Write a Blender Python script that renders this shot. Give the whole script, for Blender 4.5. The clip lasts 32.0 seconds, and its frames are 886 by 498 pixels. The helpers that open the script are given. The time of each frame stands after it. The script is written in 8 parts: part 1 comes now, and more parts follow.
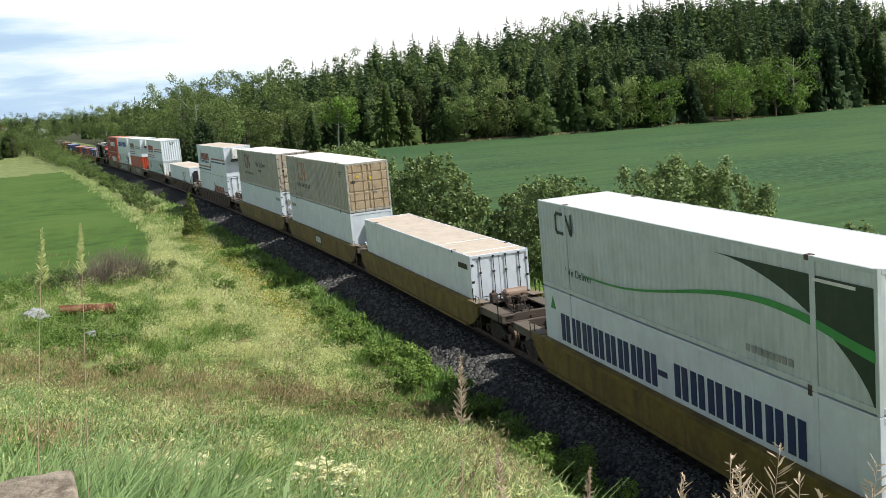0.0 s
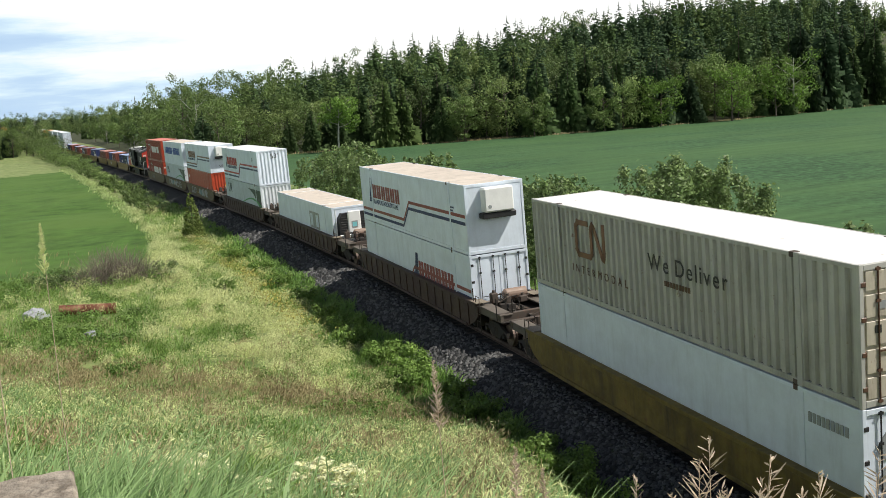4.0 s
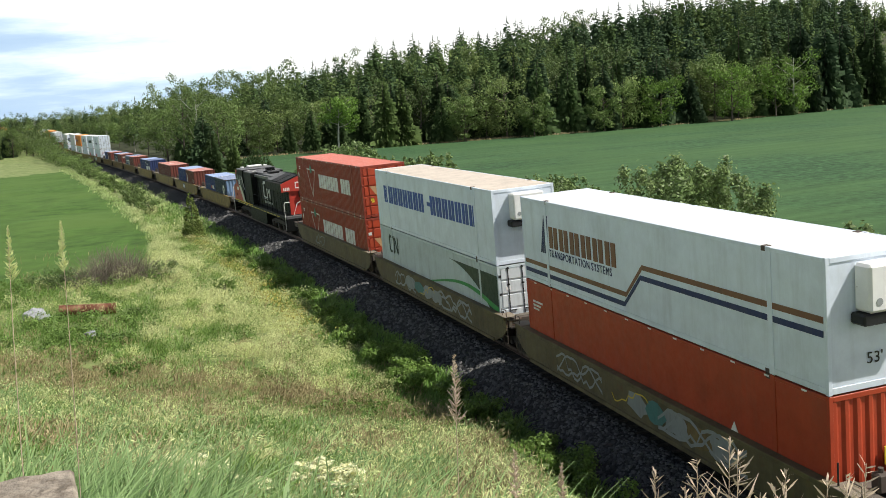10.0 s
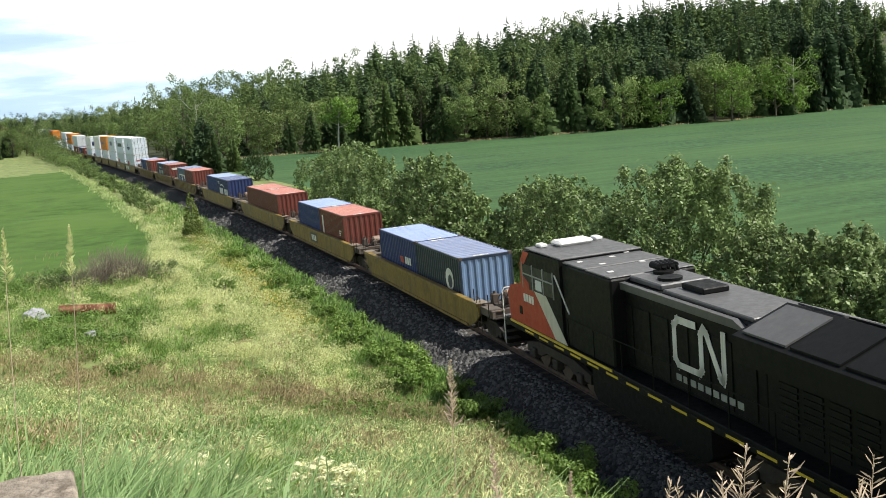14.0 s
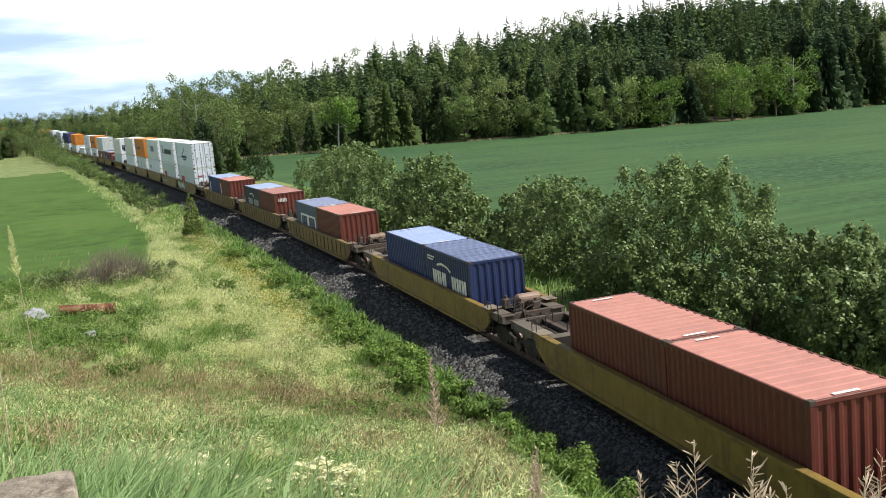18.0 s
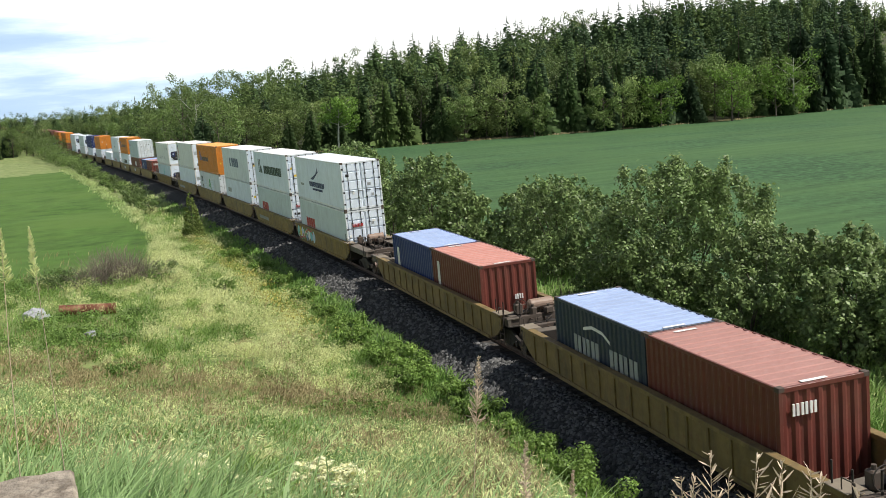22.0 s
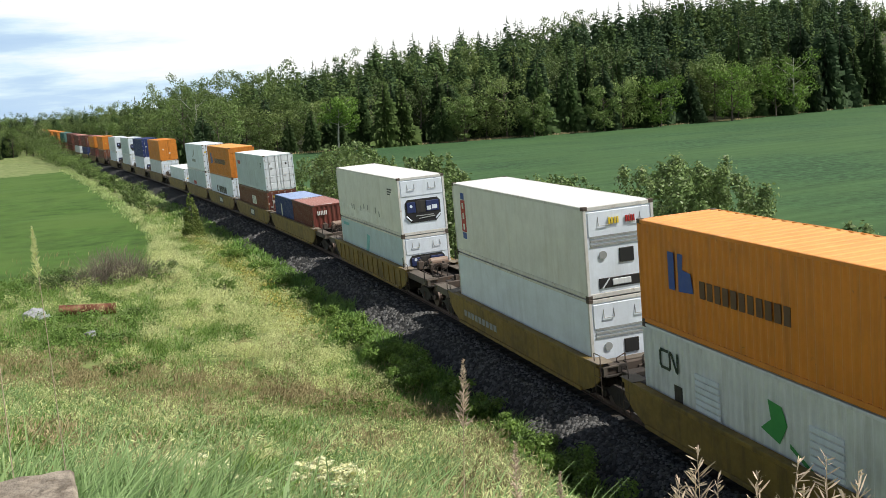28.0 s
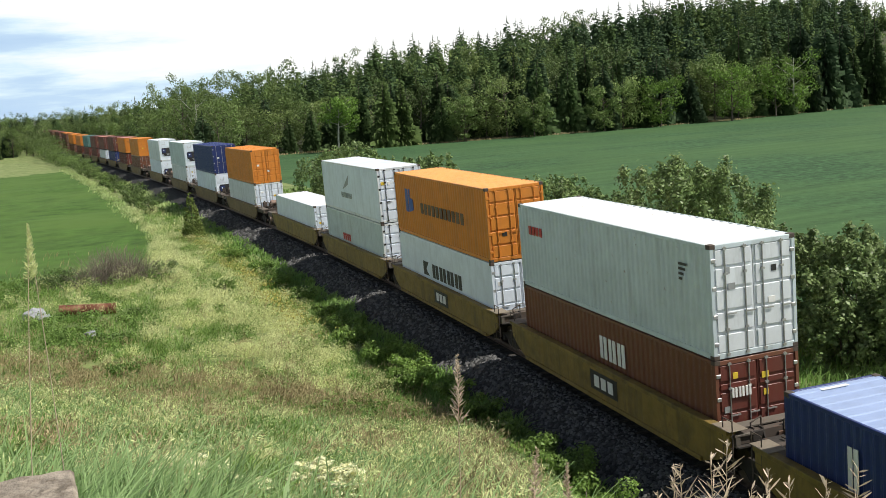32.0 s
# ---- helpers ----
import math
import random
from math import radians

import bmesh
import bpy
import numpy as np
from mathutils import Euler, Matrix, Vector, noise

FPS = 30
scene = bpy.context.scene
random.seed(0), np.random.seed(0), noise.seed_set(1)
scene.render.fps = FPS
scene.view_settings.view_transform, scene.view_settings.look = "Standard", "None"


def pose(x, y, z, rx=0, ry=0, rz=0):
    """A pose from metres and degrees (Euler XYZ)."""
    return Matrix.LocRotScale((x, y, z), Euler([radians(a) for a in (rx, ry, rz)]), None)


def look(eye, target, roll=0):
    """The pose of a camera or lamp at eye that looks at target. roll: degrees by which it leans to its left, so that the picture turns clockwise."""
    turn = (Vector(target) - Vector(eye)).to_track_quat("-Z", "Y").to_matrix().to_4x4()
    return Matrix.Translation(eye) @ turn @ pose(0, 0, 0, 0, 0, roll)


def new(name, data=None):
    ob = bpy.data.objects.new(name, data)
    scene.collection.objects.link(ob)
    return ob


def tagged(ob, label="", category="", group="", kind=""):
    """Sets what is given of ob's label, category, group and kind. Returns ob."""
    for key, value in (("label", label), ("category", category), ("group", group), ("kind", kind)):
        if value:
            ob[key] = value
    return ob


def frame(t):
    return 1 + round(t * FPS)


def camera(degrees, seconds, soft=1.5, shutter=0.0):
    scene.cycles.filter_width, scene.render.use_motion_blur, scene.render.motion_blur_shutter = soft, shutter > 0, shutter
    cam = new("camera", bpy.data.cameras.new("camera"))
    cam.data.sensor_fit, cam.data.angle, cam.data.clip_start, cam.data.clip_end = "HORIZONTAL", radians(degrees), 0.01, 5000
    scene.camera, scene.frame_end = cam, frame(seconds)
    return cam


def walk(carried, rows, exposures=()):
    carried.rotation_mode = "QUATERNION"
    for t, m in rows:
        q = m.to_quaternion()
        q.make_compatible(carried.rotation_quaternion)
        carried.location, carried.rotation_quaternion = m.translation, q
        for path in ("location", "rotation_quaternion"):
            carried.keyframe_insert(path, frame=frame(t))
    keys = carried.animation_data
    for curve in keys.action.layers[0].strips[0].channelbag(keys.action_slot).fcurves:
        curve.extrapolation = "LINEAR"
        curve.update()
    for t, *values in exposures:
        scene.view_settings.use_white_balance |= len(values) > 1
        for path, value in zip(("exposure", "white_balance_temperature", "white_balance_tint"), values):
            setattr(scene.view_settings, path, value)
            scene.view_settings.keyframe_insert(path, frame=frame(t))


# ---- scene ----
# World: z = 0 is the top of the rails, the camera stands on the slope at x = y = 0.
CLIP = 32.0
SPEED = 15.45          # metres a second, steady
EYE = (0.0, 0.0, 9.886)
CANT = 0.028           # lean of the track towards the inside of its bend


def eye_pose(yaw, pitch, roll):
    f = Vector((math.sin(yaw) * math.cos(pitch), math.cos(yaw) * math.cos(pitch), math.sin(pitch)))
    r = Vector((math.cos(yaw), -math.sin(yaw), 0))
    u = r.cross(f)
    r2 = r * math.cos(roll) + u * math.sin(roll)
    u2 = u * math.cos(roll) - r * math.sin(roll)
    m = Matrix((r2, u2, -f)).transposed().to_4x4()
    return Matrix.Translation(EYE) @ m


cam = camera(2 * math.degrees(math.atan(784 / 1816.6)), CLIP, soft=0.8)
VIEW = eye_pose(0.26409, -0.15112, -0.06234)
walk(cam, [(0.0, VIEW), (CLIP, VIEW)], exposures=((0.0, 0.10), (8.0, 0.11), (10.0, 0.18), (12.0, 0.28), (14.0, 0.37), (15.5, 0.31), (17.0, 0.22), (21.0, 0.23), (23.0, 0.16), (25.0, 0.09), (32.0, 0.10)))

# ---- light ----
SUN_AZ, SUN_EL = math.radians(117), math.radians(54.5)   # azimuth from +y towards +x
world = bpy.data.worlds.new("summer_sky")
scene.world = world
world.use_nodes = True
wn = world.node_tree
wn.nodes.clear()
sky = wn.nodes.new("ShaderNodeTexSky")
sky.sky_type = 'NISHITA'
sky.sun_disc = False
sky.sun_elevation, sky.sun_rotation = SUN_EL, SUN_AZ
sky.air_density, sky.dust_density, sky.ozone_density = 1.0, 1.5, 1.0
wbg = wn.nodes.new("ShaderNodeBackground")
wbg.inputs["Strength"].default_value = 0.05
wout = wn.nodes.new("ShaderNodeOutputWorld")
wn.links.new(sky.outputs[0], wbg.inputs[0])
wn.links.new(wbg.outputs[0], wout.inputs[0])
sun_data = bpy.data.lights.new("sun", 'SUN')
sun_data.energy, sun_data.angle, sun_data.color = 5.0, math.radians(0.53), (1.0, 0.96, 0.88)
sun = new("sun", sun_data)
sun_dir = Vector((math.sin(SUN_AZ) * math.cos(SUN_EL), math.cos(SUN_AZ) * math.cos(SUN_EL), math.sin(SUN_EL)))
sun.matrix_world = look(sun_dir * 500, (0, 0, 0))
scene.view_settings.exposure = 0.25

# ---- the line of the railway ----
BEND_S = (-100, 50, 120, 200, 300, 450, 700)
BEND_K = (0.00271, 0.00117, 0.00021, 0.00015, 0.00046, 0.0004, 0.00036)
RISE_S = (-700, 60, 150, 300, 500, 900)
RISE_Z = (0, 0, -0.51, -1.86, 0, 0)
TS = np.linspace(-700, 4500, 5201)
_k = np.interp(TS, BEND_S, BEND_K)
_k[TS < -20] = 0.0
_k[TS > 800] = 0.0
TH = np.concatenate([[0], np.cumsum((_k[1:] + _k[:-1]) / 2)])
TH -= np.interp(0, TS, TH)
TX = np.concatenate([[0], np.cumsum(-(np.sin(TH[1:]) + np.sin(TH[:-1])) / 2)])
TY = np.concatenate([[0], np.cumsum((np.cos(TH[1:]) + np.cos(TH[:-1])) / 2)])
TX += 14.334 - np.interp(0, TS, TX)
TY -= np.interp(0, TS, TY)
_z = np.interp(TS, RISE_S, RISE_Z)
_w = np.hanning(61)
TZ = 0.00061 * np.clip(TS, 0, 600) + np.convolve(np.pad(_z, 30, mode='edge'), _w / _w.sum(), mode='valid')


def rail_at(s):
    """Place and heading of the track's middle at s metres along it."""
    return (float(np.interp(s, TS, TX)), float(np.interp(s, TS, TY)), float(np.interp(s, TS, TZ)), float(np.interp(s, TS, TH)))


def beside(s, n, z=0.0):
    """The point n metres to the right of the track at s, z above the rails."""
    x, y, h, a = rail_at(s)
    return Vector((x + n * math.cos(a), y + n * math.sin(a), h + z))


def rail_pose(s, z=0.0, span=8.0):
    """The pose of a car on the track: y points along it, x to its right."""
    a, b = beside(s - span / 2, 0), beside(s + span / 2, 0)
    d = b - a
    yaw = math.atan2(-d.x, d.y)
    pitch = math.atan2(d.z, math.hypot(d.x, d.y))
    mid = (a + b) / 2
    m = Matrix.Translation(mid) @ Euler((pitch, 0, yaw)).to_matrix().to_4x4() @ Matrix.Rotation(-CANT, 4, 'Y')
    return m @ Matrix.Translation((0, 0, z))


def smooth(a, b, v):
    t = min(1.0, max(0.0, (v - a) / (b - a)))
    return t * t * (3 - 2 * t)


def ground_z(s, n):
    """Height of the ground above the rails' level at s, n."""
    p = beside(s, n)
    base = float(np.interp(s, TS, TZ))
    if n < 0:
        d = -n
        z = -0.215 - 0.635 * smooth(1.9, 3.6, d) - 0.35 * smooth(3.6, 5.0, d) + 0.25 * smooth(5.5, 8.5, d)
        z += base
        q = 28.4 - (p.x * 0.657 + p.y * 0.753)
        hill = -1.0 + 0.325 * max(0.0, q) if q > 0 else -9
        hill = min(hill, 8.3)
        bank = -1.0 + 0.97 * max(0.0, d - 4.6)
        z = max(z, min(hill, bank)) if q > 0 else z
        rough = 0.10 * noise.noise((p.x * 0.25, p.y * 0.25, 3)) + 0.25 * noise.noise((p.x * 0.06, p.y * 0.06, 7))
        z += rough * smooth(5, 9, d)
    else:
        z = -0.215 - 0.635 * smooth(1.9, 3.6, n) - 0.25 * smooth(3.6, 6.0, n) + 0.3 * smooth(7, 12, n)
        z += base
        rough = 0.10 * noise.noise((p.x * 0.25, p.y * 0.25, 3))
        z += rough * smooth(5, 9, n) * (1 - 0.7 * smooth(14, 18, n))
        z += hill_right(p.x, p.y)
    return z


def hill_right(x, y):
    """The wooded hill beyond the field."""
    e = wood_depth(x, y)
    if e <= 0:
        return 0.0
    rise = smooth(-15, 135, e) - smooth(-15, 135, 0)
    return float(np.interp(x, HILL_X, HILL_Z)) * rise * (1 - 0.75 * smooth(190, 450, e))


HILL_X = (-80, -40, 0, 20, 40, 60, 80, 100, 120, 150, 180, 210, 260, 320, 420)
HILL_Z = (2, 2, 3.5, 6, 8.5, 10, 13, 14.5, 17, 20, 23, 26, 29, 33, 37)
WOOD_X = (-400, 8, 20, 54, 94, 145, 192, 260, 500)
WOOD_Y = (215, 215, 236, 236, 232, 238, 258, 290, 420)


def wood_depth(x, y):
    """How far a place lies inside the wood's edge."""
    return (y - float(np.interp(x, WOOD_X, WOOD_Y))) * 0.95


def crop_near(s):
    return -9.2 - 3.0 * smooth(95, 70, s)


# ---- materials ----
def mat(name, color, rough=0.6, metal=0.0, vary=0.15, scale=3.0, bump=0.15, fine=40.0, second=None, second_amount=0.35, second_scale=0.7, spec=0.4, island=0.0, objvar=0.0):
    """Paint, soil or metal: a base colour broken up at two scales, with a fine relief."""
    m = bpy.data.materials.new(name)
    m.use_nodes = True
    t = m.node_tree
    b = t.nodes["Principled BSDF"]
    b.inputs["Roughness"].default_value = rough
    b.inputs["Metallic"].default_value = metal
    b.inputs["Specular IOR Level"].default_value = spec
    co = t.nodes.new("ShaderNodeTexCoord")

    def tex(sc, detail):
        n = t.nodes.new("ShaderNodeTexNoise")
        n.inputs["Scale"].default_value = sc
        n.inputs["Detail"].default_value = detail
        n.inputs["Roughness"].default_value = 0.65
        t.links.new(co.outputs["Object"], n.inputs["Vector"])
        return n.outputs["Fac"]

    def mix(fac, a, c, blend='MIX'):
        n = t.nodes.new("ShaderNodeMix")
        n.data_type, n.blend_type = 'RGBA', blend
        for sock, v in ((n.inputs["Factor"], fac), (n.inputs["A"], a), (n.inputs["B"], c)):
            if hasattr(v, "links"):
                t.links.new(v, sock)
            else:
                sock.default_value = v
        return n.outputs["Result"]

    def ramp(v, lo, hi):
        n = t.nodes.new("ShaderNodeMapRange")
        n.inputs["From Min"].default_value, n.inputs["From Max"].default_value = lo, hi
        t.links.new(v, n.inputs["Value"])
        return n.outputs["Result"]

    dark = tuple(max(0, c * (1 - vary * 1.6)) for c in color) + (1,)
    lite = tuple(min(1, c * (1 + vary)) for c in color) + (1,)
    col = mix(ramp(tex(scale, 6), 0.3, 0.7), dark, lite)
    if second:
        col = mix(ramp(tex(second_scale, 8), 0.62 - second_amount * 0.4, 0.72 - second_amount * 0.2), col, (*second, 1))
    if island:
        g = t.nodes.new("ShaderNodeNewGeometry")
        v = t.nodes.new("ShaderNodeMapRange")
        v.inputs["To Min"].default_value, v.inputs["To Max"].default_value = 1 - island, 1 + island
        t.links.new(g.outputs["Random Per Island"], v.inputs["Value"])
        col = mix(1.0, col, v.outputs["Result"], 'MULTIPLY')
    if objvar:
        g = t.nodes.new("ShaderNodeObjectInfo")
        v = t.nodes.new("ShaderNodeMapRange")
        v.inputs["To Min"].default_value, v.inputs["To Max"].default_value = 1 - objvar, 1 + objvar
        t.links.new(g.outputs["Random"], v.inputs["Value"])
        col = mix(1.0, col, v.outputs["Result"], 'MULTIPLY')
    t.links.new(col, b.inputs["Base Color"])
    if bump:
        n = t.nodes.new("ShaderNodeBump")
        n.inputs["Strength"].default_value = bump
        n.inputs["Distance"].default_value = 0.02
        t.links.new(tex(fine, 4), n.inputs["Height"])
        t.links.new(n.outputs[0], b.inputs["Normal"])
    return m


def leafy(name, color, second, rough=0.6, thin=0.35, objvar=0.2, island=0.35, spec=0.25):
    """Leaves and grass: colour differs from blade to blade and lets some light through."""
    m = mat(name, color, rough, vary=0.2, scale=0.35, bump=0, second=second, second_amount=0.5, second_scale=0.25, spec=spec, island=island, objvar=objvar)
    t = m.node_tree
    b = t.nodes["Principled BSDF"]
    tr = t.nodes.new("ShaderNodeBsdfTranslucent")
    mx = t.nodes.new("ShaderNodeMixShader")
    mx.inputs[0].default_value = thin
    src = b.inputs["Base Color"].links[0].from_socket
    t.links.new(src, tr.inputs["Color"])
    t.links.new(b.outputs[0], mx.inputs[1])
    t.links.new(tr.outputs[0], mx.inputs[2])
    t.links.new(mx.outputs[0], t.nodes["Material Output"].inputs["Surface"])
    return m


M = {}
M['ballast'] = mat("ballast_grey", (0.039, 0.039, 0.039), 0.95, vary=0.5, scale=14, bump=0.9, fine=30, second=(0.075, 0.074, 0.072), second_scale=25, spec=0.15)
M['meadow'] = mat("meadow_soil_grass", (0.16, 0.215, 0.065), 0.95, vary=0.35, scale=0.9, bump=0.8, fine=9, second=(0.25, 0.275, 0.11), second_scale=0.4, second_amount=0.4)
M['crop'] = mat("young_crop", (0.064, 0.130, 0.024), 0.95, vary=0.3, scale=0.5, bump=0.8, fine=6, second=(0.082, 0.146, 0.030), second_scale=0.06, second_amount=0.5, spec=0.2)
M['crop_right'] = mat("dense_crop", (0.045, 0.105, 0.042), 0.95, vary=0.45, scale=1.3, bump=1.0, fine=4, second=(0.056, 0.115, 0.040), second_scale=0.035, second_amount=0.6, spec=0.2)
M['woodfloor'] = mat("wood_floor", (0.05, 0.06, 0.025), 0.95, vary=0.4, scale=0.8, bump=0.5, fine=5)
M['rail'] = mat("rail_steel", (0.14, 0.10, 0.08), 0.5, 0.6, vary=0.3, scale=6)
M['sleeper'] = mat("sleeper_timber", (0.06, 0.05, 0.042), 0.9, vary=0.4, scale=6, bump=0.6, objvar=0.3)
M['stone'] = mat("crushed_stone", (0.114, 0.113, 0.112), 0.95, vary=0.3, scale=4, bump=0.5, island=0.4, spec=0.15)
M['spruce'] = leafy("spruce_needles", (0.050, 0.086, 0.030), (0.068, 0.108, 0.037), 0.7, 0.15, 0.35, 0.25, 0.08)
M['spruce_dark'] = leafy("dark_spruce_needles", (0.036, 0.064, 0.030), (0.050, 0.084, 0.036), 0.7, 0.12, 0.3, 0.25, 0.08)
M['spruce_warm'] = leafy("sunny_spruce_needles", (0.070, 0.110, 0.034), (0.090, 0.130, 0.042), 0.7, 0.18, 0.3, 0.25, 0.08)
M['young'] = leafy("young_spruce", (0.14, 0.19, 0.045), (0.18, 0.22, 0.06), 0.7, 0.25, 0.1, 0.3)
M['leaf'] = leafy("broad_leaves", (0.125, 0.190, 0.055), (0.16, 0.225, 0.070), 0.5, 0.32, 0.35, 0.25)
M['leaf_olive'] = leafy("olive_leaves", (0.085, 0.130, 0.042), (0.11, 0.155, 0.050), 0.5, 0.3, 0.25, 0.25)
M['leaf_light'] = leafy("light_leaves", (0.175, 0.245, 0.075), (0.215, 0.28, 0.095), 0.5, 0.35, 0.25, 0.25)
M['leaf_bright'] = leafy('bright_leaves', (0.12, 0.215, 0.035), (0.15, 0.25, 0.05), 0.5, 0.35, 0.2, 0.4)
M['leaf_hedge'] = leafy("alder_leaves", (0.170, 0.248, 0.086), (0.23, 0.30, 0.122), 0.42, 0.32, 0.15, 0.4)
M['leaf_dark'] = leafy("dark_leaves", (0.055, 0.10, 0.032), (0.075, 0.125, 0.04), 0.5, 0.25, 0.1, 0.4)
M['bark'] = mat("bark", (0.12, 0.10, 0.08), 0.95, vary=0.4, scale=3, bump=0.8, fine=18)
M['birch'] = mat("birch_bark", (0.50, 0.48, 0.44), 0.85, vary=0.3, scale=3, bump=0.4, second=(0.08, 0.07, 0.06), second_scale=5, second_amount=0.3)
M['grass'] = leafy("grass_blades", (0.19, 0.335, 0.080), (0.26, 0.385, 0.115), 0.5, 0.45, 0.0, 0.22)
M['lush'] = leafy("lush_weeds", (0.16, 0.28, 0.065), (0.21, 0.33, 0.085), 0.5, 0.4, 0.0, 0.22)
M['weedmound'] = leafy("weed_mound_leaves", (0.15, 0.25, 0.058), (0.20, 0.30, 0.078), 0.5, 0.35, 0.0, 0.35)
M['straw'] = leafy("dry_grass", (0.44, 0.37, 0.20), (0.38, 0.34, 0.16), 0.6, 0.3, 0.0, 0.22)
M['seed'] = leafy("seed_heads", (0.38, 0.50, 0.19), (0.48, 0.55, 0.25), 0.7, 0.35, 0.0, 0.22)
M['fresh'] = leafy("fresh_grass", (0.28, 0.43, 0.17), (0.35, 0.48, 0.21), 0.45, 0.45, 0.0, 0.14)
M['fluff'] = leafy("fluffy_grass_heads", (0.63, 0.67, 0.31), (0.69, 0.72, 0.38), 0.8, 0.35, 0.0, 0.12)
M['tussock'] = leafy("green_tussock", (0.215, 0.34, 0.080), (0.29, 0.405, 0.115), 0.6, 0.4, 0.0, 0.22)
M['tan'] = leafy("tan_tussock", (0.37, 0.315, 0.165), (0.45, 0.37, 0.21), 0.7, 0.3, 0.0, 0.22)
M['yellow'] = leafy("yellow_flowers", (0.46, 0.41, 0.11), (0.48, 0.46, 0.18), 0.6, 0.3, 0.0, 0.4)
M['cream'] = leafy("cream_flowers", (0.84, 0.84, 0.52), (0.88, 0.87, 0.60), 0.7, 0.3, 0.0, 0.2)


def drilled(m, turn, along, across, amount):
    """Sown rows: the colour runs in streaks along one direction."""
    t = m.node_tree
    b = t.nodes["Principled BSDF"]
    src = b.inputs["Base Color"].links[0].from_socket
    co = t.nodes.new("ShaderNodeTexCoord")
    mp = t.nodes.new("ShaderNodeMapping")
    mp.inputs["Rotation"].default_value = (0, 0, turn)
    t.links.new(co.outputs["Object"], mp.inputs["Vector"])
    sc = t.nodes.new("ShaderNodeVectorMath")
    sc.operation = 'MULTIPLY'
    sc.inputs[1].default_value = (along, across, 0.01)
    t.links.new(mp.outputs[0], sc.inputs[0])
    n = t.nodes.new("ShaderNodeTexNoise")
    n.inputs["Scale"].default_value, n.inputs["Detail"].default_value, n.inputs["Roughness"].default_value = 1.0, 6, 0.6
    t.links.new(sc.outputs[0], n.inputs["Vector"])
    r = t.nodes.new("ShaderNodeMapRange")
    r.inputs["From Min"].default_value, r.inputs["From Max"].default_value = 0.3, 0.7
    r.inputs["To Min"].default_value, r.inputs["To Max"].default_value = 1 - amount, 1 + amount
    t.links.new(n.outputs["Fac"], r.inputs["Value"])
    x = t.nodes.new("ShaderNodeMix")
    x.data_type, x.blend_type = 'RGBA', 'MULTIPLY'
    x.inputs["Factor"].default_value = 1.0
    t.links.new(src, x.inputs["A"])
    t.links.new(r.outputs["Result"], x.inputs["B"])
    t.links.new(x.outputs["Result"], b.inputs["Base Color"])


drilled(M['crop'], 0.12, 0.35, 0.02, 0.03)
drilled(M['crop_right'], -0.25, 0.03, 0.5, 0.22)


# ---- small builders ----
def link(name, me, material=None, parent=None, label="", m=None):
    ob = new(name, me)
    if material is not None:
        me.materials.clear()
        for x in (material if isinstance(material, (list, tuple)) else [material]):
            me.materials.append(x)
    if parent is not None:
        ob.parent = parent
    if m is not None:
        ob.matrix_basis = m
    if label:
        ob["label"] = label
    return ob


def part(name, bm, material, parent=None, label="", smooth_shade=False):
    me = bpy.data.meshes.new(name)
    bm.to_mesh(me)
    bm.free()
    if smooth_shade:
        for p in me.polygons:
            p.use_smooth = True
    return link(name, me, material, parent, label)


def raw(name, verts, faces, material, parent=None, label="", mats=None, smooth_shade=False):
    me = bpy.data.meshes.new(name)
    me.from_pydata([tuple(v) for v in verts], [], faces)
    if smooth_shade:
        me.polygons.foreach_set("use_smooth", [True] * len(me.polygons))
    ob = link(name, me, material, parent, label)
    if mats is not None:
        me.polygons.foreach_set("material_index", mats)
    me.update()
    return ob


def thing(name, label, category, group="", m=None):
    ob = new(name)
    ob.empty_display_size = 0.3
    if m is not None:
        ob.matrix_basis = m
    return tagged(ob, label, category, group)


def box(bm, x0, x1, y0, y1, z0, z1, bevel=0.0):
    r = bmesh.ops.create_cube(bm, size=1, matrix=Matrix.Translation(((x0 + x1) / 2, (y0 + y1) / 2, (z0 + z1) / 2)) @ Matrix.Diagonal((x1 - x0, y1 - y0, z1 - z0, 1)))
    if bevel:
        es = {e for v in r["verts"] for e in v.link_edges}
        bmesh.ops.bevel(bm, geom=list(es), offset=bevel, segments=1, affect='EDGES')
    return r


def rod(bm, a, b, r, seg=8, r2=None):
    a, b = Vector(a), Vector(b)
    d = b - a
    m = Matrix.Translation((a + b) / 2) @ d.to_track_quat('Z', 'Y').to_matrix().to_4x4()
    bmesh.ops.create_cone(bm, cap_ends=True, segments=seg, radius1=r, radius2=r if r2 is None else r2, depth=d.length, matrix=m)


def bent(bm, pts, r, seg=6):
    for a, b in zip(pts, pts[1:]):
        rod(bm, a, b, r, seg)


def solid(bm, outline, x0, x1):
    """A prism: an outline in y, z drawn out from x0 to x1."""
    a = [bm.verts.new((x0, y, z)) for y, z in outline]
    b = [bm.verts.new((x1, y, z)) for y, z in outline]
    n = len(a)
    fs = [bm.faces.new(a), bm.faces.new(b[::-1])]
    for i in range(n):
        fs.append(bm.faces.new((a[i], b[i], b[(i + 1) % n], a[(i + 1) % n])))
    bmesh.ops.recalc_face_normals(bm, faces=fs)


# ---- ground ----
def spread(*runs):
    out = []
    for a, b, n in runs:
        out += [a + (b - a) * i / n for i in range(n)]
    return out + [runs[-1][1]]


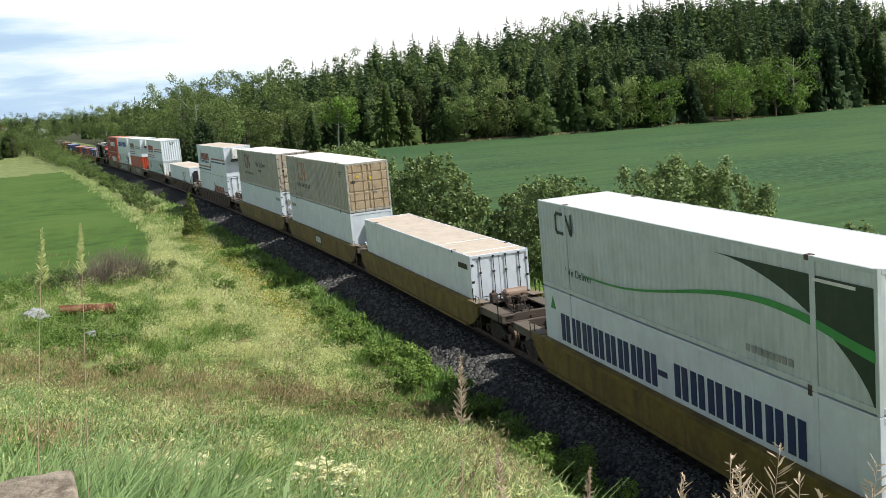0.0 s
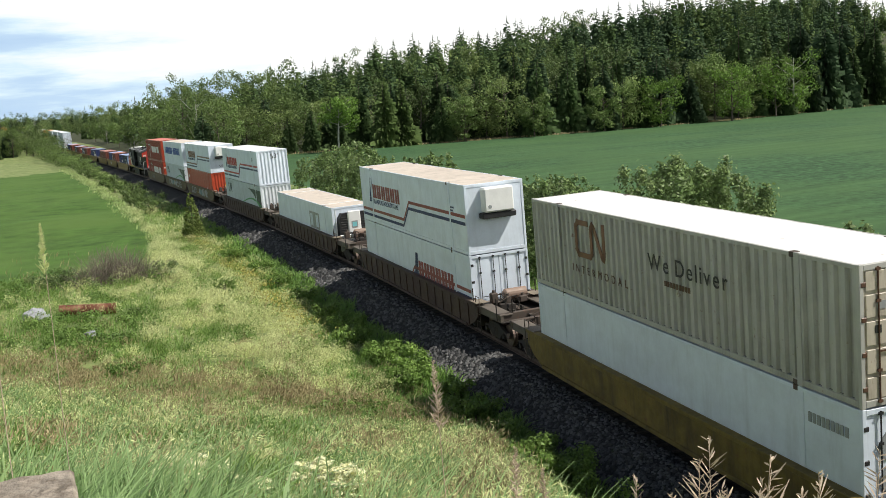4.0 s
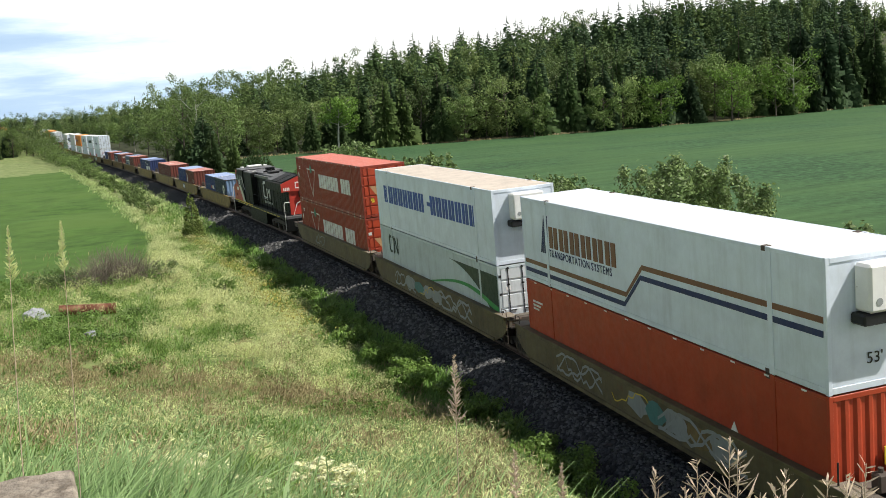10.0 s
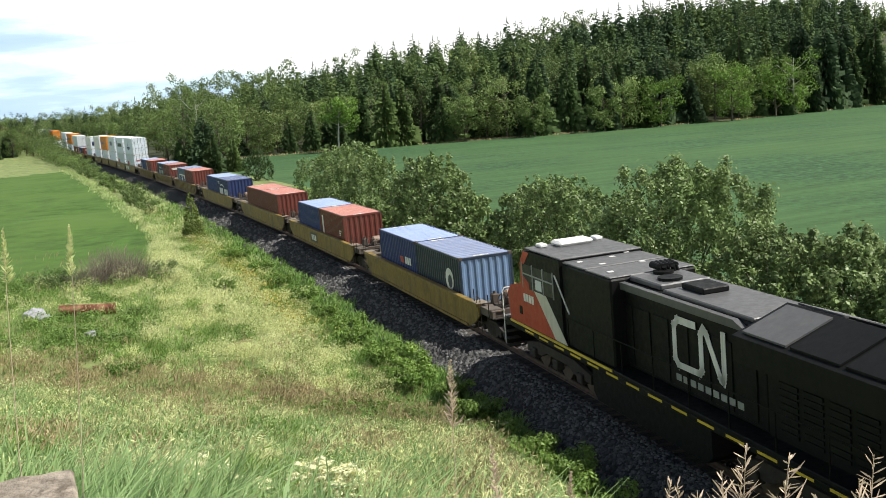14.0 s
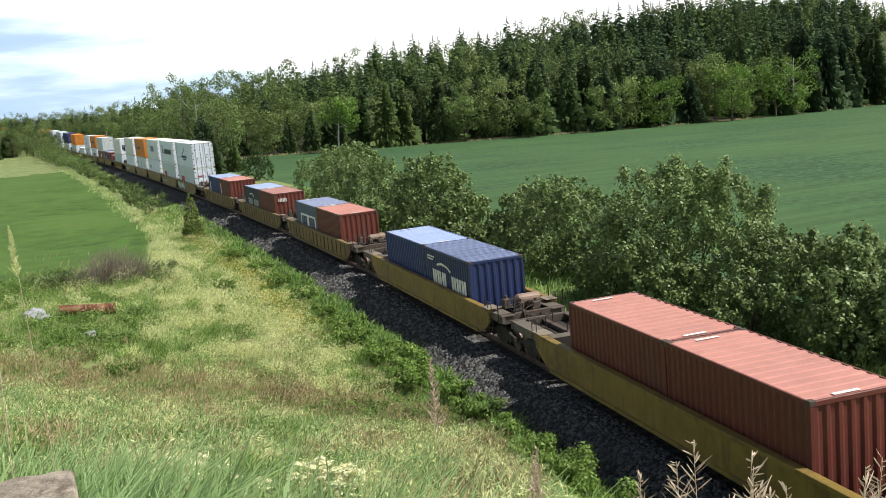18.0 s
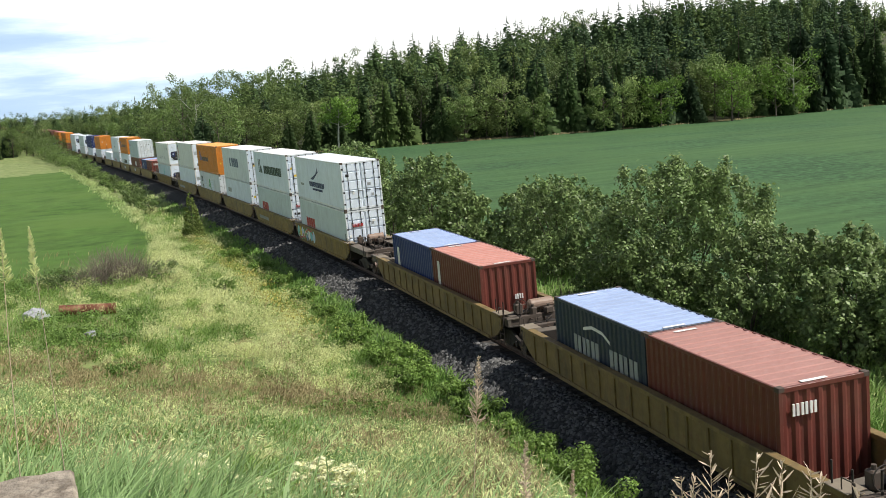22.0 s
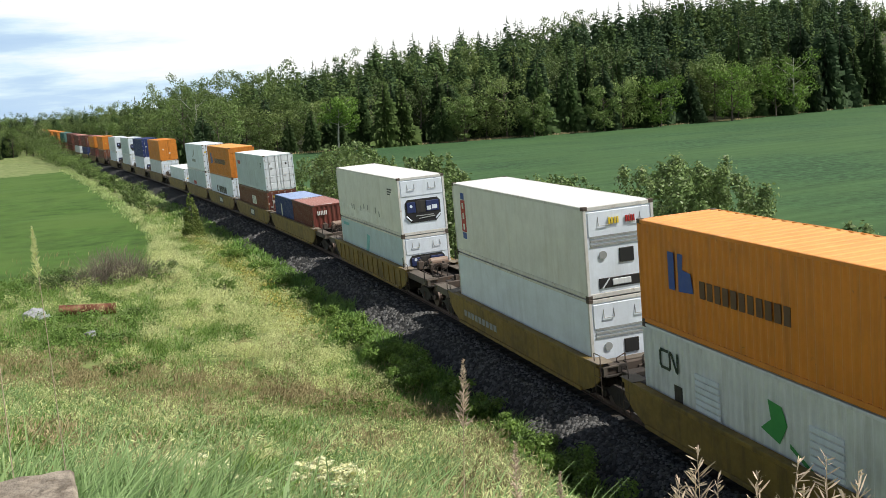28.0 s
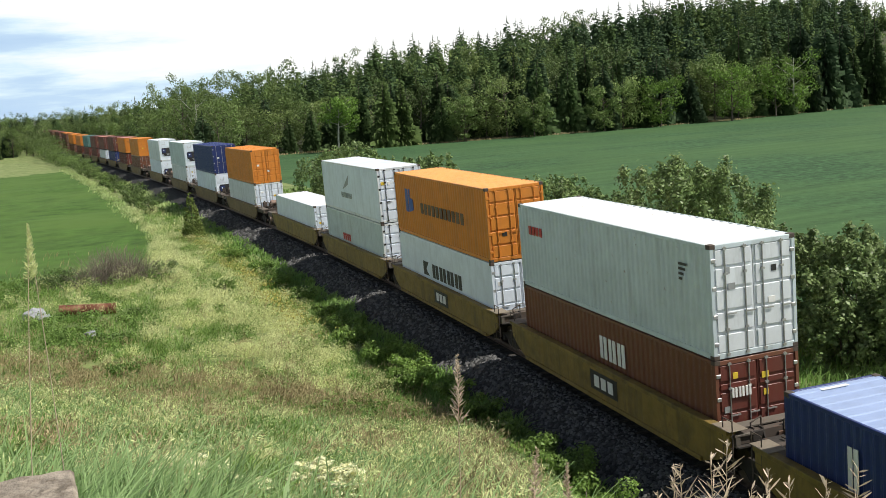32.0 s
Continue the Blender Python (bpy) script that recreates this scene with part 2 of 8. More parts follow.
def build_ground():
    ss = spread((-680, -60, 20), (-60, 0, 20), (0, 90, 90), (90, 200, 70), (200, 400, 60), (400, 800, 30), (800, 4400, 24))
    right = spread((0, 8, 20), (8, 24, 16), (24, 120, 32), (120, 480, 60), (480, 900, 10), (900, 3800, 10))
    left = spread((0, 10, 25), (10, 40, 40), (40, 100, 20), (100, 300, 10))
    ns = [-v for v in left[:0:-1]] + right
    verts, faces, mats = [], [], []
    for s in ss:
        for n in ns:
            p = beside(s, n)
            z = ground_z(s, n)
            verts.append((p.x, p.y, z))
    w = len(ns)
    for i in range(len(ss) - 1):
        for j in range(w - 1):
            faces.append((i * w + j, i * w + j + 1, (i + 1) * w + j + 1, (i + 1) * w + j))
            s, n = (ss[i] + ss[i + 1]) / 2, (ns[j] + ns[j + 1]) / 2
            p = beside(s, n)
            k = 1
            if -3.7 < n < 3.7:
                k = 0
            elif n > 14 and wood_depth(p.x, p.y) < 0 and n > 13 + 3 * noise.noise((s * 0.05, 0, 0)):
                k = 3
            elif n > 8 and wood_depth(p.x, p.y) > 0:
                k = 4
            elif n < crop_near(s) and 74 + 0.2 * (n + 15) < s < 245 + n * 0.4:
                k = 2
            mats.append(k)
    ob = raw("ground", verts, faces, [M['ballast'], M['meadow'], M['crop'], M['crop_right'], M['woodfloor']], mats=mats, smooth_shade=True)
    tagged(ob, "rolling farmland with meadow, crop fields and a gravel railway bed", "ground", kind="structure")


build_ground()


def build_track():
    rails = tagged(new("railway_track"), "single railway track of steel rails on timber sleepers", "track", kind="structure")
    for side in (-0.755, 0.755):
        verts, faces = [], []
        ss = spread((-50, 200, 125), (200, 700, 100))
        prof = ((-0.075, -0.17), (-0.075, -0.155), (-0.012, -0.12), (-0.012, -0.04), (-0.036, -0.03), (-0.036, 0), (0.036, 0), (0.036, -0.03), (0.012, -0.04), (0.012, -0.12), (0.075, -0.155), (0.075, -0.17))
        for s in ss:
            m = rail_pose(s)
            verts += [m @ Vector((side + a, 0, b)) for a, b in prof]
        k = len(prof)
        for i in range(len(ss) - 1):
            for j in range(k):
                faces.append((i * k + j, i * k + (j + 1) % k, (i + 1) * k + (j + 1) % k, (i + 1) * k + j))
        raw("rail", verts, faces, M['rail'], rails)
    bm = bmesh.new()
    box(bm, -1.3, 1.3, -0.115, 0.115, -0.36, -0.172, 0.012)
    me = bpy.data.meshes.new("sleeper")
    bm.to_mesh(me)
    bm.free()
    me.materials.append(M['sleeper'])
    for i in range(280):
        link("sleeper", me, None, rails, m=rail_pose(4 + i * 0.6))


build_track()


# ---- paints of the train ----
def paint(name, color, rough=0.45, dirt=(0.10, 0.085, 0.065), amount=0.35, streak=0.35, rust=0.0, vary=0.06, spec=0.35, metal=0.0):
    """Weathered paint: fine blotches, runs of dirt down the wall, and rust where it has worn."""
    m = bpy.data.materials.new(name)
    m.use_nodes = True
    t = m.node_tree
    b = t.nodes["Principled BSDF"]
    b.inputs["Roughness"].default_value = rough
    b.inputs["Specular IOR Level"].default_value = spec
    b.inputs["Metallic"].default_value = metal
    co = t.nodes.new("ShaderNodeTexCoord")
    info = t.nodes.new("ShaderNodeObjectInfo")
    shift = t.nodes.new("ShaderNodeVectorMath")
    shift.operation = 'ADD'
    t.links.new(co.outputs["Object"], shift.inputs[0])
    big = t.nodes.new("ShaderNodeMath")
    big.operation = 'MULTIPLY'
    big.inputs[1].default_value = 90.0
    t.links.new(info.outputs["Random"], big.inputs[0])
    t.links.new(big.outputs[0], shift.inputs[1])

    def tex(scale, detail, stretch=(1, 1, 1)):
        mp = t.nodes.new("ShaderNodeMapping")
        mp.inputs["Scale"].default_value = stretch
        t.links.new(shift.outputs[0], mp.inputs["Vector"])
        n = t.nodes.new("ShaderNodeTexNoise")
        n.inputs["Scale"].default_value, n.inputs["Detail"].default_value, n.inputs["Roughness"].default_value = scale, detail, 0.7
        t.links.new(mp.outputs[0], n.inputs["Vector"])
        return n.outputs["Fac"]

    def rng(v, lo, hi, a=0.0, c=1.0):
        n = t.nodes.new("ShaderNodeMapRange")
        for k, x in (("From Min", lo), ("From Max", hi), ("To Min", a), ("To Max", c)):
            n.inputs[k].default_value = x
        t.links.new(v, n.inputs["Value"])
        return n.outputs["Result"]

    def mix(fac, a, c):
        n = t.nodes.new("ShaderNodeMix")
        n.data_type = 'RGBA'
        for sock, v in ((n.inputs["Factor"], fac), (n.inputs["A"], a), (n.inputs["B"], c)):
            if hasattr(v, "links"):
                t.links.new(v, sock)
            else:
                sock.default_value = v
        return n.outputs["Result"]

    lo = tuple(c * (1 - 2 * vary) for c in color) + (1,)
    hi = tuple(min(1, c * (1 + vary)) for c in color) + (1,)
    col = mix(rng(tex(1.1, 5), 0.3, 0.7), lo, hi)
    col = mix(rng(tex(2.2, 6, (1, 1, 0.12)), 0.5, 0.75, 0, streak), col, (*dirt, 1))
    col = mix(rng(tex(0.6, 8), 0.52, 0.8, 0, amount), col, (*dirt, 1))
    if rust:
        col = mix(rng(tex(3.5, 10), 0.66 - rust * 0.2, 0.72, 0, 0.85), col, (0.16, 0.07, 0.035, 1))
    t.links.new(col, b.inputs["Base Color"])
    t.links.new(rng(tex(5, 4), 0.3, 0.7, rough - 0.08, rough + 0.15), b.inputs["Roughness"])
    bp = t.nodes.new("ShaderNodeBump")
    bp.inputs["Strength"].default_value, bp.inputs["Distance"].default_value = 0.12, 0.01
    t.links.new(tex(9, 4), bp.inputs["Height"])
    t.links.new(bp.outputs[0], b.inputs["Normal"])
    return m


C = {
    'white': paint("container_white", (0.69, 0.76, 0.85), amount=0.12, streak=0.18),
    'roofwhite': paint("roof_white", (0.80, 0.80, 0.78), amount=0.18, streak=0.05, rough=0.5, rust=0.08),
    'tanroof': paint("roof_sun_bleached_tan", (0.60, 0.525, 0.445), amount=0.3, rough=0.7),
    'cngrey': paint("container_pale_grey_green", (0.54, 0.61, 0.64), amount=0.18, streak=0.3),
    'cnold': paint("container_dirty_grey_beige", (0.44, 0.435, 0.40), amount=0.4, streak=0.5, rust=0.2),
    'cnold_door': paint("container_rusty_beige_door", (0.46, 0.36, 0.24), amount=0.4, streak=0.5, rust=0.45),
    'cnold_end': paint("container_stained_cream_door", (0.50, 0.45, 0.36), amount=0.45, streak=0.6, rust=0.35),
    'grey': paint("container_light_grey", (0.66, 0.70, 0.73), amount=0.2, streak=0.3),
    'palegreen': paint("container_pale_green_grey", (0.53, 0.61, 0.64), amount=0.2, streak=0.3, rust=0.1),
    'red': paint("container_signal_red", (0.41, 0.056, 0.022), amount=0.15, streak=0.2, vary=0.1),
    # Side-wall red, darkened in the paint for the shaded side.
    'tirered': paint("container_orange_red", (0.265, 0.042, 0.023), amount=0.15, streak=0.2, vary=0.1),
    'darkteal': paint("container_dark_teal", (0.020, 0.034, 0.060), amount=0.2, streak=0.2),
    # The same red for the roof, lightened as the sun lights it.
    'tireroof': paint("roof_sunlit_red", (0.60, 0.15, 0.10), amount=0.15, streak=0.1),
    'm_tan': paint("marking_tan", (0.45, 0.27, 0.14), amount=0.3),
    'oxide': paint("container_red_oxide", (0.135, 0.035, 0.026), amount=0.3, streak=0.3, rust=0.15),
    # Oxide roofs: sunlight on the top is painted in, paler than the shaded walls.
    'oxidepink': paint("roof_sunlit_oxide", (0.50, 0.225, 0.185), amount=0.3, streak=0.1),
    'oxidebrown': paint("roof_sunlit_brown_oxide", (0.37, 0.185, 0.16), amount=0.3, streak=0.1),
    'brown': paint("container_brown", (0.17, 0.065, 0.038), amount=0.25, streak=0.35, rust=0.1),
    'orange': paint("container_orange", (0.62, 0.22, 0.03), amount=0.22, streak=0.35, rust=0.12),
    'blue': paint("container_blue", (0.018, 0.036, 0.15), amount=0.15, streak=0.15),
    # Blue and grey-blue roofs hold the sun's brightness in their paint.
    'blueroof': paint("roof_sunlit_blue", (0.31, 0.40, 0.62), amount=0.2, streak=0.1, rough=0.42),
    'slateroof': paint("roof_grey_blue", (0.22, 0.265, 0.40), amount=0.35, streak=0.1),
    'steelblue': paint("container_steel_blue", (0.16, 0.25, 0.40), amount=0.3, streak=0.3),
    'navy': paint("container_navy", (0.02, 0.035, 0.11), amount=0.15, streak=0.15),
    # Container orange with the sunlight on the roof mixed into the colour.
    'orangeroof': paint("roof_sunlit_orange", (0.74, 0.36, 0.11), amount=0.25, streak=0.1, rough=0.6),
    # Navy lightened to stand for the sun's glare on the roof.
    'navyroof': paint("roof_navy_glare", (0.19, 0.25, 0.44), amount=0.2, streak=0.1),
    'm_brown': paint("marking_brown", (0.20, 0.095, 0.055), amount=0.2),
    'slate': paint("container_slate_blue", (0.10, 0.13, 0.20), amount=0.25, streak=0.2),
    'paleblue': paint("container_pale_blue", (0.48, 0.60, 0.68), amount=0.2, streak=0.2),
    'aqua': paint("band_aqua", (0.20, 0.52, 0.56), amount=0.2),
    'teal': paint("container_teal", (0.07, 0.20, 0.19), amount=0.25),
    'ttx': paint("car_yellow", (0.235, 0.158, 0.035), rough=0.6, dirt=(0.06, 0.045, 0.025), amount=0.9, streak=0.75, rust=0.3, vary=0.15),
    'ttx_grimy': paint("car_grimed_yellow", (0.19, 0.135, 0.03), rough=0.65, dirt=(0.05, 0.038, 0.022), amount=0.9, streak=0.8, rust=0.4, vary=0.2),
    'ttx_olive': paint("car_olive_yellow", (0.145, 0.118, 0.058), rough=0.7, dirt=(0.06, 0.05, 0.035), amount=0.9, streak=0.6, rust=0.4, vary=0.15),
    'ttx_dirty': paint("car_dirty_yellow", (0.205, 0.142, 0.056), rough=0.7, dirt=(0.06, 0.05, 0.035), amount=0.9, streak=0.6, rust=0.4, vary=0.15),
    'carbrown': paint("car_brown", (0.068, 0.042, 0.032), rough=0.7, dirt=(0.035, 0.03, 0.026), amount=0.6, streak=0.4, rust=0.2),
    'deck': paint("deck_worn_steel", (0.085, 0.066, 0.054), rough=0.75, dirt=(0.06, 0.05, 0.043), amount=0.6, rust=0.45),
    'plate': paint("walkway_plate", (0.22, 0.185, 0.14), rough=0.7, dirt=(0.12, 0.09, 0.06), amount=0.7, rust=0.35),
    'tank': paint("brake_tank_brown", (0.27, 0.19, 0.145), rough=0.5, dirt=(0.10, 0.07, 0.05), amount=0.5, rust=0.3),
    'deckplate': paint("deck_weathered_plate", (0.13, 0.112, 0.092), rough=0.75, dirt=(0.09, 0.07, 0.055), amount=0.6, rust=0.35),
    'under': paint("running_gear_grime", (0.040, 0.034, 0.030), rough=0.8, dirt=(0.03, 0.025, 0.02), amount=0.5, rust=0.3),
    'wheel': paint("wheel_steel", (0.16, 0.12, 0.10), rough=0.5, metal=0.6, amount=0.5, rust=0.3),
    'bar': paint("galvanised_bar", (0.42, 0.42, 0.41), rough=0.4, metal=0.6, amount=0.3),
    'black': paint("black_plastic", (0.02, 0.02, 0.022), rough=0.45, amount=0.1, dirt=(0.06, 0.06, 0.06)),
    'locoblack': paint("loco_black", (0.008, 0.009, 0.009), rough=0.5, amount=0.4, dirt=(0.017, 0.015, 0.013), streak=0.25, spec=0.12),
    'locored': paint("loco_red", (0.45, 0.045, 0.032), rough=0.4, amount=0.2),
    'lococream': paint("loco_off_white", (0.62, 0.60, 0.52), rough=0.5, amount=0.3),
    'locoroof': paint("loco_roof_grey", (0.095, 0.097, 0.10), rough=0.45, amount=0.4, dirt=(0.15, 0.14, 0.13)),
    'rail_white': paint("handrail_white", (0.75, 0.74, 0.70), rough=0.5, amount=0.1),
    'm_white': paint("marking_white", (0.78, 0.78, 0.76), amount=0.2),
    'm_navy': paint("marking_navy", (0.02, 0.035, 0.12), amount=0.15),
    'm_blue': paint("marking_blue", (0.03, 0.08, 0.33), amount=0.15),
    'm_red': paint("marking_red", (0.42, 0.03, 0.03), amount=0.15),
    'stain': paint("tar_yellow_stain", (0.74, 0.76, 0.74), amount=0.7, streak=0.6, dirt=(0.42, 0.38, 0.24), vary=0.12),
    'm_wornred': paint("marking_worn_red", (0.27, 0.065, 0.06), amount=0.35),
    'm_umber': paint("marking_umber", (0.10, 0.05, 0.03), amount=0.2),
    'whiteworn': paint("container_worn_white", (0.62, 0.62, 0.60), amount=0.45, streak=0.4, dirt=(0.22, 0.16, 0.11), rust=0.42),
    'whiteworn2': paint("container_cream_white", (0.70, 0.71, 0.68), amount=0.25, streak=0.3, dirt=(0.35, 0.30, 0.20)),
    'm_green': paint("marking_green", (0.05, 0.30, 0.08), amount=0.15),
    'm_dkgreen': paint("marking_dark_green", (0.02, 0.045, 0.032), amount=0.15),
    'm_black': paint("marking_black", (0.03, 0.03, 0.03), amount=0.2),
    'm_grey': paint("marking_grey", (0.30, 0.32, 0.32), amount=0.3),
    'm_orange': paint("marking_worn_orange", (0.45, 0.20, 0.10), amount=0.4),
    'm_yellow': paint("marking_yellow", (0.70, 0.52, 0.05), amount=0.15),
    'unitgreen': paint("cooler_green", (0.03, 0.20, 0.13), amount=0.15),
}

CACHE = {}


def shared(name, key, make, material, parent, label=""):
    """A part whose mesh is built once for each key; the paint sits on the object."""
    if key not in CACHE:
        bm = bmesh.new()
        make(bm)
        me = bpy.data.meshes.new(name)
        bm.to_mesh(me)
        bm.free()
        me.materials.append(material)
        CACHE[key] = me
    ob = new(name, CACHE[key])
    ob.parent = parent
    ob.material_slots[0].link = 'OBJECT'
    ob.material_slots[0].material = material
    if label:
        ob["label"] = label
    return ob


def wave(bm, a0, a1, z0, z1, face, back, pitch, depth, axis='y', steep=0.24):
    """A ribbed steel wall from a0 to a1 with upright ribs, standing at face, its back at back."""
    n = max(2, round((a1 - a0) / pitch))
    step = (a1 - a0) / n
    sign = 1 if face > back else -1
    pts = []
    for i in range(n):
        o = a0 + i * step
        pts += [(o, 0), (o + step * (0.5 - steep), 0), (o + step * 0.5, -depth), (o + step * (1 - steep), -depth)]
    pts.append((a1, 0))
    rows = []
    for z in (z0, z1):
        row = []
        for p, d in pts:
            q = face + sign * d
            row.append(bm.verts.new((q, p, z) if axis == 'y' else (p, q, z)))
        rows.append(row)
    fs = [bm.faces.new((rows[0][i], rows[0][i + 1], rows[1][i + 1], rows[1][i])) for i in range(len(pts) - 1)]
    c = [bm.verts.new((back, p, z) if axis == 'y' else (p, back, z)) for p, z in ((a0, z0), (a1, z0), (a1, z1), (a0, z1))]
    fs.append(bm.faces.new(c))
    fs.append(bm.faces.new((rows[0][0], rows[1][0], c[3], c[0])))
    fs.append(bm.faces.new((rows[0][-1], c[1], c[2], rows[1][-1])))
    fs.append(bm.faces.new([*rows[1], c[2], c[3]]))
    fs.append(bm.faces.new([*rows[0][::-1], c[0], c[1]]))
    bmesh.ops.recalc_face_normals(bm, faces=fs)


def bars(parent, mat_, x, y0, y1, z0, z1, letters, name="lettering", proud=0.012, gaps=()):
    """A line of writing shown as plain upright bars, on the wall at x (facing -x)."""
    step = (y1 - y0) / letters
    big = z1 - z0 > 0.5
    bm = bmesh.new()
    for i in range(letters):
        if i in gaps:
            continue
        a = y0 + step * i
        for k, w in ((0.08, 0.34), (0.54, 0.34)) if big else ((0.12, 0.70),):
            b = bmesh.new() if big else bm
            box(b, x - proud, x + 0.002, a + step * k, a + step * (k + w), z0, z1)
            if big:
                part("letter_bar", b, mat_, parent)
    if big:
        bm.free()
        return None
    ob = part(name, bm, mat_, parent)
    ob["kind"] = "stuff"
    return ob


def patch(parent, mat_, x, pts, name="marking", proud=0.008):
    """A flat painted or stuck-on shape on the wall at x, its outline in y, z."""
    bm = bmesh.new()
    solid(bm, pts, x - proud, x + 0.002)
    return part(name, bm, mat_, parent)


def band(parent, mat_, x, line, h, name="stripe", proud=0.008):
    """A painted stripe that follows the points of a line in y, z."""
    bm = bmesh.new()
    lo = [(y, z - h / 2) for y, z in line]
    hi = [(y, z + h / 2) for y, z in line]
    a = [bm.verts.new((x - proud, *p)) for p in lo]
    b = [bm.verts.new((x - proud, *p)) for p in hi]
    c = [bm.verts.new((x + 0.003, *p)) for p in lo]
    d = [bm.verts.new((x + 0.003, *p)) for p in hi]
    for i in range(len(line) - 1):
        bm.faces.new((a[i], b[i], b[i + 1], a[i + 1]))
        bm.faces.new((b[i], d[i], d[i + 1], b[i + 1]))
        bm.faces.new((a[i], a[i + 1], c[i + 1], c[i]))
    bmesh.ops.recalc_face_normals(bm, faces=bm.faces[:])
    return part(name, bm, mat_, parent)


def scribble(parent, mat_, x, y0, y1, z0, z1, seed, strokes=3, h=0.035):
    """Sprayed loops on a wall or sill."""
    g = np.random.default_rng(seed)
    for k in range(strokes):
        pts, n = [], 16
        for i in range(n):
            f = i / (n - 1)
            pts.append((y0 + (y1 - y0) * (f * 0.92 + 0.04), (z0 + z1) / 2 + (z1 - z0) * 0.42 * math.sin(f * (5 + 3 * k) + g.uniform(0, 1.2) + 2 * k)))
        band(parent, mat_, x, pts, h, "sprayed_line", 0.004 + 0.002 * k)


def blobs(parent, tints, x, y0, y1, z0, z1, seed):
    """Filled, overlapping sprayed shapes on a sill."""
    g = np.random.default_rng(seed)
    for k, m in enumerate(tints):
        cy, cz = y0 + (y1 - y0) * (k + 0.5) / len(tints), (z0 + z1) / 2
        w, h = (y1 - y0) / len(tints) * g.uniform(0.6, 0.8), (z1 - z0) * g.uniform(0.42, 0.5)
        pts = []
        for i in range(14):
            a = math.tau * i / 14
            r = g.uniform(0.65, 1.0)
            pts.append((cy + math.cos(a) * r * w, min(z1, max(z0, cz + math.sin(a) * r * h))))
        patch(parent, C[m], x, pts, "sprayed_shape", 0.004 + 0.0015 * (k % 4))


def lift(parent, bm_fn, mat_, name):
    bm = bmesh.new()
    bm_fn(bm)
    return part(name, bm, mat_, parent)


def doors(p, L, W, H, mat_, bar_mat, smooth_leaf=False):
    """Double doors in the end that faces the camera."""
    y = -L / 2
    for side in (-1, 1):
        x0, x1 = (-W / 2 + 0.10, -0.012) if side < 0 else (0.012, W / 2 - 0.10)

        def leaf(bm, x0=x0, x1=x1):
            box(bm, x0, x1, y + 0.035, y + 0.075, 0.16, H - 0.13)
        d = shared("door", ("door", L, W, H, side), leaf, mat_, p)
        zs = [0.18, 0.62, 0.70, 1.18, 1.26, 1.74, 1.82, H - 0.62, H - 0.54, H - 0.15]
        for i in range(0, 0 if smooth_leaf else len(zs) - 1, 2):
            def pan(bm, i=i, x0=x0, x1=x1):
                box(bm, x0 + 0.05, x1 - 0.05, y + 0.006, y + 0.0345, zs[i], zs[i + 1], 0.010)
            shared("door_panel", ("dpan", L, W, H, side, i), pan, mat_, d)
        g_ = np.random.default_rng(int(L * 7 + H * 31) + side + len(RIDERS) * 3)
        for kk in range(0 if smooth_leaf else (2 if mat_ not in (C['orange'],) else 1)):
            lx, lz = x0 + 0.1 + 0.55 * g_.random(), 0.75 + 1.5 * g_.random()
            lab = shared("door_label", ("dlabel", L, kk), lambda bm, kk=kk: box(bm, -0.10 + 0.03 * kk, 0.10 - 0.03 * kk, y - 0.008, y + 0.01, -0.08, 0.08), C[('m_black', 'm_grey', 'm_grey', 'm_yellow', 'm_white')[int(g_.integers(5))]], d)
            lab.location = (lx, 0, lz)
        w = x1 - x0
        for f in (0.28, 0.78) if side < 0 else (0.22, 0.72):
            def lock(bm, f=f, x0=x0, w=w):
                rod(bm, (x0 + w * f, y - 0.012, 0.08), (x0 + w * f, y - 0.012, H - 0.07), 0.017, 8)
                for z in (0.12, 0.75, H - 0.75, H - 0.12):
                    box(bm, x0 + w * f - 0.05, x0 + w * f + 0.05, y - 0.03, y + 0.012, z - 0.03, z + 0.03)
                box(bm, x0 + w * f - 0.02, x0 + w * f + 0.26, y - 0.035, y - 0.015, 1.12, 1.155)
            shared("locking_bar", ("lock", L, W, H, side, f), lock, bar_mat, d, "galvanised locking bar with handle")
        for k in range(4):
            def hinge(bm, k=k, side=side):
                z = 0.4 + k * (H - 0.8) / 3
                xx = side * (W / 2 - 0.09)
                box(bm, xx - 0.06, xx + 0.06, y - 0.012, y + 0.03, z - 0.05, z + 0.05, 0.01)
            shared("hinge", ("hinge", L, W, H, side, k), hinge, bar_mat, d)


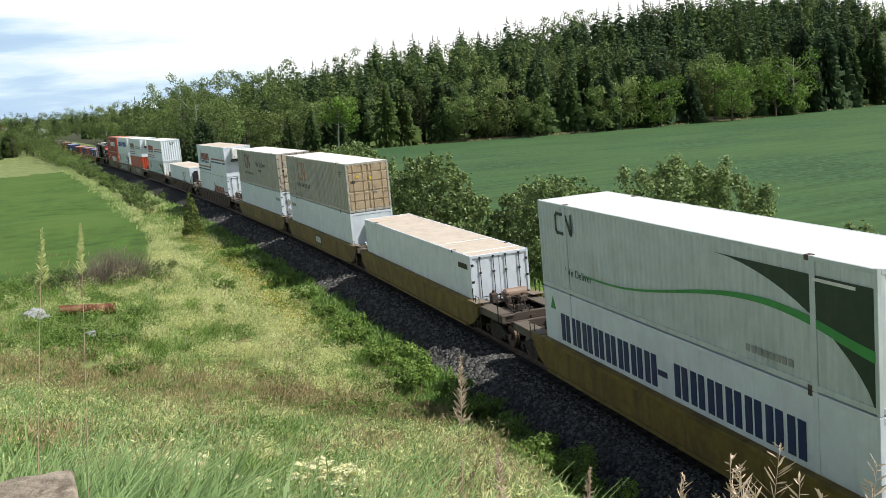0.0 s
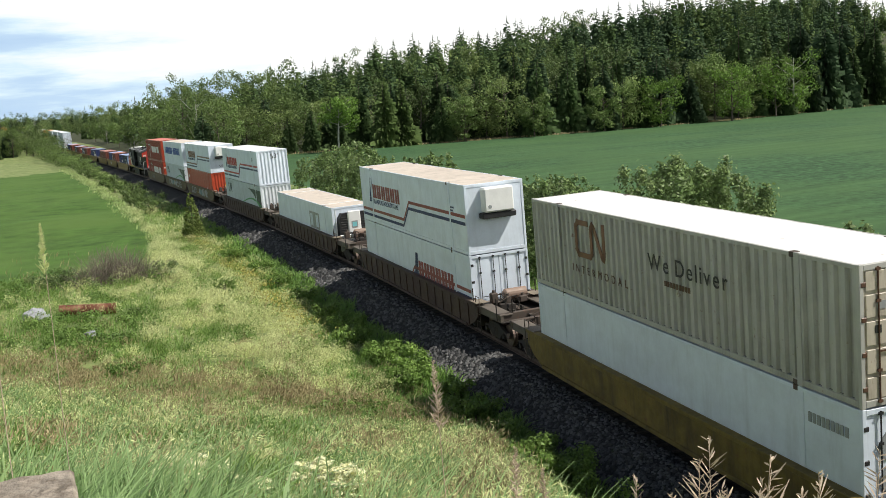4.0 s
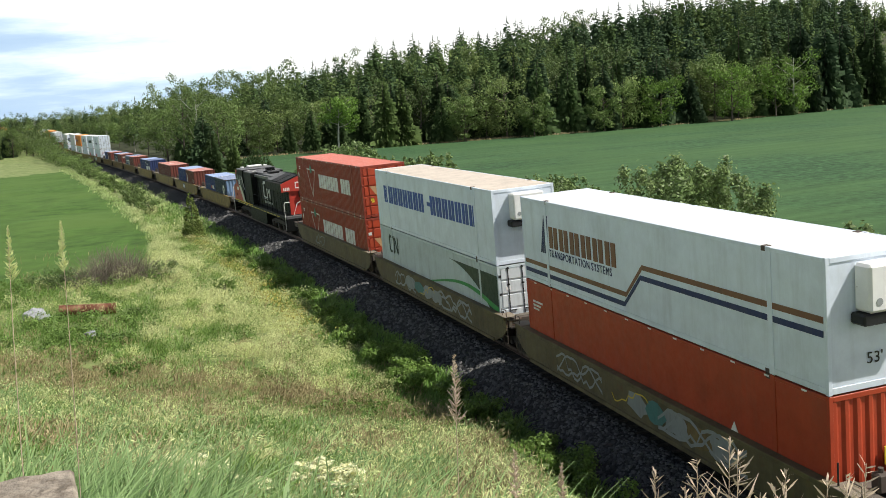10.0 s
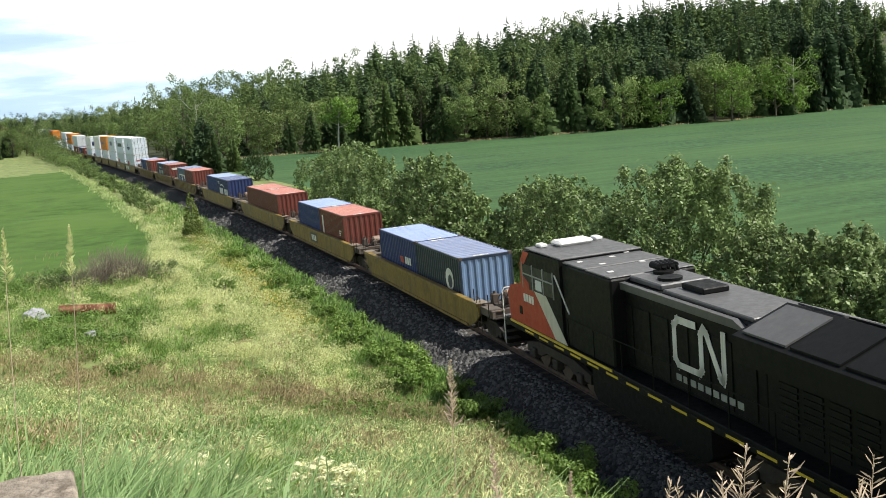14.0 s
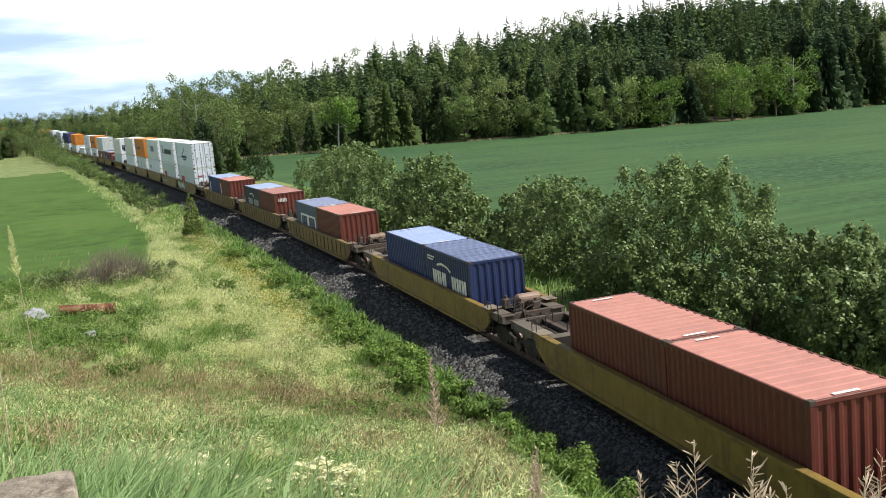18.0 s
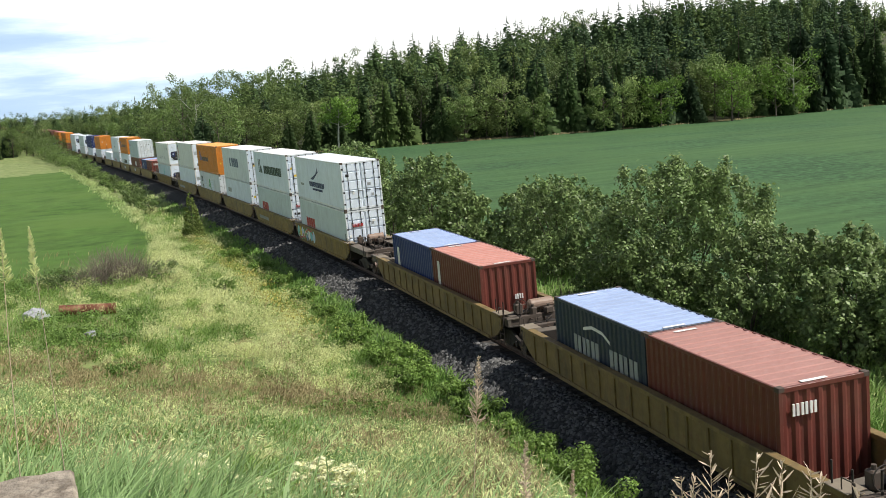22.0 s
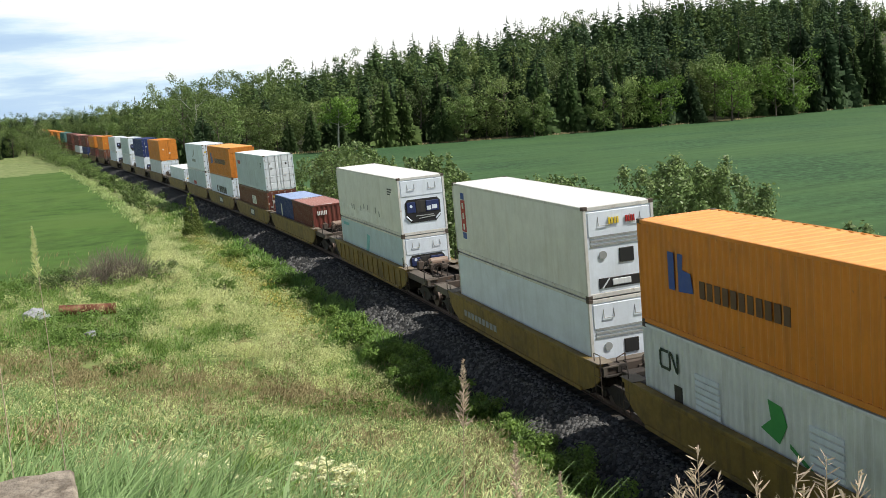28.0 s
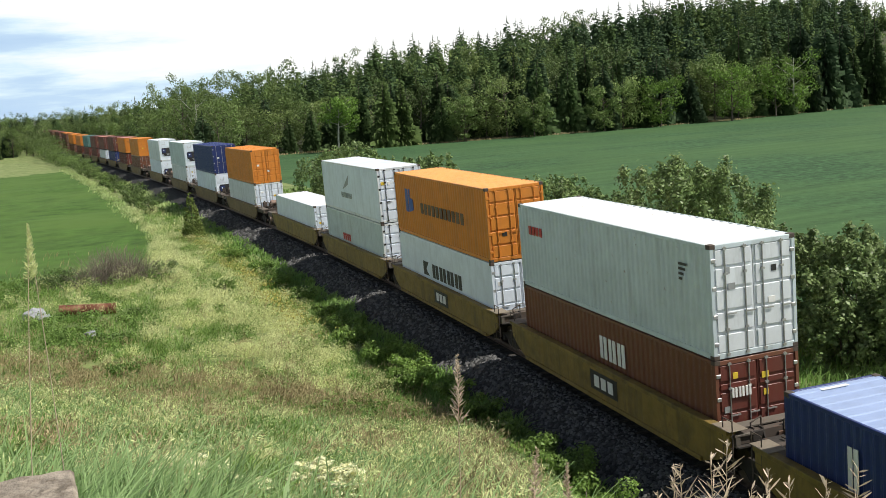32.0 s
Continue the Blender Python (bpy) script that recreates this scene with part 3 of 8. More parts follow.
def frame_parts(p, L, W, H, mat_, post40=False):
    for sx in (-1, 1):
        for sy in (-1, 1):
            def post(bm, sx=sx, sy=sy):
                a, b = sorted((sx * W / 2, sx * (W / 2 - 0.10)))
                c, d = sorted((sy * L / 2, sy * (L / 2 - 0.09)))
                box(bm, a, b, c, d, 0.0, H, 0.008)
            shared("corner_post", ("post", L, W, H, sx, sy), post, mat_, p)
            for z in (0.0, H - 0.118):
                def cast(bm, sx=sx, sy=sy, z=z):
                    a, b = sorted((sx * (W / 2 + 0.004), sx * (W / 2 - 0.162)))
                    yy = sy * (6.096 if post40 else L / 2)
                    c, d = sorted((yy + sy * 0.004, yy - sy * 0.178))
                    e = 0.004 if z > 1 else 0
                    box(bm, a, b, c, d, z - (0 if z > 1 else 0.0), z + 0.118 + e, 0.01)
                    box(bm, (a + b) / 2 - 0.06, (a + b) / 2 + 0.06, c - 0.001, d + 0.001, z + 0.03, z + 0.09)
                shared("corner_casting", ("cast", L, W, H, sx, sy, z, post40), cast, C['deck'], p)
        if post40:
            for sy in (-1, 1):
                def lift_post(bm, sx=sx, sy=sy):
                    a, b = sorted((sx * (W / 2 + 0.006), sx * (W / 2 - 0.05)))
                    box(bm, a, b, sy * 6.096 - 0.16, sy * 6.096 + 0.02, 0.0, H, 0.006)
                shared("lifting_post", ("lift", L, W, H, sx, sy), lift_post, mat_, p)
        def top(bm, sx=sx):
            a, b = sorted((sx * W / 2, sx * (W / 2 - 0.07)))
            box(bm, a, b, -L / 2 + 0.09, L / 2 - 0.09, H - 0.10, H - 0.012, 0.008)
        shared("top_rail", ("top", L, W, H, sx), top, mat_, p)

        def low(bm, sx=sx):
            a, b = sorted((sx * W / 2, sx * (W / 2 - 0.07)))
            box(bm, a, b, -L / 2 + 0.09, L / 2 - 0.09, 0.02, 0.16, 0.008)
        shared("bottom_rail", ("low", L, W, H, sx), low, mat_, p)
    for sy in (-1, 1):
        def head(bm, sy=sy):
            c, d = sorted((sy * L / 2, sy * (L / 2 - 0.09)))
            box(bm, -W / 2 + 0.10, W / 2 - 0.10, c, d, H - 0.13, H - 0.012, 0.008)
        shared("door_header", ("head", L, W, H, sy), head, mat_, p)

        def sill_(bm, sy=sy):
            c, d = sorted((sy * L / 2, sy * (L / 2 - 0.09)))
            box(bm, -W / 2 + 0.10, W / 2 - 0.10, c, d, 0.02, 0.16, 0.008)
        shared("door_sill", ("esill", L, W, H, sy), sill_, mat_, p)


def container(L, W, H, label, group, wall='corr', mat_='white', roof=None, end='doors', end_mat=None, bar_mat='bar', frame_mat=None, far=False):
    p = thing("shipping_container", label, "container", group)
    wm = C[mat_]
    em = C[end_mat or mat_]
    rm = C[roof or mat_]
    fm = C[frame_mat or mat_]
    dom = L > 13
    if not far:
        frame_parts(p, L, W, H, fm, dom)
    for sx in (-1, 1):
        def side(bm, sx=sx):
            y0, y1, z0, z1 = -L / 2 + 0.09, L / 2 - 0.09, 0.16, H - 0.10
            f, b = sx * (W / 2 - 0.012), sx * (W / 2 - 0.10)
            if wall == 'corr':
                wave(bm, y0, y1, z0, z1, f, b, 0.278, 0.036)
            elif wall == 'fine':
                wave(bm, y0, y1, z0, z1, f, b, 0.27, 0.034)
            elif wall == 'deep':
                wave(bm, y0, y1, z0, z1, f, b, 0.33, 0.078, steep=0.12)
            else:
                wave(bm, y0, y1, z0, z1, f, b, 1.22, 0.004)
        shared("side_wall", ("side", L, W, H, sx, wall), side, wm, p)

    def roof_(bm):
        n = max(3, round(L / (0.42 if wall == 'corr' else 1.22)))
        x0, x1 = -W / 2 + 0.07, W / 2 - 0.07
        step = (L - 0.18) / n
        dip = 0.022 if wall == 'corr' else 0.004
        prof = []
        for i in range(n):
            a = -L / 2 + 0.09 + i * step
            prof += [(a, H - 0.014 - dip), (a + step * 0.4, H - 0.014 - dip), (a + step * 0.5, H - 0.014), (a + step * 0.9, H - 0.014)]
        prof += [(L / 2 - 0.09, H - 0.014 - dip), (L / 2 - 0.09, H - 0.07), (-L / 2 + 0.09, H - 0.07)]
        solid(bm, prof, x0, x1)
    shared("roof", ("roof", L, W, H, wall), roof_, rm, p)

    def back(bm):
        box(bm, -W / 2 + 0.1, W / 2 - 0.1, L / 2 - 0.08, L / 2 - 0.02, 0.16, H - 0.13)
    shared("end_wall", ("back", L, W, H), back, wm, p)

    def base(bm):
        box(bm, -W / 2 + 0.05, W / 2 - 0.05, -L / 2 + 0.1, L / 2 - 0.1, 0.03, 0.15)
    shared("floor_panel", ("base", L, W, H), base, C['under'], p)
    y = -L / 2
    if end == 'doors':
        doors(p, L, W, H, em, C[bar_mat], dom and wall == 'flat')
    elif end in ('ribs', 'plain', 'reefer', 'reefer2', 'nose'):
        def wall_(bm):
            if end == 'ribs':
                wave(bm, -W / 2 + 0.10, W / 2 - 0.10, 0.16, H - 0.13, y + 0.01, y + 0.09, 0.30, 0.045, axis='x')
            else:
                box(bm, -W / 2 + 0.10, W / 2 - 0.10, y + 0.02, y + 0.10, 0.16, H - 0.13, 0.01)
        shared("end_wall", ("wall", L, W, H, end), wall_, em, p)
        if end in ('reefer', 'reefer2'):
            lift(p, lambda bm: box(bm, -W / 2 + 0.14, W / 2 - 0.14, y - 0.004, y + 0.03, H - 0.95, H - 0.17, 0.02), em, "evaporator_cover")
            if end == 'reefer':
                z0, z1 = 0.215 * H, 0.615 * H

                def dark(bm):
                    pts = ((-0.92, z0 + 0.28), (-0.66, z0), (0.66, z0), (0.92, z0 + 0.28), (0.92, z1 - 0.16), (0.78, z1), (-0.78, z1), (-0.92, z1 - 0.16))
                    a = [bm.verts.new((q[0], y - 0.006, q[1])) for q in pts]
                    b = [bm.verts.new((q[0], y + 0.03, q[1])) for q in pts]
                    bm.faces.new(a)
                    for i in range(len(a)):
                        bm.faces.new((a[i], a[(i + 1) % len(a)], b[(i + 1) % len(a)], b[i]))
                    bmesh.ops.recalc_face_normals(bm, faces=bm.faces[:])
                lift(p, dark, C['black'], "condenser_recess")
                zm = z0 + 0.50
                lift(p, lambda bm: (box(bm, -0.84, -0.38, y - 0.03, y, zm, z1 - 0.12, 0.02), box(bm, 0.16, 0.84, y - 0.03, y, zm, z1 - 0.12, 0.02)), C['m_navy'], "condenser_cover")
                lift(p, lambda bm: box(bm, -0.36, 0.14, y - 0.022, y, zm - 0.02, z1 - 0.08, 0.02), C['m_black'], "fan_grille")
                lift(p, lambda bm: rod(bm, (-0.62, y - 0.036, zm + 0.32), (-0.62, y, zm + 0.32), 0.075, 14), em, "round_gauge")
                for xa, xb, zz in ((0.20, 0.42, 0.06), (0.47, 0.74, 0.10)):
                    lift(p, lambda bm, xa=xa, xb=xb, zz=zz: box(bm, xa, xb, y - 0.036, y - 0.02, zm + zz, zm + zz + 0.20), em, "notice")
                lift(p, lambda bm: (box(bm, -0.40, 0.55, y - 0.03, y, z0 + 0.30, z0 + 0.34), rod(bm, (-0.25, y - 0.02, z0 + 0.18), (0.60, y - 0.02, z0 + 0.24), 0.022, 6)), C['m_grey'], "compressor_pipe")
                for sx in (-1, 1):
                    lift(p, lambda bm, sx=sx: rod(bm, (sx * 0.90, y - 0.02, z0 + 0.36), (sx * 0.64, y - 0.02, z0 + 0.10), 0.04, 6), em, "corner_brace")
            else:
                lift(p, lambda bm: box(bm, -0.05, 0.45, y - 0.012, y + 0.03, 1.05, 1.50, 0.01), C['black'], "condenser_opening")
                lift(p, lambda bm: [box(bm, -W / 2 + 0.2, W / 2 - 0.2, y - 0.008, y + 0.02, H - 1.25 + k * 0.13, H - 1.19 + k * 0.13) for k in range(3)], C['m_grey'], "louvre")
                lift(p, lambda bm: rod(bm, (-0.62, y - 0.02, 1.35), (-0.62, y + 0.02, 1.35), 0.13, 14), C['m_grey'], "fan_guard")
                lift(p, lambda bm: box(bm, -0.8, 0.8, y - 0.008, y + 0.06, 0.30, 0.62, 0.01), C['black'], "machinery_bay")
                lift(p, lambda bm: (box(bm, -0.35, 0.3, y - 0.03, y, 0.36, 0.56, 0.02), rod(bm, (-0.7, y - 0.02, 0.3), (-0.45, y - 0.02, 0.6), 0.025, 6)), C['grey'], "compressor")
            for xx in (-0.55, 0.55):
                lift(p, lambda bm, xx=xx: bent(bm, ((xx - 0.18, y, H - 0.35), (xx - 0.18, y - 0.04, H - 0.62), (xx + 0.18, y - 0.04, H - 0.62), (xx + 0.18, y, H - 0.35)), 0.012), C['bar'], "access_panel_frame")
    return p


def truck(parent, y, near=True):
    """A three-piece freight truck with two wheelsets."""
    t = new("truck")
    t.parent = parent
    t.location = (0, y, 0)
    for yy in (-0.87, 0.87):
        def ws(bm):
            rod(bm, (-1.0, 0, 0.42), (1.0, 0, 0.42), 0.075, 8)
            for sx in (-1, 1):
                rod(bm, (sx * 0.72, 0, 0.42), (sx * 0.84, 0, 0.42), 0.42, 20)
                rod(bm, (sx * 0.68, 0, 0.42), (sx * 0.72, 0, 0.42), 0.455, 20)
        w = shared("wheelset", ("wheelset",), ws, C['wheel'], t)
        w.location = (0, yy, 0)
    for sx in (-1, 1):
        def fr(bm, sx=sx):
            out = ((-1.15, 0.36), (-1.15, 0.56), (-0.65, 0.66), (-0.4, 0.80), (0.4, 0.80), (0.65, 0.66), (1.15, 0.56), (1.15, 0.36), (0.6, 0.42), (0.35, 0.20), (-0.35, 0.20), (-0.6, 0.42))
            solid(bm, out, sx * 1.0 - 0.06, sx * 1.0 + 0.06)
            for k in (-0.16, 0, 0.16):
                rod(bm, (sx * 1.02, k, 0.25), (sx * 1.02, k, 0.6), 0.06, 8)
            for k in (-0.87, 0.87):
                rod(bm, (sx * 0.98, k, 0.42), (sx * 1.13, k, 0.42), 0.11, 10)
        shared("side_frame", ("truckframe", sx), fr, C['under'], t)
    return t


def well_car(well, near, far, color, label, near_joint=False, far_joint=False, ribbed=False, detail=True, sill=1.45, group="well cars of the train"):
    """One unit of a double-stack car; y = 0 is the near end of its well."""
    p = thing("well_car", label, "freight wagon", group)
    cm = C[color]
    key = (round(well, 2), round(near, 2), round(far, 2), ribbed, near_joint, far_joint)
    y0, y1 = -0.12, well + 0.12
    for sx in (-1, 1):
        def sl(bm, sx=sx):
            x0, x1 = sx * 1.36, sx * 1.43
            out = ((y0 - 0.75, 0.95), (y0 - 0.3, 0.62), (y0 + 0.45, 0.34), (y1 - 0.45, 0.34), (y1 + 0.3, 0.62), (y1 + 0.75, 0.95), (y1 + 0.75, sill), (y0 - 0.75, sill))
            solid(bm, out, min(x0, x1), max(x0, x1))
        s_ = shared("side_sill", ("sill", sx) + key, sl, cm, p)
        for nm, za, zb in (("top_chord", sill - 0.10, sill + 0.02), ("bottom_chord", 0.32, 0.44)):
            def ch(bm, sx=sx, za=za, zb=zb):
                a, b = sorted((sx * (1.25 if za > 1 else 1.34), sx * 1.50))
                e = 0.74 if za > 1 else -0.5
                box(bm, a, b, y0 - e, y1 + e, za, zb, 0.012)
            shared(nm, (nm, sx) + key, ch, cm, s_)
        if detail:
            for ye in (y0, y1):
                def plate(bm, sx=sx, ye=ye):
                    a, b = sorted((sx * 0.98, sx * 1.505))
                    c, d_ = sorted((ye + (0.10 if ye > 1 else -0.10), ye + (0.86 if ye > 1 else -0.86)))
                    box(bm, a, b, c, d_, sill + 0.022, sill + 0.045, 0.006)
                shared("end_plate", ("eplate", sx, ye) + key, plate, C['plate'], s_, "pale worn steel walkway plate")
        if ribbed and detail:
            n = round(well / 1.05)
            def rib(bm, sx=sx):
                a, b = sorted((sx * 1.43, sx * 1.475))
                box(bm, a, b, -0.05, 0.05, 0.44, sill - 0.1, 0.006)
            for i in range(n + 1):
                r_ = shared("rib", ("rib", sx), rib, cm, s_)
                r_.location = (0, y0 + 0.3 + (y1 - y0 - 0.6) * i / n, 0)
    for i in range(7):
        fb = shared("floor_beam", ("floor",), lambda bm: box(bm, -1.36, 1.36, -0.2, 0.2, 0.30, 0.355), C['under'], p)
        fb.location = (0, y0 + 0.3 + (y1 - y0 - 0.6) * i / 6, 0)
    for end, gap, joint in ((-1, near, near_joint), (1, far, far_joint)):
        ya = y0 if end < 0 else y1
        yb = (-gap if end < 0 else well + gap)
        q = lambda d: ya + end * d
        span = abs(yb - ya)
        def dk(bm, ya=ya, q=q, span=span):
            a, b = sorted((q(0.0), q(0.10)))
            box(bm, -1.34, 1.34, a, b, 0.40, 1.34, 0.01)
            a, b = sorted((q(0.12), q(max(0.5, span - 0.45))))
            box(bm, -1.28, 1.28, a, b, 1.02, 1.08, 0.01)
        shared("end_deck", ("deck", end) + key, dk, C['under'], p)
        if detail:
            e1 = max(0.6, span - 0.5)
            for sx in (-1, 1):
                def strip(bm, q=q, sx=sx, e1=e1):
                    a, b = sorted((q(0.02), q(e1)))
                    c, d_ = sorted((sx * 0.78, sx * 1.33))
                    box(bm, c, d_, a, b, 1.30, 1.36, 0.01)
                    box(bm, *sorted((sx * 1.18, sx * 1.30)), a, b, 1.04, 1.30)
                shared("deck_plate", ("dplate", end, sx) + key, strip, C['deckplate'], p)

            def inner(bm, q=q, e1=e1):
                a, b = sorted((q(0.02), q(min(0.5, e1 * 0.45))))
                box(bm, -0.775, 0.775, a, b, 1.302, 1.352, 0.01)
            shared("deck_plate", ("dplate", end, 0) + key, inner, C['deckplate'], p)
            def bm_(bm, q=q, e1=e1):
                a, b = sorted((q(0.5), q(e1)))
                box(bm, -0.1, 0.1, a, b, 1.08, 1.24, 0.01)
            shared("deck_beam", ("dbeam", end) + key, bm_, C['deck'], p)

            def bol(bm, q=q, span=span):
                a, b = sorted((q(max(0.4, span - 0.75)), q(max(0.55, span - 0.55))))
                box(bm, -1.32, 1.32, a, b, 1.08, 1.375, 0.015)
            shared("end_beam", ("ebeam", end) + key, bol, C['deck'], p)
            for sx in (-1, 1):
                def lad(bm, sx=sx, q=q, span=span):
                    yy = q(min(0.8, span * 0.5))
                    for k in range(4):
                        rod(bm, (sx * 1.42, yy - 0.2, 0.45 + k * 0.3), (sx * 1.42, yy + 0.2, 0.45 + k * 0.3), 0.014, 6)
                    for dy in (-0.2, 0.2):
                        rod(bm, (sx * 1.42, yy + dy, 0.35), (sx * 1.42, yy + dy, 1.75), 0.016, 6)
                    rod(bm, (sx * 1.42, yy - 0.2, 1.75), (sx * 1.42, yy + 0.2, 1.75), 0.016, 6)
                shared("ladder", ("ladder", sx, end) + key, lad, C['deck'], p)
        if detail:
            g_ = np.random.default_rng(int(span * 10) + end + 5)
            for k in range(9):
                def junk(bm, k=k, q=q, span=span, g_=g_):
                    xx, dd = g_.uniform(-0.72, 0.6), g_.uniform(0.5, max(0.6, span - 0.45))
                    yy, kind = q(dd), k % 4
                    if kind == 0:
                        rod(bm, (xx, yy - 0.5, 1.24), (xx + g_.uniform(-0.2, 0.2), yy + 0.5, 1.24 + g_.uniform(0, 0.08)), 0.028, 6)
                    elif kind == 1:
                        box(bm, xx - 0.16, xx + 0.16, yy - 0.1, yy + 0.1, 1.10, 1.10 + g_.uniform(0.14, 0.36), 0.02)
                    elif kind == 2:
                        bent(bm, ((xx, yy, 1.1), (xx, yy, 1.5), (xx + 0.3, yy, 1.62), (xx + 0.3, yy, 1.1)), 0.02, 6)
                    else:
                        solid(bm, ((yy - 0.22, 1.1), (yy + 0.22, 1.1), (yy + 0.05, 1.42), (yy - 0.1, 1.42)), xx - 0.02, xx + 0.02)
                shared(("brake_rod", "valve_box", "grab_iron", "bracket")[k % 4], ("junk", k, end) + key, junk, C['under'] if k % 3 else C['deck'], p)

        def cs(bm, q=q, span=span, joint=joint):
            a, b = sorted((q(-0.2), q(span - 0.02)))
            box(bm, -0.28, 0.28, a, b, 0.62, 1.02, 0.02)
            if not joint:
                a, b = sorted((q(span - 0.1), q(span + 0.14)))
                box(bm, -0.13, 0.13, a, b, 0.74, 1.0, 0.04)
                rod(bm, (0.3, q(span - 0.2), 0.8), (0.16, q(span + 0.05), 0.35), 0.025, 6)
        shared("draft_sill", ("draft", end, joint) + key, cs, C['under'], p)
        if not joint:
            truck(p, q(span - 1.75 if span > 2.6 else span - 1.2))
            if end < 0 and detail:
                def tank(bm, q=q, span=span):
                    rod(bm, (-0.05, q(0.42), 1.58), (0.85, q(0.42), 1.58), 0.23, 18)
                    rod(bm, (-0.13, q(0.42), 1.58), (-0.05, q(0.42), 1.58), 0.15, 14, 0.23)
                shared("brake_reservoir", ("tank",) + key, tank, C['tank'], p, "brown rounded brake air tank")
                for k, (xx, ww, dd, hh) in enumerate(((-0.62, 0.30, 0.45, 0.42), (-0.18, 0.22, 0.85, 0.30), (0.42, 0.34, 0.95, 0.26))):
                    def valve(bm, q=q, xx=xx, ww=ww, dd=dd, hh=hh):
                        box(bm, xx - ww / 2, xx + ww / 2, *sorted((q(dd), q(dd + 0.28))), 1.34, 1.34 + hh, 0.04)
                        rod(bm, (xx, q(dd + 0.14), 1.34 + hh), (xx, q(dd + 0.14), 1.44 + hh), 0.06, 10)
                        bent(bm, ((xx, q(dd + 0.1), 1.36 + hh * 0.6), (xx + 0.35, q(dd + 0.05), 1.42 + hh * 0.6), (xx + 0.45, q(dd - 0.25), 1.40), (xx + 0.45, q(dd - 0.25), 1.30)), 0.022, 6)
                    shared("brake_valve", ("valve", k) + key, valve, C['deck'], p)
                for sx in (-1, 1):
                    for dd in (0.25, max(0.8, span - 0.7)):
                        def post(bm, sx=sx, q=q, dd=dd):
                            rod(bm, (sx * 1.38, q(dd), 1.1), (sx * 1.38, q(dd), 2.0), 0.022, 6)
                        shared("grab_post", ("gpost", sx, dd) + key, post, C['under'], p)
                def whl(bm, q=q, span=span):
                    yy = q(span - 0.6)
                    rod(bm, (-0.75, yy, 1.1), (-0.75, yy, 1.9), 0.03, 8)
                    bmesh.ops.create_circle(bm, segments=16, radius=0.28, cap_ends=False, matrix=Matrix.Translation((-0.75, yy - 0.06, 1.75)) @ Matrix.Rotation(math.pi / 2, 4, 'X'))
                    for k in range(16):
                        a = k * math.pi / 8
                        b = a + math.pi / 8
                        rod(bm, (-0.75 + 0.28 * math.cos(a), yy - 0.06, 1.75 + 0.28 * math.sin(a)), (-0.75 + 0.28 * math.cos(b), yy - 0.06, 1.75 + 0.28 * math.sin(b)), 0.016, 5)
                shared("hand_brake", ("wheel",) + key, whl, C['under'], p)
        elif end < 0:
            truck(p, q(span))
        if joint and detail:
            def plat(bm, q=q, span=span):
                a, b = sorted((q(span - 0.45), q(span - 0.03)))
                box(bm, -0.75, 0.75, a, b, 1.02, 1.18, 0.02)
            shared("joint_casting", ("joint", end) + key, plat, C['under'], p)
    return p


RIDERS = []      # thing, middle along the train, height above the rails, span


def load(ob, near_s, L, z, span=None):
    RIDERS.append((ob, near_s + L / 2, z, span or L * 0.7))
    ob.matrix_basis = rail_pose(near_s + L / 2 - 0.0, z, span or L * 0.7)
    return ob


def ride_car(ob, near_s, L):
    """A car's own y = 0 is its well's near end, so its parts are set back by half."""
    for c in ob.children:
        c.location.y -= L / 2
    RIDERS.append((ob, near_s + L / 2, 0.0, L + 2))
    ob.matrix_basis = rail_pose(near_s + L / 2, 0.0, L + 2)
    return ob


# ---- the train, from its visible head to its tail ----
L53, L40, L20 = 16.154, 12.192, 6.058
W53, W40 = 2.591, 2.438
H53, HC, HS = 2.896, 2.896, 2.591
FLOOR = 0.36
G53, G40, G20 = "long domestic containers", "forty-foot containers", "twenty-foot containers"


def ribbon(p, L, x, mid, amp, dark=True):
    """A green ribbon that swells as it runs along the wall, over a dark sweep in the near corner."""
    fs = np.linspace(0, 1, 40)
    zs = mid + amp * np.interp(fs, (0, 0.12, 0.25, 0.4, 0.55, 0.68, 0.78, 0.9, 1), (-1.35, -1.42, -1.15, -0.45, 0.35, 0.75, 0.72, 0.2, -0.65))
    zs = np.convolve(np.pad(zs, 3, mode='edge'), np.ones(7) / 7, mode='valid')
    ys = L / 2 - 3.3 - (L - 3.4) * fs
    ws = 0.05 + 0.19 * fs ** 2
    outline = [(y, z + w / 2) for y, z, w in zip(ys, zs, ws)] + [(y, z - w / 2) for y, z, w in zip(ys[::-1], zs[::-1], ws[::-1])]
    patch(p, C['m_green'], x - 0.004, outline, "green_ribbon")
    if dark:
        ly = -L / 2 + 0.12
        sweep = [(ly + 5.4 * (1 - u) ** 1.35, mid + 1.15 - 2.4 * u ** 1.7) for u in np.linspace(0, 1, 14)]
        patch(p, C['m_dkgreen'], x + 0.004, [(ly, mid + 1.15)] + sweep, "dark_corner")


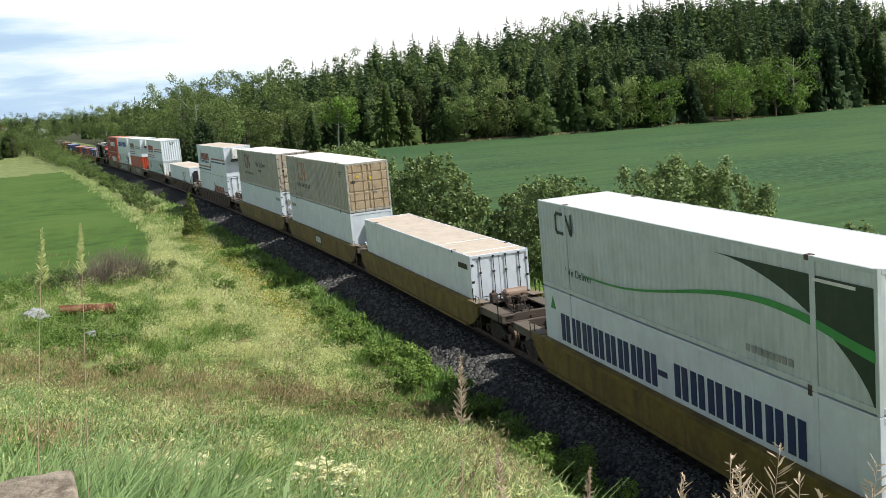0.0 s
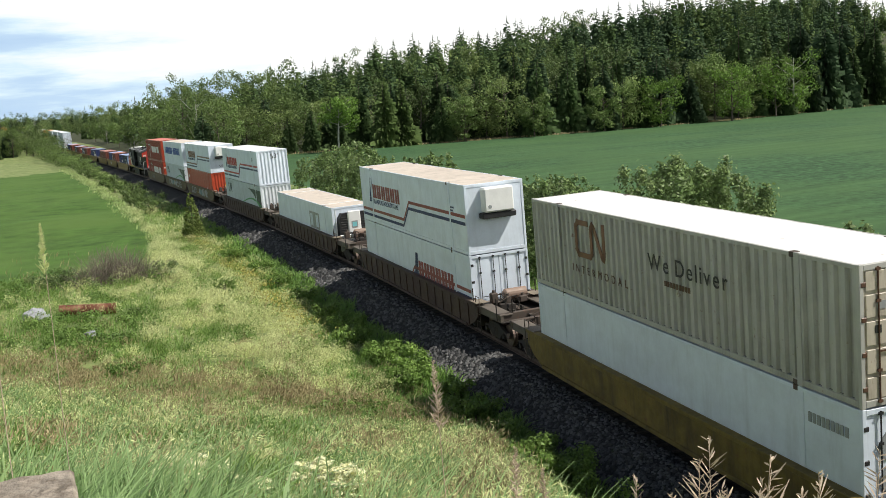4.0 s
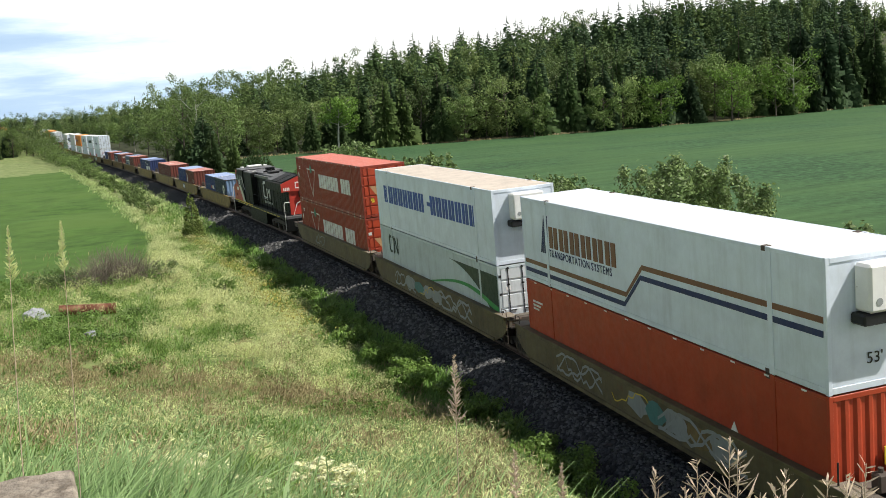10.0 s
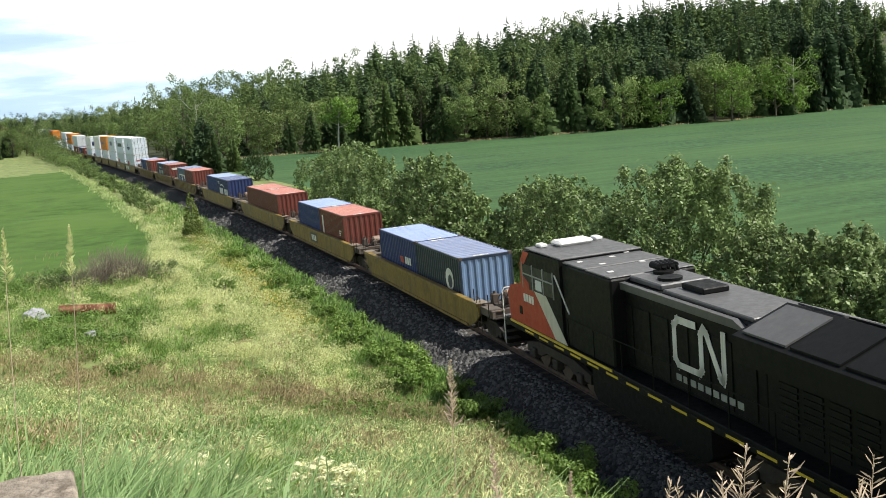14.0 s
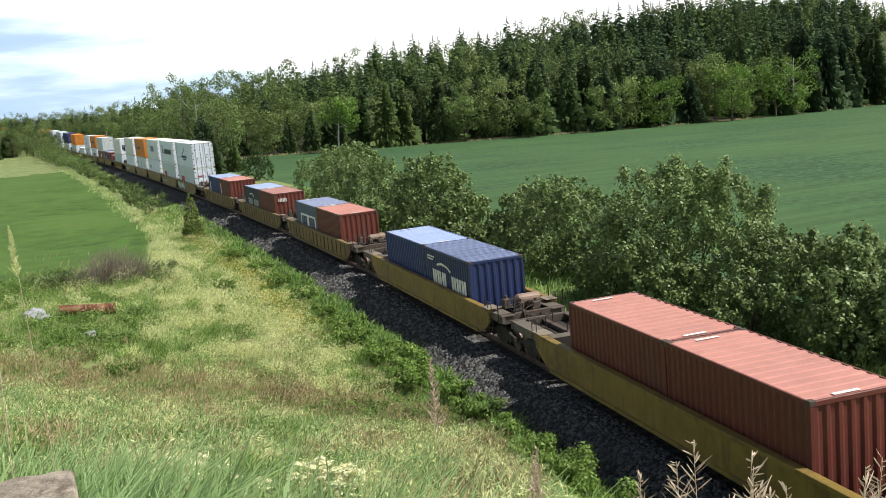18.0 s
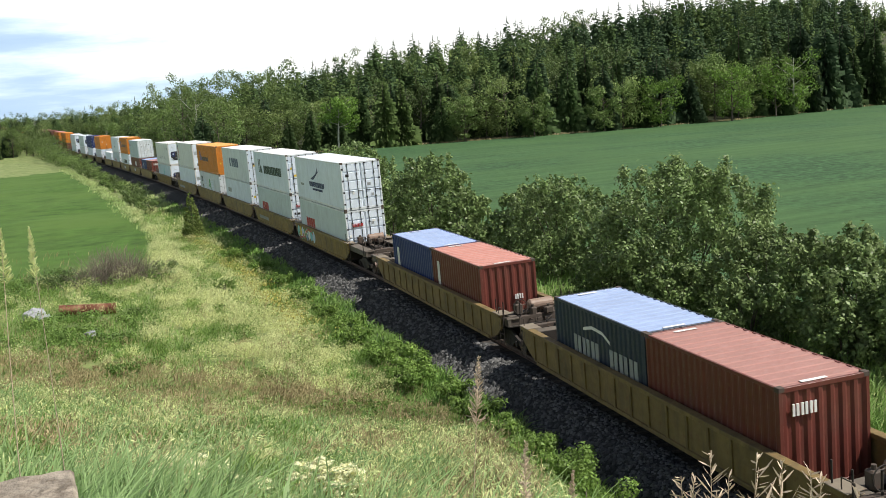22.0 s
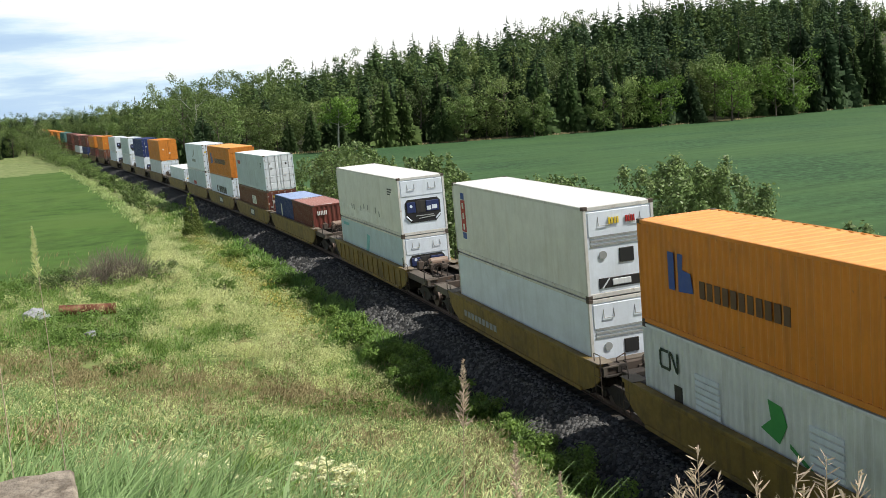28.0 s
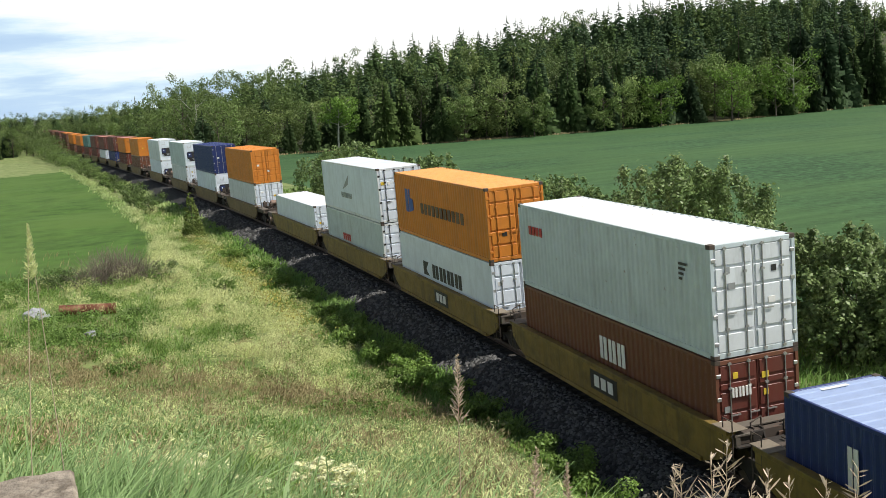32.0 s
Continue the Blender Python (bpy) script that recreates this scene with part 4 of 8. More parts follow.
def worm(p, x, y, z, h, m):
    """A rounded bar mark: an open loop beside two uprights."""
    r = h * 0.16
    bm = bmesh.new()
    pts = [(y + 0.22 * h, z + h), (y + 0.86 * h, z + h), (y + 1.0 * h, z + 0.86 * h), (y + 1.0 * h, z + 0.14 * h), (y + 0.86 * h, z), (y + 0.06 * h, z)]
    def strip(pts):
        for (a, b), (c, d) in zip(pts, pts[1:]):
            dx, dz = c - a, d - b
            n = math.hypot(dx, dz)
            ox, oz = -dz / n * r / 2, dx / n * r / 2
            ex, ez = dx / n * r / 2, dz / n * r / 2
            solid(bm, ((a - ex + ox, b - ez + oz), (c + ex + ox, d + ez + oz), (c + ex - ox, d + ez - oz), (a - ex - ox, b - ez - oz)), x - 0.012, x + 0.002)
    strip(pts)
    strip([(y + 0.06 * h, z), (y - 0.04 * h, z + 0.1 * h), (y - 0.04 * h, z + h * 0.86), (y - 0.14 * h, z + h), (y - 0.26 * h, z + 0.9 * h), (y - 0.72 * h, z + 0.1 * h), (y - 0.82 * h, z + 0.04 * h), (y - 0.86 * h, z + 0.2 * h), (y - 0.86 * h, z + h)])
    return part("rail_company_mark", bm, m, p)


def arm_stripes(p, L, x, z=0.55, tint='m_red'):
    """Two stripes, a warm one over navy, that step up along the wall."""
    a = L / 2 - 0.1
    for k, (m, dz) in enumerate(((tint, 0.12), ('m_navy', -0.18))):
        band(p, C[m], x, [(a, z + dz), (a - 7.4 + 0.12 * k, z + dz), (a - 8.4 + 0.12 * k, z + dz + 0.92), (-L / 2 + 0.12, z + dz + 0.92)], 0.14)


def arm_mark(p, L, x, z=1.22, h=0.85, y=None, tint='m_red'):
    y = L / 2 - 2.15 if y is None else y
    for k in range(4):
        patch(p, C['m_navy'], x, ((y + 0.62 - k * 0.15, z - 0.1), (y + 0.52 - k * 0.15, z - 0.1), (y + 0.17 - k * 0.08, z + h * 1.4), (y + 0.23 - k * 0.08, z + h * 1.4)), "slanted_bar")
    bars(p, C[tint], x, y - 4.9, y - 0.05, z + 0.14, z + h * 1.0, 6)
    written(p, "TRANSPORTATION SYSTEMS", x, y - 0.05, z - 0.16, 0.30, C['m_navy'], 0.012, 1.15)


GLYPHS = {}


def glyph(letter, size):
    """A letter's mesh, lying flat, and how far the next one stands from it."""
    if (letter, size) not in GLYPHS:
        cu = bpy.data.curves.new("letter", 'FONT')
        cu.body, cu.size, cu.extrude = letter, size, 0.004
        tmp = new("letter", cu)
        me = bpy.data.meshes.new_from_object(tmp.evaluated_get(bpy.context.evaluated_depsgraph_get()))
        bpy.data.objects.remove(tmp)
        wide = max(v.co.x for v in me.vertices)
        GLYPHS[letter, size] = me, wide + 0.09 * size
    return GLYPHS[letter, size]


def letters(p, body, place, size, m, air=0.0, stretch=1.0):
    """Words on a wall, each letter a part of its own."""
    x = 0.0
    for ch in body:
        if ch == ' ':
            x += 0.32 * size
            continue
        me, wide = glyph(ch, size)
        ob = new("letter", me.copy())
        ob.data.transform(place @ Matrix.Translation((x, 0, 0)) @ Matrix.Diagonal((1, stretch, 1, 1)))
        ob.data.materials.clear()
        ob.data.materials.append(m)
        ob.parent = p
        x += wide + air


def written(p, body, x, y, z, size, m, air=0.0, stretch=1.0):
    """Words painted on the near wall, from y towards the near end."""
    letters(p, body, Matrix.Translation((x - 0.006, y, z)) @ Matrix.Rotation(-math.pi / 2, 4, 'Z') @ Matrix.Rotation(math.pi / 2, 4, 'X'), size, m, air, stretch)


def door_diamond(p, L, x, z, r, m):
    """A placard set on its corner on the end that faces the camera."""
    bm = bmesh.new()
    v = [bm.verts.new((x + dx * r, -L / 2 + o, z + dz * r)) for o in (0.012, 0.036) for dx, dz in ((0, -1.25), (1, 0), (0, 1.25), (-1, 0))]
    bm.faces.new(v[:4])
    for i in range(4):
        bm.faces.new((v[i], v[(i + 1) % 4], v[4 + (i + 1) % 4], v[4 + i]))
    bmesh.ops.recalc_face_normals(bm, faces=bm.faces[:])
    part("placard", bm, C[m], p)


def roof_battens(p, L, W, H, ys):
    """Pale strips across a sheet-metal roof."""
    for y in ys:
        ob = shared("roof_batten", ("batten", W), lambda bm: box(bm, -W / 2 + 0.04, W / 2 - 0.04, -0.07, 0.07, -0.014, 0.012, 0.006), C['roofwhite'], p)
        ob.location = (0, y, H)


def cooler(p, L, W, H, m, kind):
    """The cooling machine on the end of a refrigerated box."""
    y = -L / 2
    if kind == 'green':
        lift(p, lambda bm: box(bm, -0.42, 0.62, y - 0.34, y + 0.02, 1.32, 2.30, 0.05), C['unitgreen'], "cooling_unit")
        lift(p, lambda bm: [box(bm, -0.36, 0.56, y - 0.355, y - 0.335, 1.45 + k * 0.13, 1.52 + k * 0.13) for k in range(4)], C['m_dkgreen'], "grille")
        lift(p, lambda bm: rod(bm, (-0.62, y - 0.22, 1.02), (0.82, y - 0.22, 1.02), 0.17, 14), C['grey'], "fuel_tank")
        lift(p, lambda bm: box(bm, 0.68, 0.9, y - 0.2, y + 0.02, 1.35, 1.75, 0.02), C['unitgreen'], "battery_box")
    elif kind == 'white':
        lift(p, lambda bm: box(bm, -0.62, 0.66, y - 0.48, y + 0.02, 1.72, 2.72, 0.06), C['roofwhite'], "cooling_unit")
        lift(p, lambda bm: box(bm, -0.72, 0.76, y - 0.42, y + 0.02, 1.46, 1.70, 0.04), C['black'], "condenser_tray")
        lift(p, lambda bm: rod(bm, (-0.4, y - 0.47, 1.95), (-0.4, y - 0.49, 1.95), 0.08, 12), C['m_grey'], "gauge")
    elif kind == 'big':
        def face(bm):
            pts = ((-0.95, 0.35), (0.95, 0.35), (1.05, 0.8), (1.0, 2.2), (0.8, 2.5), (-0.8, 2.5), (-1.0, 2.2), (-1.05, 0.8))
            a = [bm.verts.new((q[0] * 0.94, y - 0.36, q[1])) for q in pts]
            b = [bm.verts.new((q[0], y + 0.03, q[1])) for q in pts]
            bm.faces.new(a)
            for i in range(len(a)):
                bm.faces.new((a[i], a[(i + 1) % len(a)], b[(i + 1) % len(a)], b[i]))
            bmesh.ops.recalc_face_normals(bm, faces=bm.faces[:])
        lift(p, face, C['black'], "cooling_unit")
        for sx in (-1, 1):
            for k in range(7):
                lift(p, lambda bm, sx=sx, k=k: box(bm, *sorted((sx * 0.46, sx * 0.86)), y - 0.385, y - 0.35, 1.30 + k * 0.15, 1.36 + k * 0.15, 0.01), C['m_black'], "grille_slat")
        lift(p, lambda bm: box(bm, -0.42, 0.42, y - 0.44, y - 0.30, 1.22, 2.62, 0.06), C['roofwhite'], "centre_panel")
        lift(p, lambda bm: solid(bm, ((y - 0.46, 0.42), (y - 0.50, 0.62), (y - 0.48, 1.14), (y - 0.30, 1.18), (y + 0.02, 1.18), (y + 0.02, 0.12), (y - 0.36, 0.12)), -0.98, 0.98), C['roofwhite'], "lower_cover")
        lift(p, lambda bm: box(bm, -0.2, 0.2, y - 0.452, y - 0.43, 1.55, 1.98), C['m_grey'], "maker_plate")
        lift(p, lambda bm: box(bm, -0.14, 0.14, y - 0.456, y - 0.45, 1.62, 1.90), C['aqua'], "maker_plate_field")
        lift(p, lambda bm: box(bm, -0.5, 0.5, y - 0.488, y - 0.40, 0.34, 0.42), C['black'], "air_slot")
        for xx in (-1.12, 1.12):
            lift(p, lambda bm, xx=xx: rod(bm, (xx, y - 0.16, 0.1), (xx, y - 0.16, 2.75), 0.045, 8), C['grey'], "guard_post")


def end_word(p, L, mat_, x0, x1, z0, z1, n, name="lettering"):
    bm = bmesh.new()
    st = (x1 - x0) / n
    for i in range(n):
        for k in (0.08, 0.55):
            box(bm, x0 + st * (i + k), x0 + st * (i + k + 0.28), -L / 2 - 0.052, -L / 2 - 0.02, z0, z1)
    ob = part(name, bm, mat_, p)
    ob["kind"] = "stuff"
    return ob


def side_code(p, x, y, z, m='m_grey', rows=3, w=0.7):
    """Small data lines that cannot be read."""
    bm = bmesh.new()
    for k in range(rows):
        box(bm, x - 0.006, x + 0.002, y - w * (1 - 0.2 * k), y, z - k * 0.13 - 0.07, z - k * 0.13)
    part("data_lines", bm, C[m], p)


def text53(p, x, y, z, size, m, end=False):
    rot = Matrix.Rotation(math.pi / 2, 4, 'X') if end else Matrix.Rotation(-math.pi / 2, 4, 'Z') @ Matrix.Rotation(math.pi / 2, 4, 'X')
    letters(p, "53'", Matrix.Translation((x, y, z)) @ rot, size, m)


LOW, UP = FLOOR, FLOOR + H53 + 0.012


def box53(near, up, label, wall, m, **k):
    p = container(L53, W53, H53, label, G53, wall, m, **k)
    return load(p, near, L53, UP if up else LOW)


def box40(near, up, label, m, wall='corr', H=HC, under=HC, **k):
    p = container(L40, W40, H, label, G40, wall, m, **k)
    return load(p, near, L40, FLOOR + under + 0.012 if up else LOW)


def box20(near, label, m, **k):
    k.setdefault('end', 'ribs')
    p = container(L20, W40, HS, label, G20, 'corr', m, **k)
    if m != 'navy':
        for yy in (-L20 / 2 + 0.22, L20 / 2 - 0.30):
            ob = shared("roof_code_strip", ("strip",), lambda bm: box(bm, -0.48, 0.22, -0.06, 0.06, HS - 0.016, HS - 0.006), C['m_white'], p)
            ob.location = (0, yy, 0)
    return load(p, near, L20, LOW)


XS = -W53 / 2 + 0.008      # outer face of a long box's near wall
XI = -W40 / 2 + 0.008


def car53(near, a, b, color, nj, fj, label, ribbed):
    return ride_car(well_car(L53, a, b, color, label, nj, fj, ribbed), near, L53)


def car40(near, a, b, color, nj, fj, label, ribbed, detail=True, spare=0.0):
    """A well that is longer than its load by spare at either end."""
    L = L40 + 2 * spare
    return ride_car(well_car(L, a - spare, b - spare, color, label, nj, fj, ribbed, detail), near - spare, L)


def logo_panel(car, L, y, word=3):
    """A dark plate with pale strokes on the sill."""
    x = -1.43
    patch(car, C['m_black'], x, ((y, 0.62), (y + 1.75, 0.62), (y + 1.75, 1.22), (y, 1.22)), "name_plate", 0.012)
    bars(car, C['m_white'], x - 0.012, y + 0.2, y + 1.55, 0.74, 1.10, word)


YL = "dirty yellow steel double-stack well car"
BR = "brown steel double-stack well car with ribbed sides"
# 53-foot wells
car = car53(16.1, 3.6, 3.65, 'ttx_grimy', False, False, YL, False)
p = box53(16.1, False, "white long container with large navy lettering, on a well car", 'flat', 'white', end='plain')
bars(p, C['m_navy'], XS, -L53 / 2 + 2.2, L53 / 2 - 1.2, 1.25, 2.15, 16, gaps=(7,))
patch(p, C['m_navy'], XS, ((0.0, 1.62), (0.5, 1.62), (0.5, 1.78), (0.0, 1.78)), "dash")
patch(p, C['m_green'], XS, ((L53 / 2 - 0.9, 2.2), (L53 / 2 - 0.5, 2.2), (L53 / 2 - 0.7, 2.6)), "maple_mark")
p = box53(16.1, True, "pale grey long container with a green ribbon and dark corner", 'fine', 'cngrey', roof='roofwhite', end='ribs')
ribbon(p, L53, XS, 1.35, 0.42)
worm(p, XS, L53 / 2 - 2.0, 1.95, 0.62, C['m_dkgreen'])
written(p, "We Deliver", XS, L53 / 2 - 1.9, 0.62, 0.36, C['m_dkgreen'])
bars(p, C['m_grey'], XS, -L53 / 2 + 2.6, -L53 / 2 + 4.4, 0.35, 0.52, 8)
side_code(p, XS - 0.01, -L53 / 2 + 1.9, 2.45, 'm_white', 1, 1.3)

car = car53(39.6, 3.65, 1.5, 'ttx_grimy', False, True, YL, False)
p = box53(39.6, False, "white long container alone in its well, doors with a grey diamond", 'flat', 'white', roof='tanroof', end='doors', bar_mat='black')
bars(p, C['m_black'], XS, -L53 / 2 + 0.35, -L53 / 2 + 1.45, 2.28, 2.5, 9)
door_diamond(p, L53, -0.68, 0.75, 0.26, 'm_grey')
lift(p, lambda bm: [box(bm, 0.3 + 0.09 * k, 0.36 + 0.09 * k, -L53 / 2 + 0.01, -L53 / 2 + 0.036, 1.18, 1.32) for k in range(7)], C['m_grey'], "lettering")["kind"] = "stuff"
roof_battens(p, L53, W53, H53, (-4.2, -7.2))

car = car53(58.9, 1.5, 1.6, 'ttx_grimy', True, True, YL, False)
logo_panel(car, L53, -1.0)
p = box53(58.9, False, "white long refrigerated container with a green cooling unit", 'flat', 'white', end='plain')
cooler(p, L53, W53, H53, 'white', 'green')
bars(p, C['m_grey'], XS, L53 / 2 - 1.75, L53 / 2 - 0.45, 2.2, 2.42, 9)
p = box53(58.9, True, "weathered grey-beige long container with rusty doors", 'deep', 'cnold', roof='roofwhite', end='doors', end_mat='cnold_door', bar_mat='cnold_door')
worm(p, XS, L53 / 2 - 4.6, 1.4, 1.05, C['m_orange'])
written(p, "INTERMODAL", XS, L53 / 2 - 2.8, 0.86, 0.40, C['m_umber'], 0.14)
side_code(p, XS, -L53 / 2 + 1.6, 2.4, 'm_black', 3, 0.5)

car = car53(78.4, 1.6, 3.4, 'ttx_grimy', True, False, YL, False)
p = box53(78.4, False, "white long container with dark diamonds on its doors", 'flat', 'white', end='doors', bar_mat='black')
for zz in (1.35, 2.05):
    door_diamond(p, L53, -0.72, zz, 0.24, 'm_grey')
bars(p, C['m_grey'], XS, -L53 / 2 + 0.4, -L53 / 2 + 1.7, 2.2, 2.42, 9)
p = box53(78.4, True, "weathered grey long container with beige barred doors", 'deep', 'cnold', roof='roofwhite', end='doors', end_mat='cnold_end', bar_mat='m_umber')
worm(p, XS, L53 / 2 - 4.4, 1.45, 1.0, C['m_brown'])
written(p, "INTERMODAL", XS, L53 / 2 - 3.0, 0.86, 0.34, C['m_umber'], 0.15)
written(p, "We Deliver", XS, 0.2, 1.62, 0.64, C['m_black'], 0.05)
bars(p, C['m_umber'], XS, -1.9, -0.6, 1.28, 1.42, 9)

car = car53(101.4, 3.5, 3.7, 'carbrown', False, False, BR, True)
p = box53(101.4, False, "white long container with navy and red stripes", 'flat', 'white', end='doors', bar_mat='black')
arm_stripes(p, L53, XS, 0.35, 'm_wornred')
arm_mark(p, L53, XS, 0.95, 0.85, -1.0, 'm_wornred')
p = box53(101.4, True, "white long refrigerated container with stripes and a white cooling unit", 'flat', 'white', roof='tanroof', end='plain')
arm_stripes(p, L53, XS, tint='m_wornred')
arm_mark(p, L53, XS, tint='m_wornred')
side_code(p, XS, -L53 / 2 + 2.0, 1.9, 'm_navy', 2, 0.6)
cooler(p, L53, W53, H53, 'white', 'white')

car = car53(125.1, 3.7, 3.3, 'carbrown', False, False, BR, True)
p = box53(125.1, False, "white refrigerated long container with tan roof, alone in its well", 'flat', 'white', roof='tanroof', end='plain')
cooler(p, L53, W53, H53, 'white', 'big')
roof_battens(p, L53, W53, H53, (-5.6, 5.4, 8.0))
patch(p, C['m_grey'], XS, ((-4.6, 1.15), (-2.0, 1.15), (-2.0, 2.25), (-4.6, 2.25)), "logo_panel")
bars(p, C['white'], XS - 0.009, -4.4, -2.2, 1.3, 2.1, 3, gaps=(1,))
bars(p, C['m_grey'], XS, -4.6, -2.0, 0.85, 1.02, 9)

car = car53(147.9, 3.3, 3.9, 'carbrown', False, False, BR, True)
p = box53(147.9, False, "pale grey long container with a green ribbon, ribbed end", 'fine', 'cngrey', end='ribs', end_mat='grey')
ribbon(p, L53, XS, 1.35, 0.42)
worm(p, XS, L53 / 2 - 2.3, 1.7, 0.75, C['m_dkgreen'])
p = box53(147.9, True, "white long container with stripes and white ribbed doors", 'flat', 'white', roof='roofwhite', end='ribs', end_mat='white')
arm_stripes(p, L53, XS)
arm_mark(p, L53, XS)
text53(p, -0.15, -L53 / 2 - 0.004, 2.2, 0.55, C['m_black'], True)
text53(p, XS - 0.012, -L53 / 2 + 2.2, 2.0, 0.4, C['m_navy'])

car = car53(172.1, 3.9, 1.4, 'ttx_olive', False, True, "grimy olive-yellow articulated well car", False)
scribble(car, C['m_grey'], -1.432, -5.5, -1.0, 0.5, 1.32, 31, 3, 0.10)
scribble(car, C['m_grey'], -1.436, 2.0, 5.6, 0.5, 1.3, 32, 3, 0.08)
scribble(car, C['m_yellow'], -1.44, -0.8, 1.6, 0.6, 1.3, 33, 1, 0.04)
blobs(car, ('m_grey', 'ttx_dirty', 'm_grey', 'teal', 'm_grey'), -1.43, -4.8, 0.5, 0.5, 1.3, 16)
p = box53(172.1, False, "signal-red long container with a ribbed end", 'flat', 'red', end='ribs')
patch(p, C['m_white'], XS, ((-L53 / 2 + 3.5, 0.9), (-L53 / 2 + 3.35, 1.1), (-L53 / 2 + 3.5, 1.35), (-L53 / 2 + 3.65, 1.1)), "placard")
end_word(p, L53, C['m_yellow'], 0.0, 0.25, 1.2, 1.6, 1, "warning_label")
side_code(p, XS, L53 / 2 - 0.5, 2.2, 'm_white', 3, 0.8)
for k in range(12):
    ob = shared("reflective_tag", ("tag", H53 - 0.055), lambda bm, zz=H53 - 0.055: box(bm, -W53 / 2 - 0.006, -W53 / 2 + 0.002, -0.09, 0.09, zz - 0.022, zz + 0.022), C['m_white'], p)
    ob.location = (0, -L53 / 2 + 0.8 + k * 1.32, 0)
p = box53(172.1, True, "white long refrigerated container with stripes, cooling unit on its end", 'flat', 'white', roof='roofwhite', end='plain')
arm_stripes(p, L53, XS, tint='m_brown')
arm_mark(p, L53, XS, tint='m_brown')
cooler(p, L53, W53, H53, 'white', 'white')
text53(p, -0.35, -L53 / 2 - 0.004, 0.55, 0.34, C['m_black'], True)

car = car53(191.1, 1.4, 1.5, 'ttx_olive', True, True, "grimy olive-yellow articulated well car", False)
scribble(car, C['m_grey'], -1.432, -5.5, -1.0, 0.5, 1.32, 34, 3, 0.10)
scribble(car, C['m_grey'], -1.436, 2.0, 5.6, 0.5, 1.3, 35, 3, 0.08)
scribble(car, C['m_yellow'], -1.44, -0.8, 1.6, 0.6, 1.3, 36, 1, 0.04)
blobs(car, ('m_grey', 'm_grey', 'teal', 'm_grey'), -1.43, -1.5, 3.5, 0.5, 1.3, 17)
p = box53(191.1, False, "pale grey long container with a green ribbon, white barred doors", 'fine', 'cngrey', end='doors', end_mat='grey', bar_mat='black')
ribbon(p, L53, XS, 1.35, 0.42)
worm(p, XS, L53 / 2 - 2.3, 1.7, 0.75, C['m_dkgreen'])
p = box53(191.1, True, "white long refrigerated container with large blue lettering", 'flat', 'white', roof='tanroof', end='plain')
bars(p, C['m_blue'], XS, -L53 / 2 + 1.8, L53 / 2 - 1.3, 1.30, 2.15, 16, gaps=(7,))
patch(p, C['m_blue'], XS, ((-0.75, 1.66), (-0.2, 1.66), (-0.2, 1.84), (-0.75, 1.84)), "dash")
cooler(p, L53, W53, H53, 'white', 'white')

car = car53(210.2, 1.5, 3.2, 'ttx_olive', True, False, "grimy olive-yellow articulated well car", False)
scribble(car, C['m_grey'], -1.432, 1.2, 4.0, 0.55, 1.3, 5, 2)
for up in (False, True):
    # Shaded side, lit end and sunlit roof each get their own red.
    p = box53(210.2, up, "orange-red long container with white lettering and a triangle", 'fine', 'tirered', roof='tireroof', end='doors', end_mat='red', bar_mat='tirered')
    bars(p, C['m_white'], XS, -2.9, 1.9, 1.12, 1.98, 8)
    bars(p, C['m_white'], XS, -5.6, -3.5, 1.12, 1.98, 4)
    for a, b in (((5.0, 2.2), (2.8, 2.2)), ((5.0, 2.2), (3.9, 0.45)), ((2.8, 2.2), (3.9, 0.45))):
        band(p, C['m_white'], XS, [a, b] if a[0] < b[0] else [b, a], 0.07, "triangle_mark")
    patch(p, C['unitgreen'], XS - 0.01, ((4.1, 1.98), (3.7, 1.98), (3.62, 2.22), (3.9, 2.55), (4.18, 2.22)), "leaf_mark")
    patch(p, C['m_white'], XS, ((7.6, 1.5), (7.45, 1.7), (7.6, 1.9), (7.75, 1.7)), "placard")
    side_code(p, XS, 7.3, 2.3, 'm_white', 2, 0.35)
    bm = bmesh.new()
    for (a, b), (c, d), m_, dy in (((-0.75, 1.0), (0.15, 2.2), 'm_tan', 0.0),):
        v = [bm.verts.new((xx, -L53 / 2 + 0.0 + o, zz)) for o in (0.0, 0.008) for xx, zz in ((-0.85, 1.75), (0.95, 1.75), (0.05, 0.45))]
        bm.faces.new(v[:3])
        for i in range(3):
            bm.faces.new((v[i], v[(i + 1) % 3], v[3 + (i + 1) % 3], v[3 + i]))
        bmesh.ops.recalc_face_normals(bm, faces=bm.faces[:])
    part("triangle_panel", bm, C['m_tan'], p)
    lift(p, lambda bm: box(bm, -0.16, 0.26, -L53 / 2 - 0.008, -L53 / 2 + 0.004, 1.72, 2.05), C['m_green'], "leaf_mark")
    text53(p, 0.62, -L53 / 2 - 0.03, 0.42, 0.34, C['m_white'], True)
    for zz in (0.09, H53 - 0.055):
        for k in range(12):
            ob = shared("reflective_tag", ("tag", zz), lambda bm, zz=zz: box(bm, -W53 / 2 - 0.006, -W53 / 2 + 0.002, -0.09, 0.09, zz - 0.022, zz + 0.022), C['m_white'], p)
            ob.location = (0, -L53 / 2 + 0.8 + k * 1.32, 0)

# 40-foot wells behind the locomotive
YR = "yellow steel well car with ribbed sides"
car = car40(257.4, 4.2, 3.8, 'ttx', False, False, YL, False, spare=1.6)


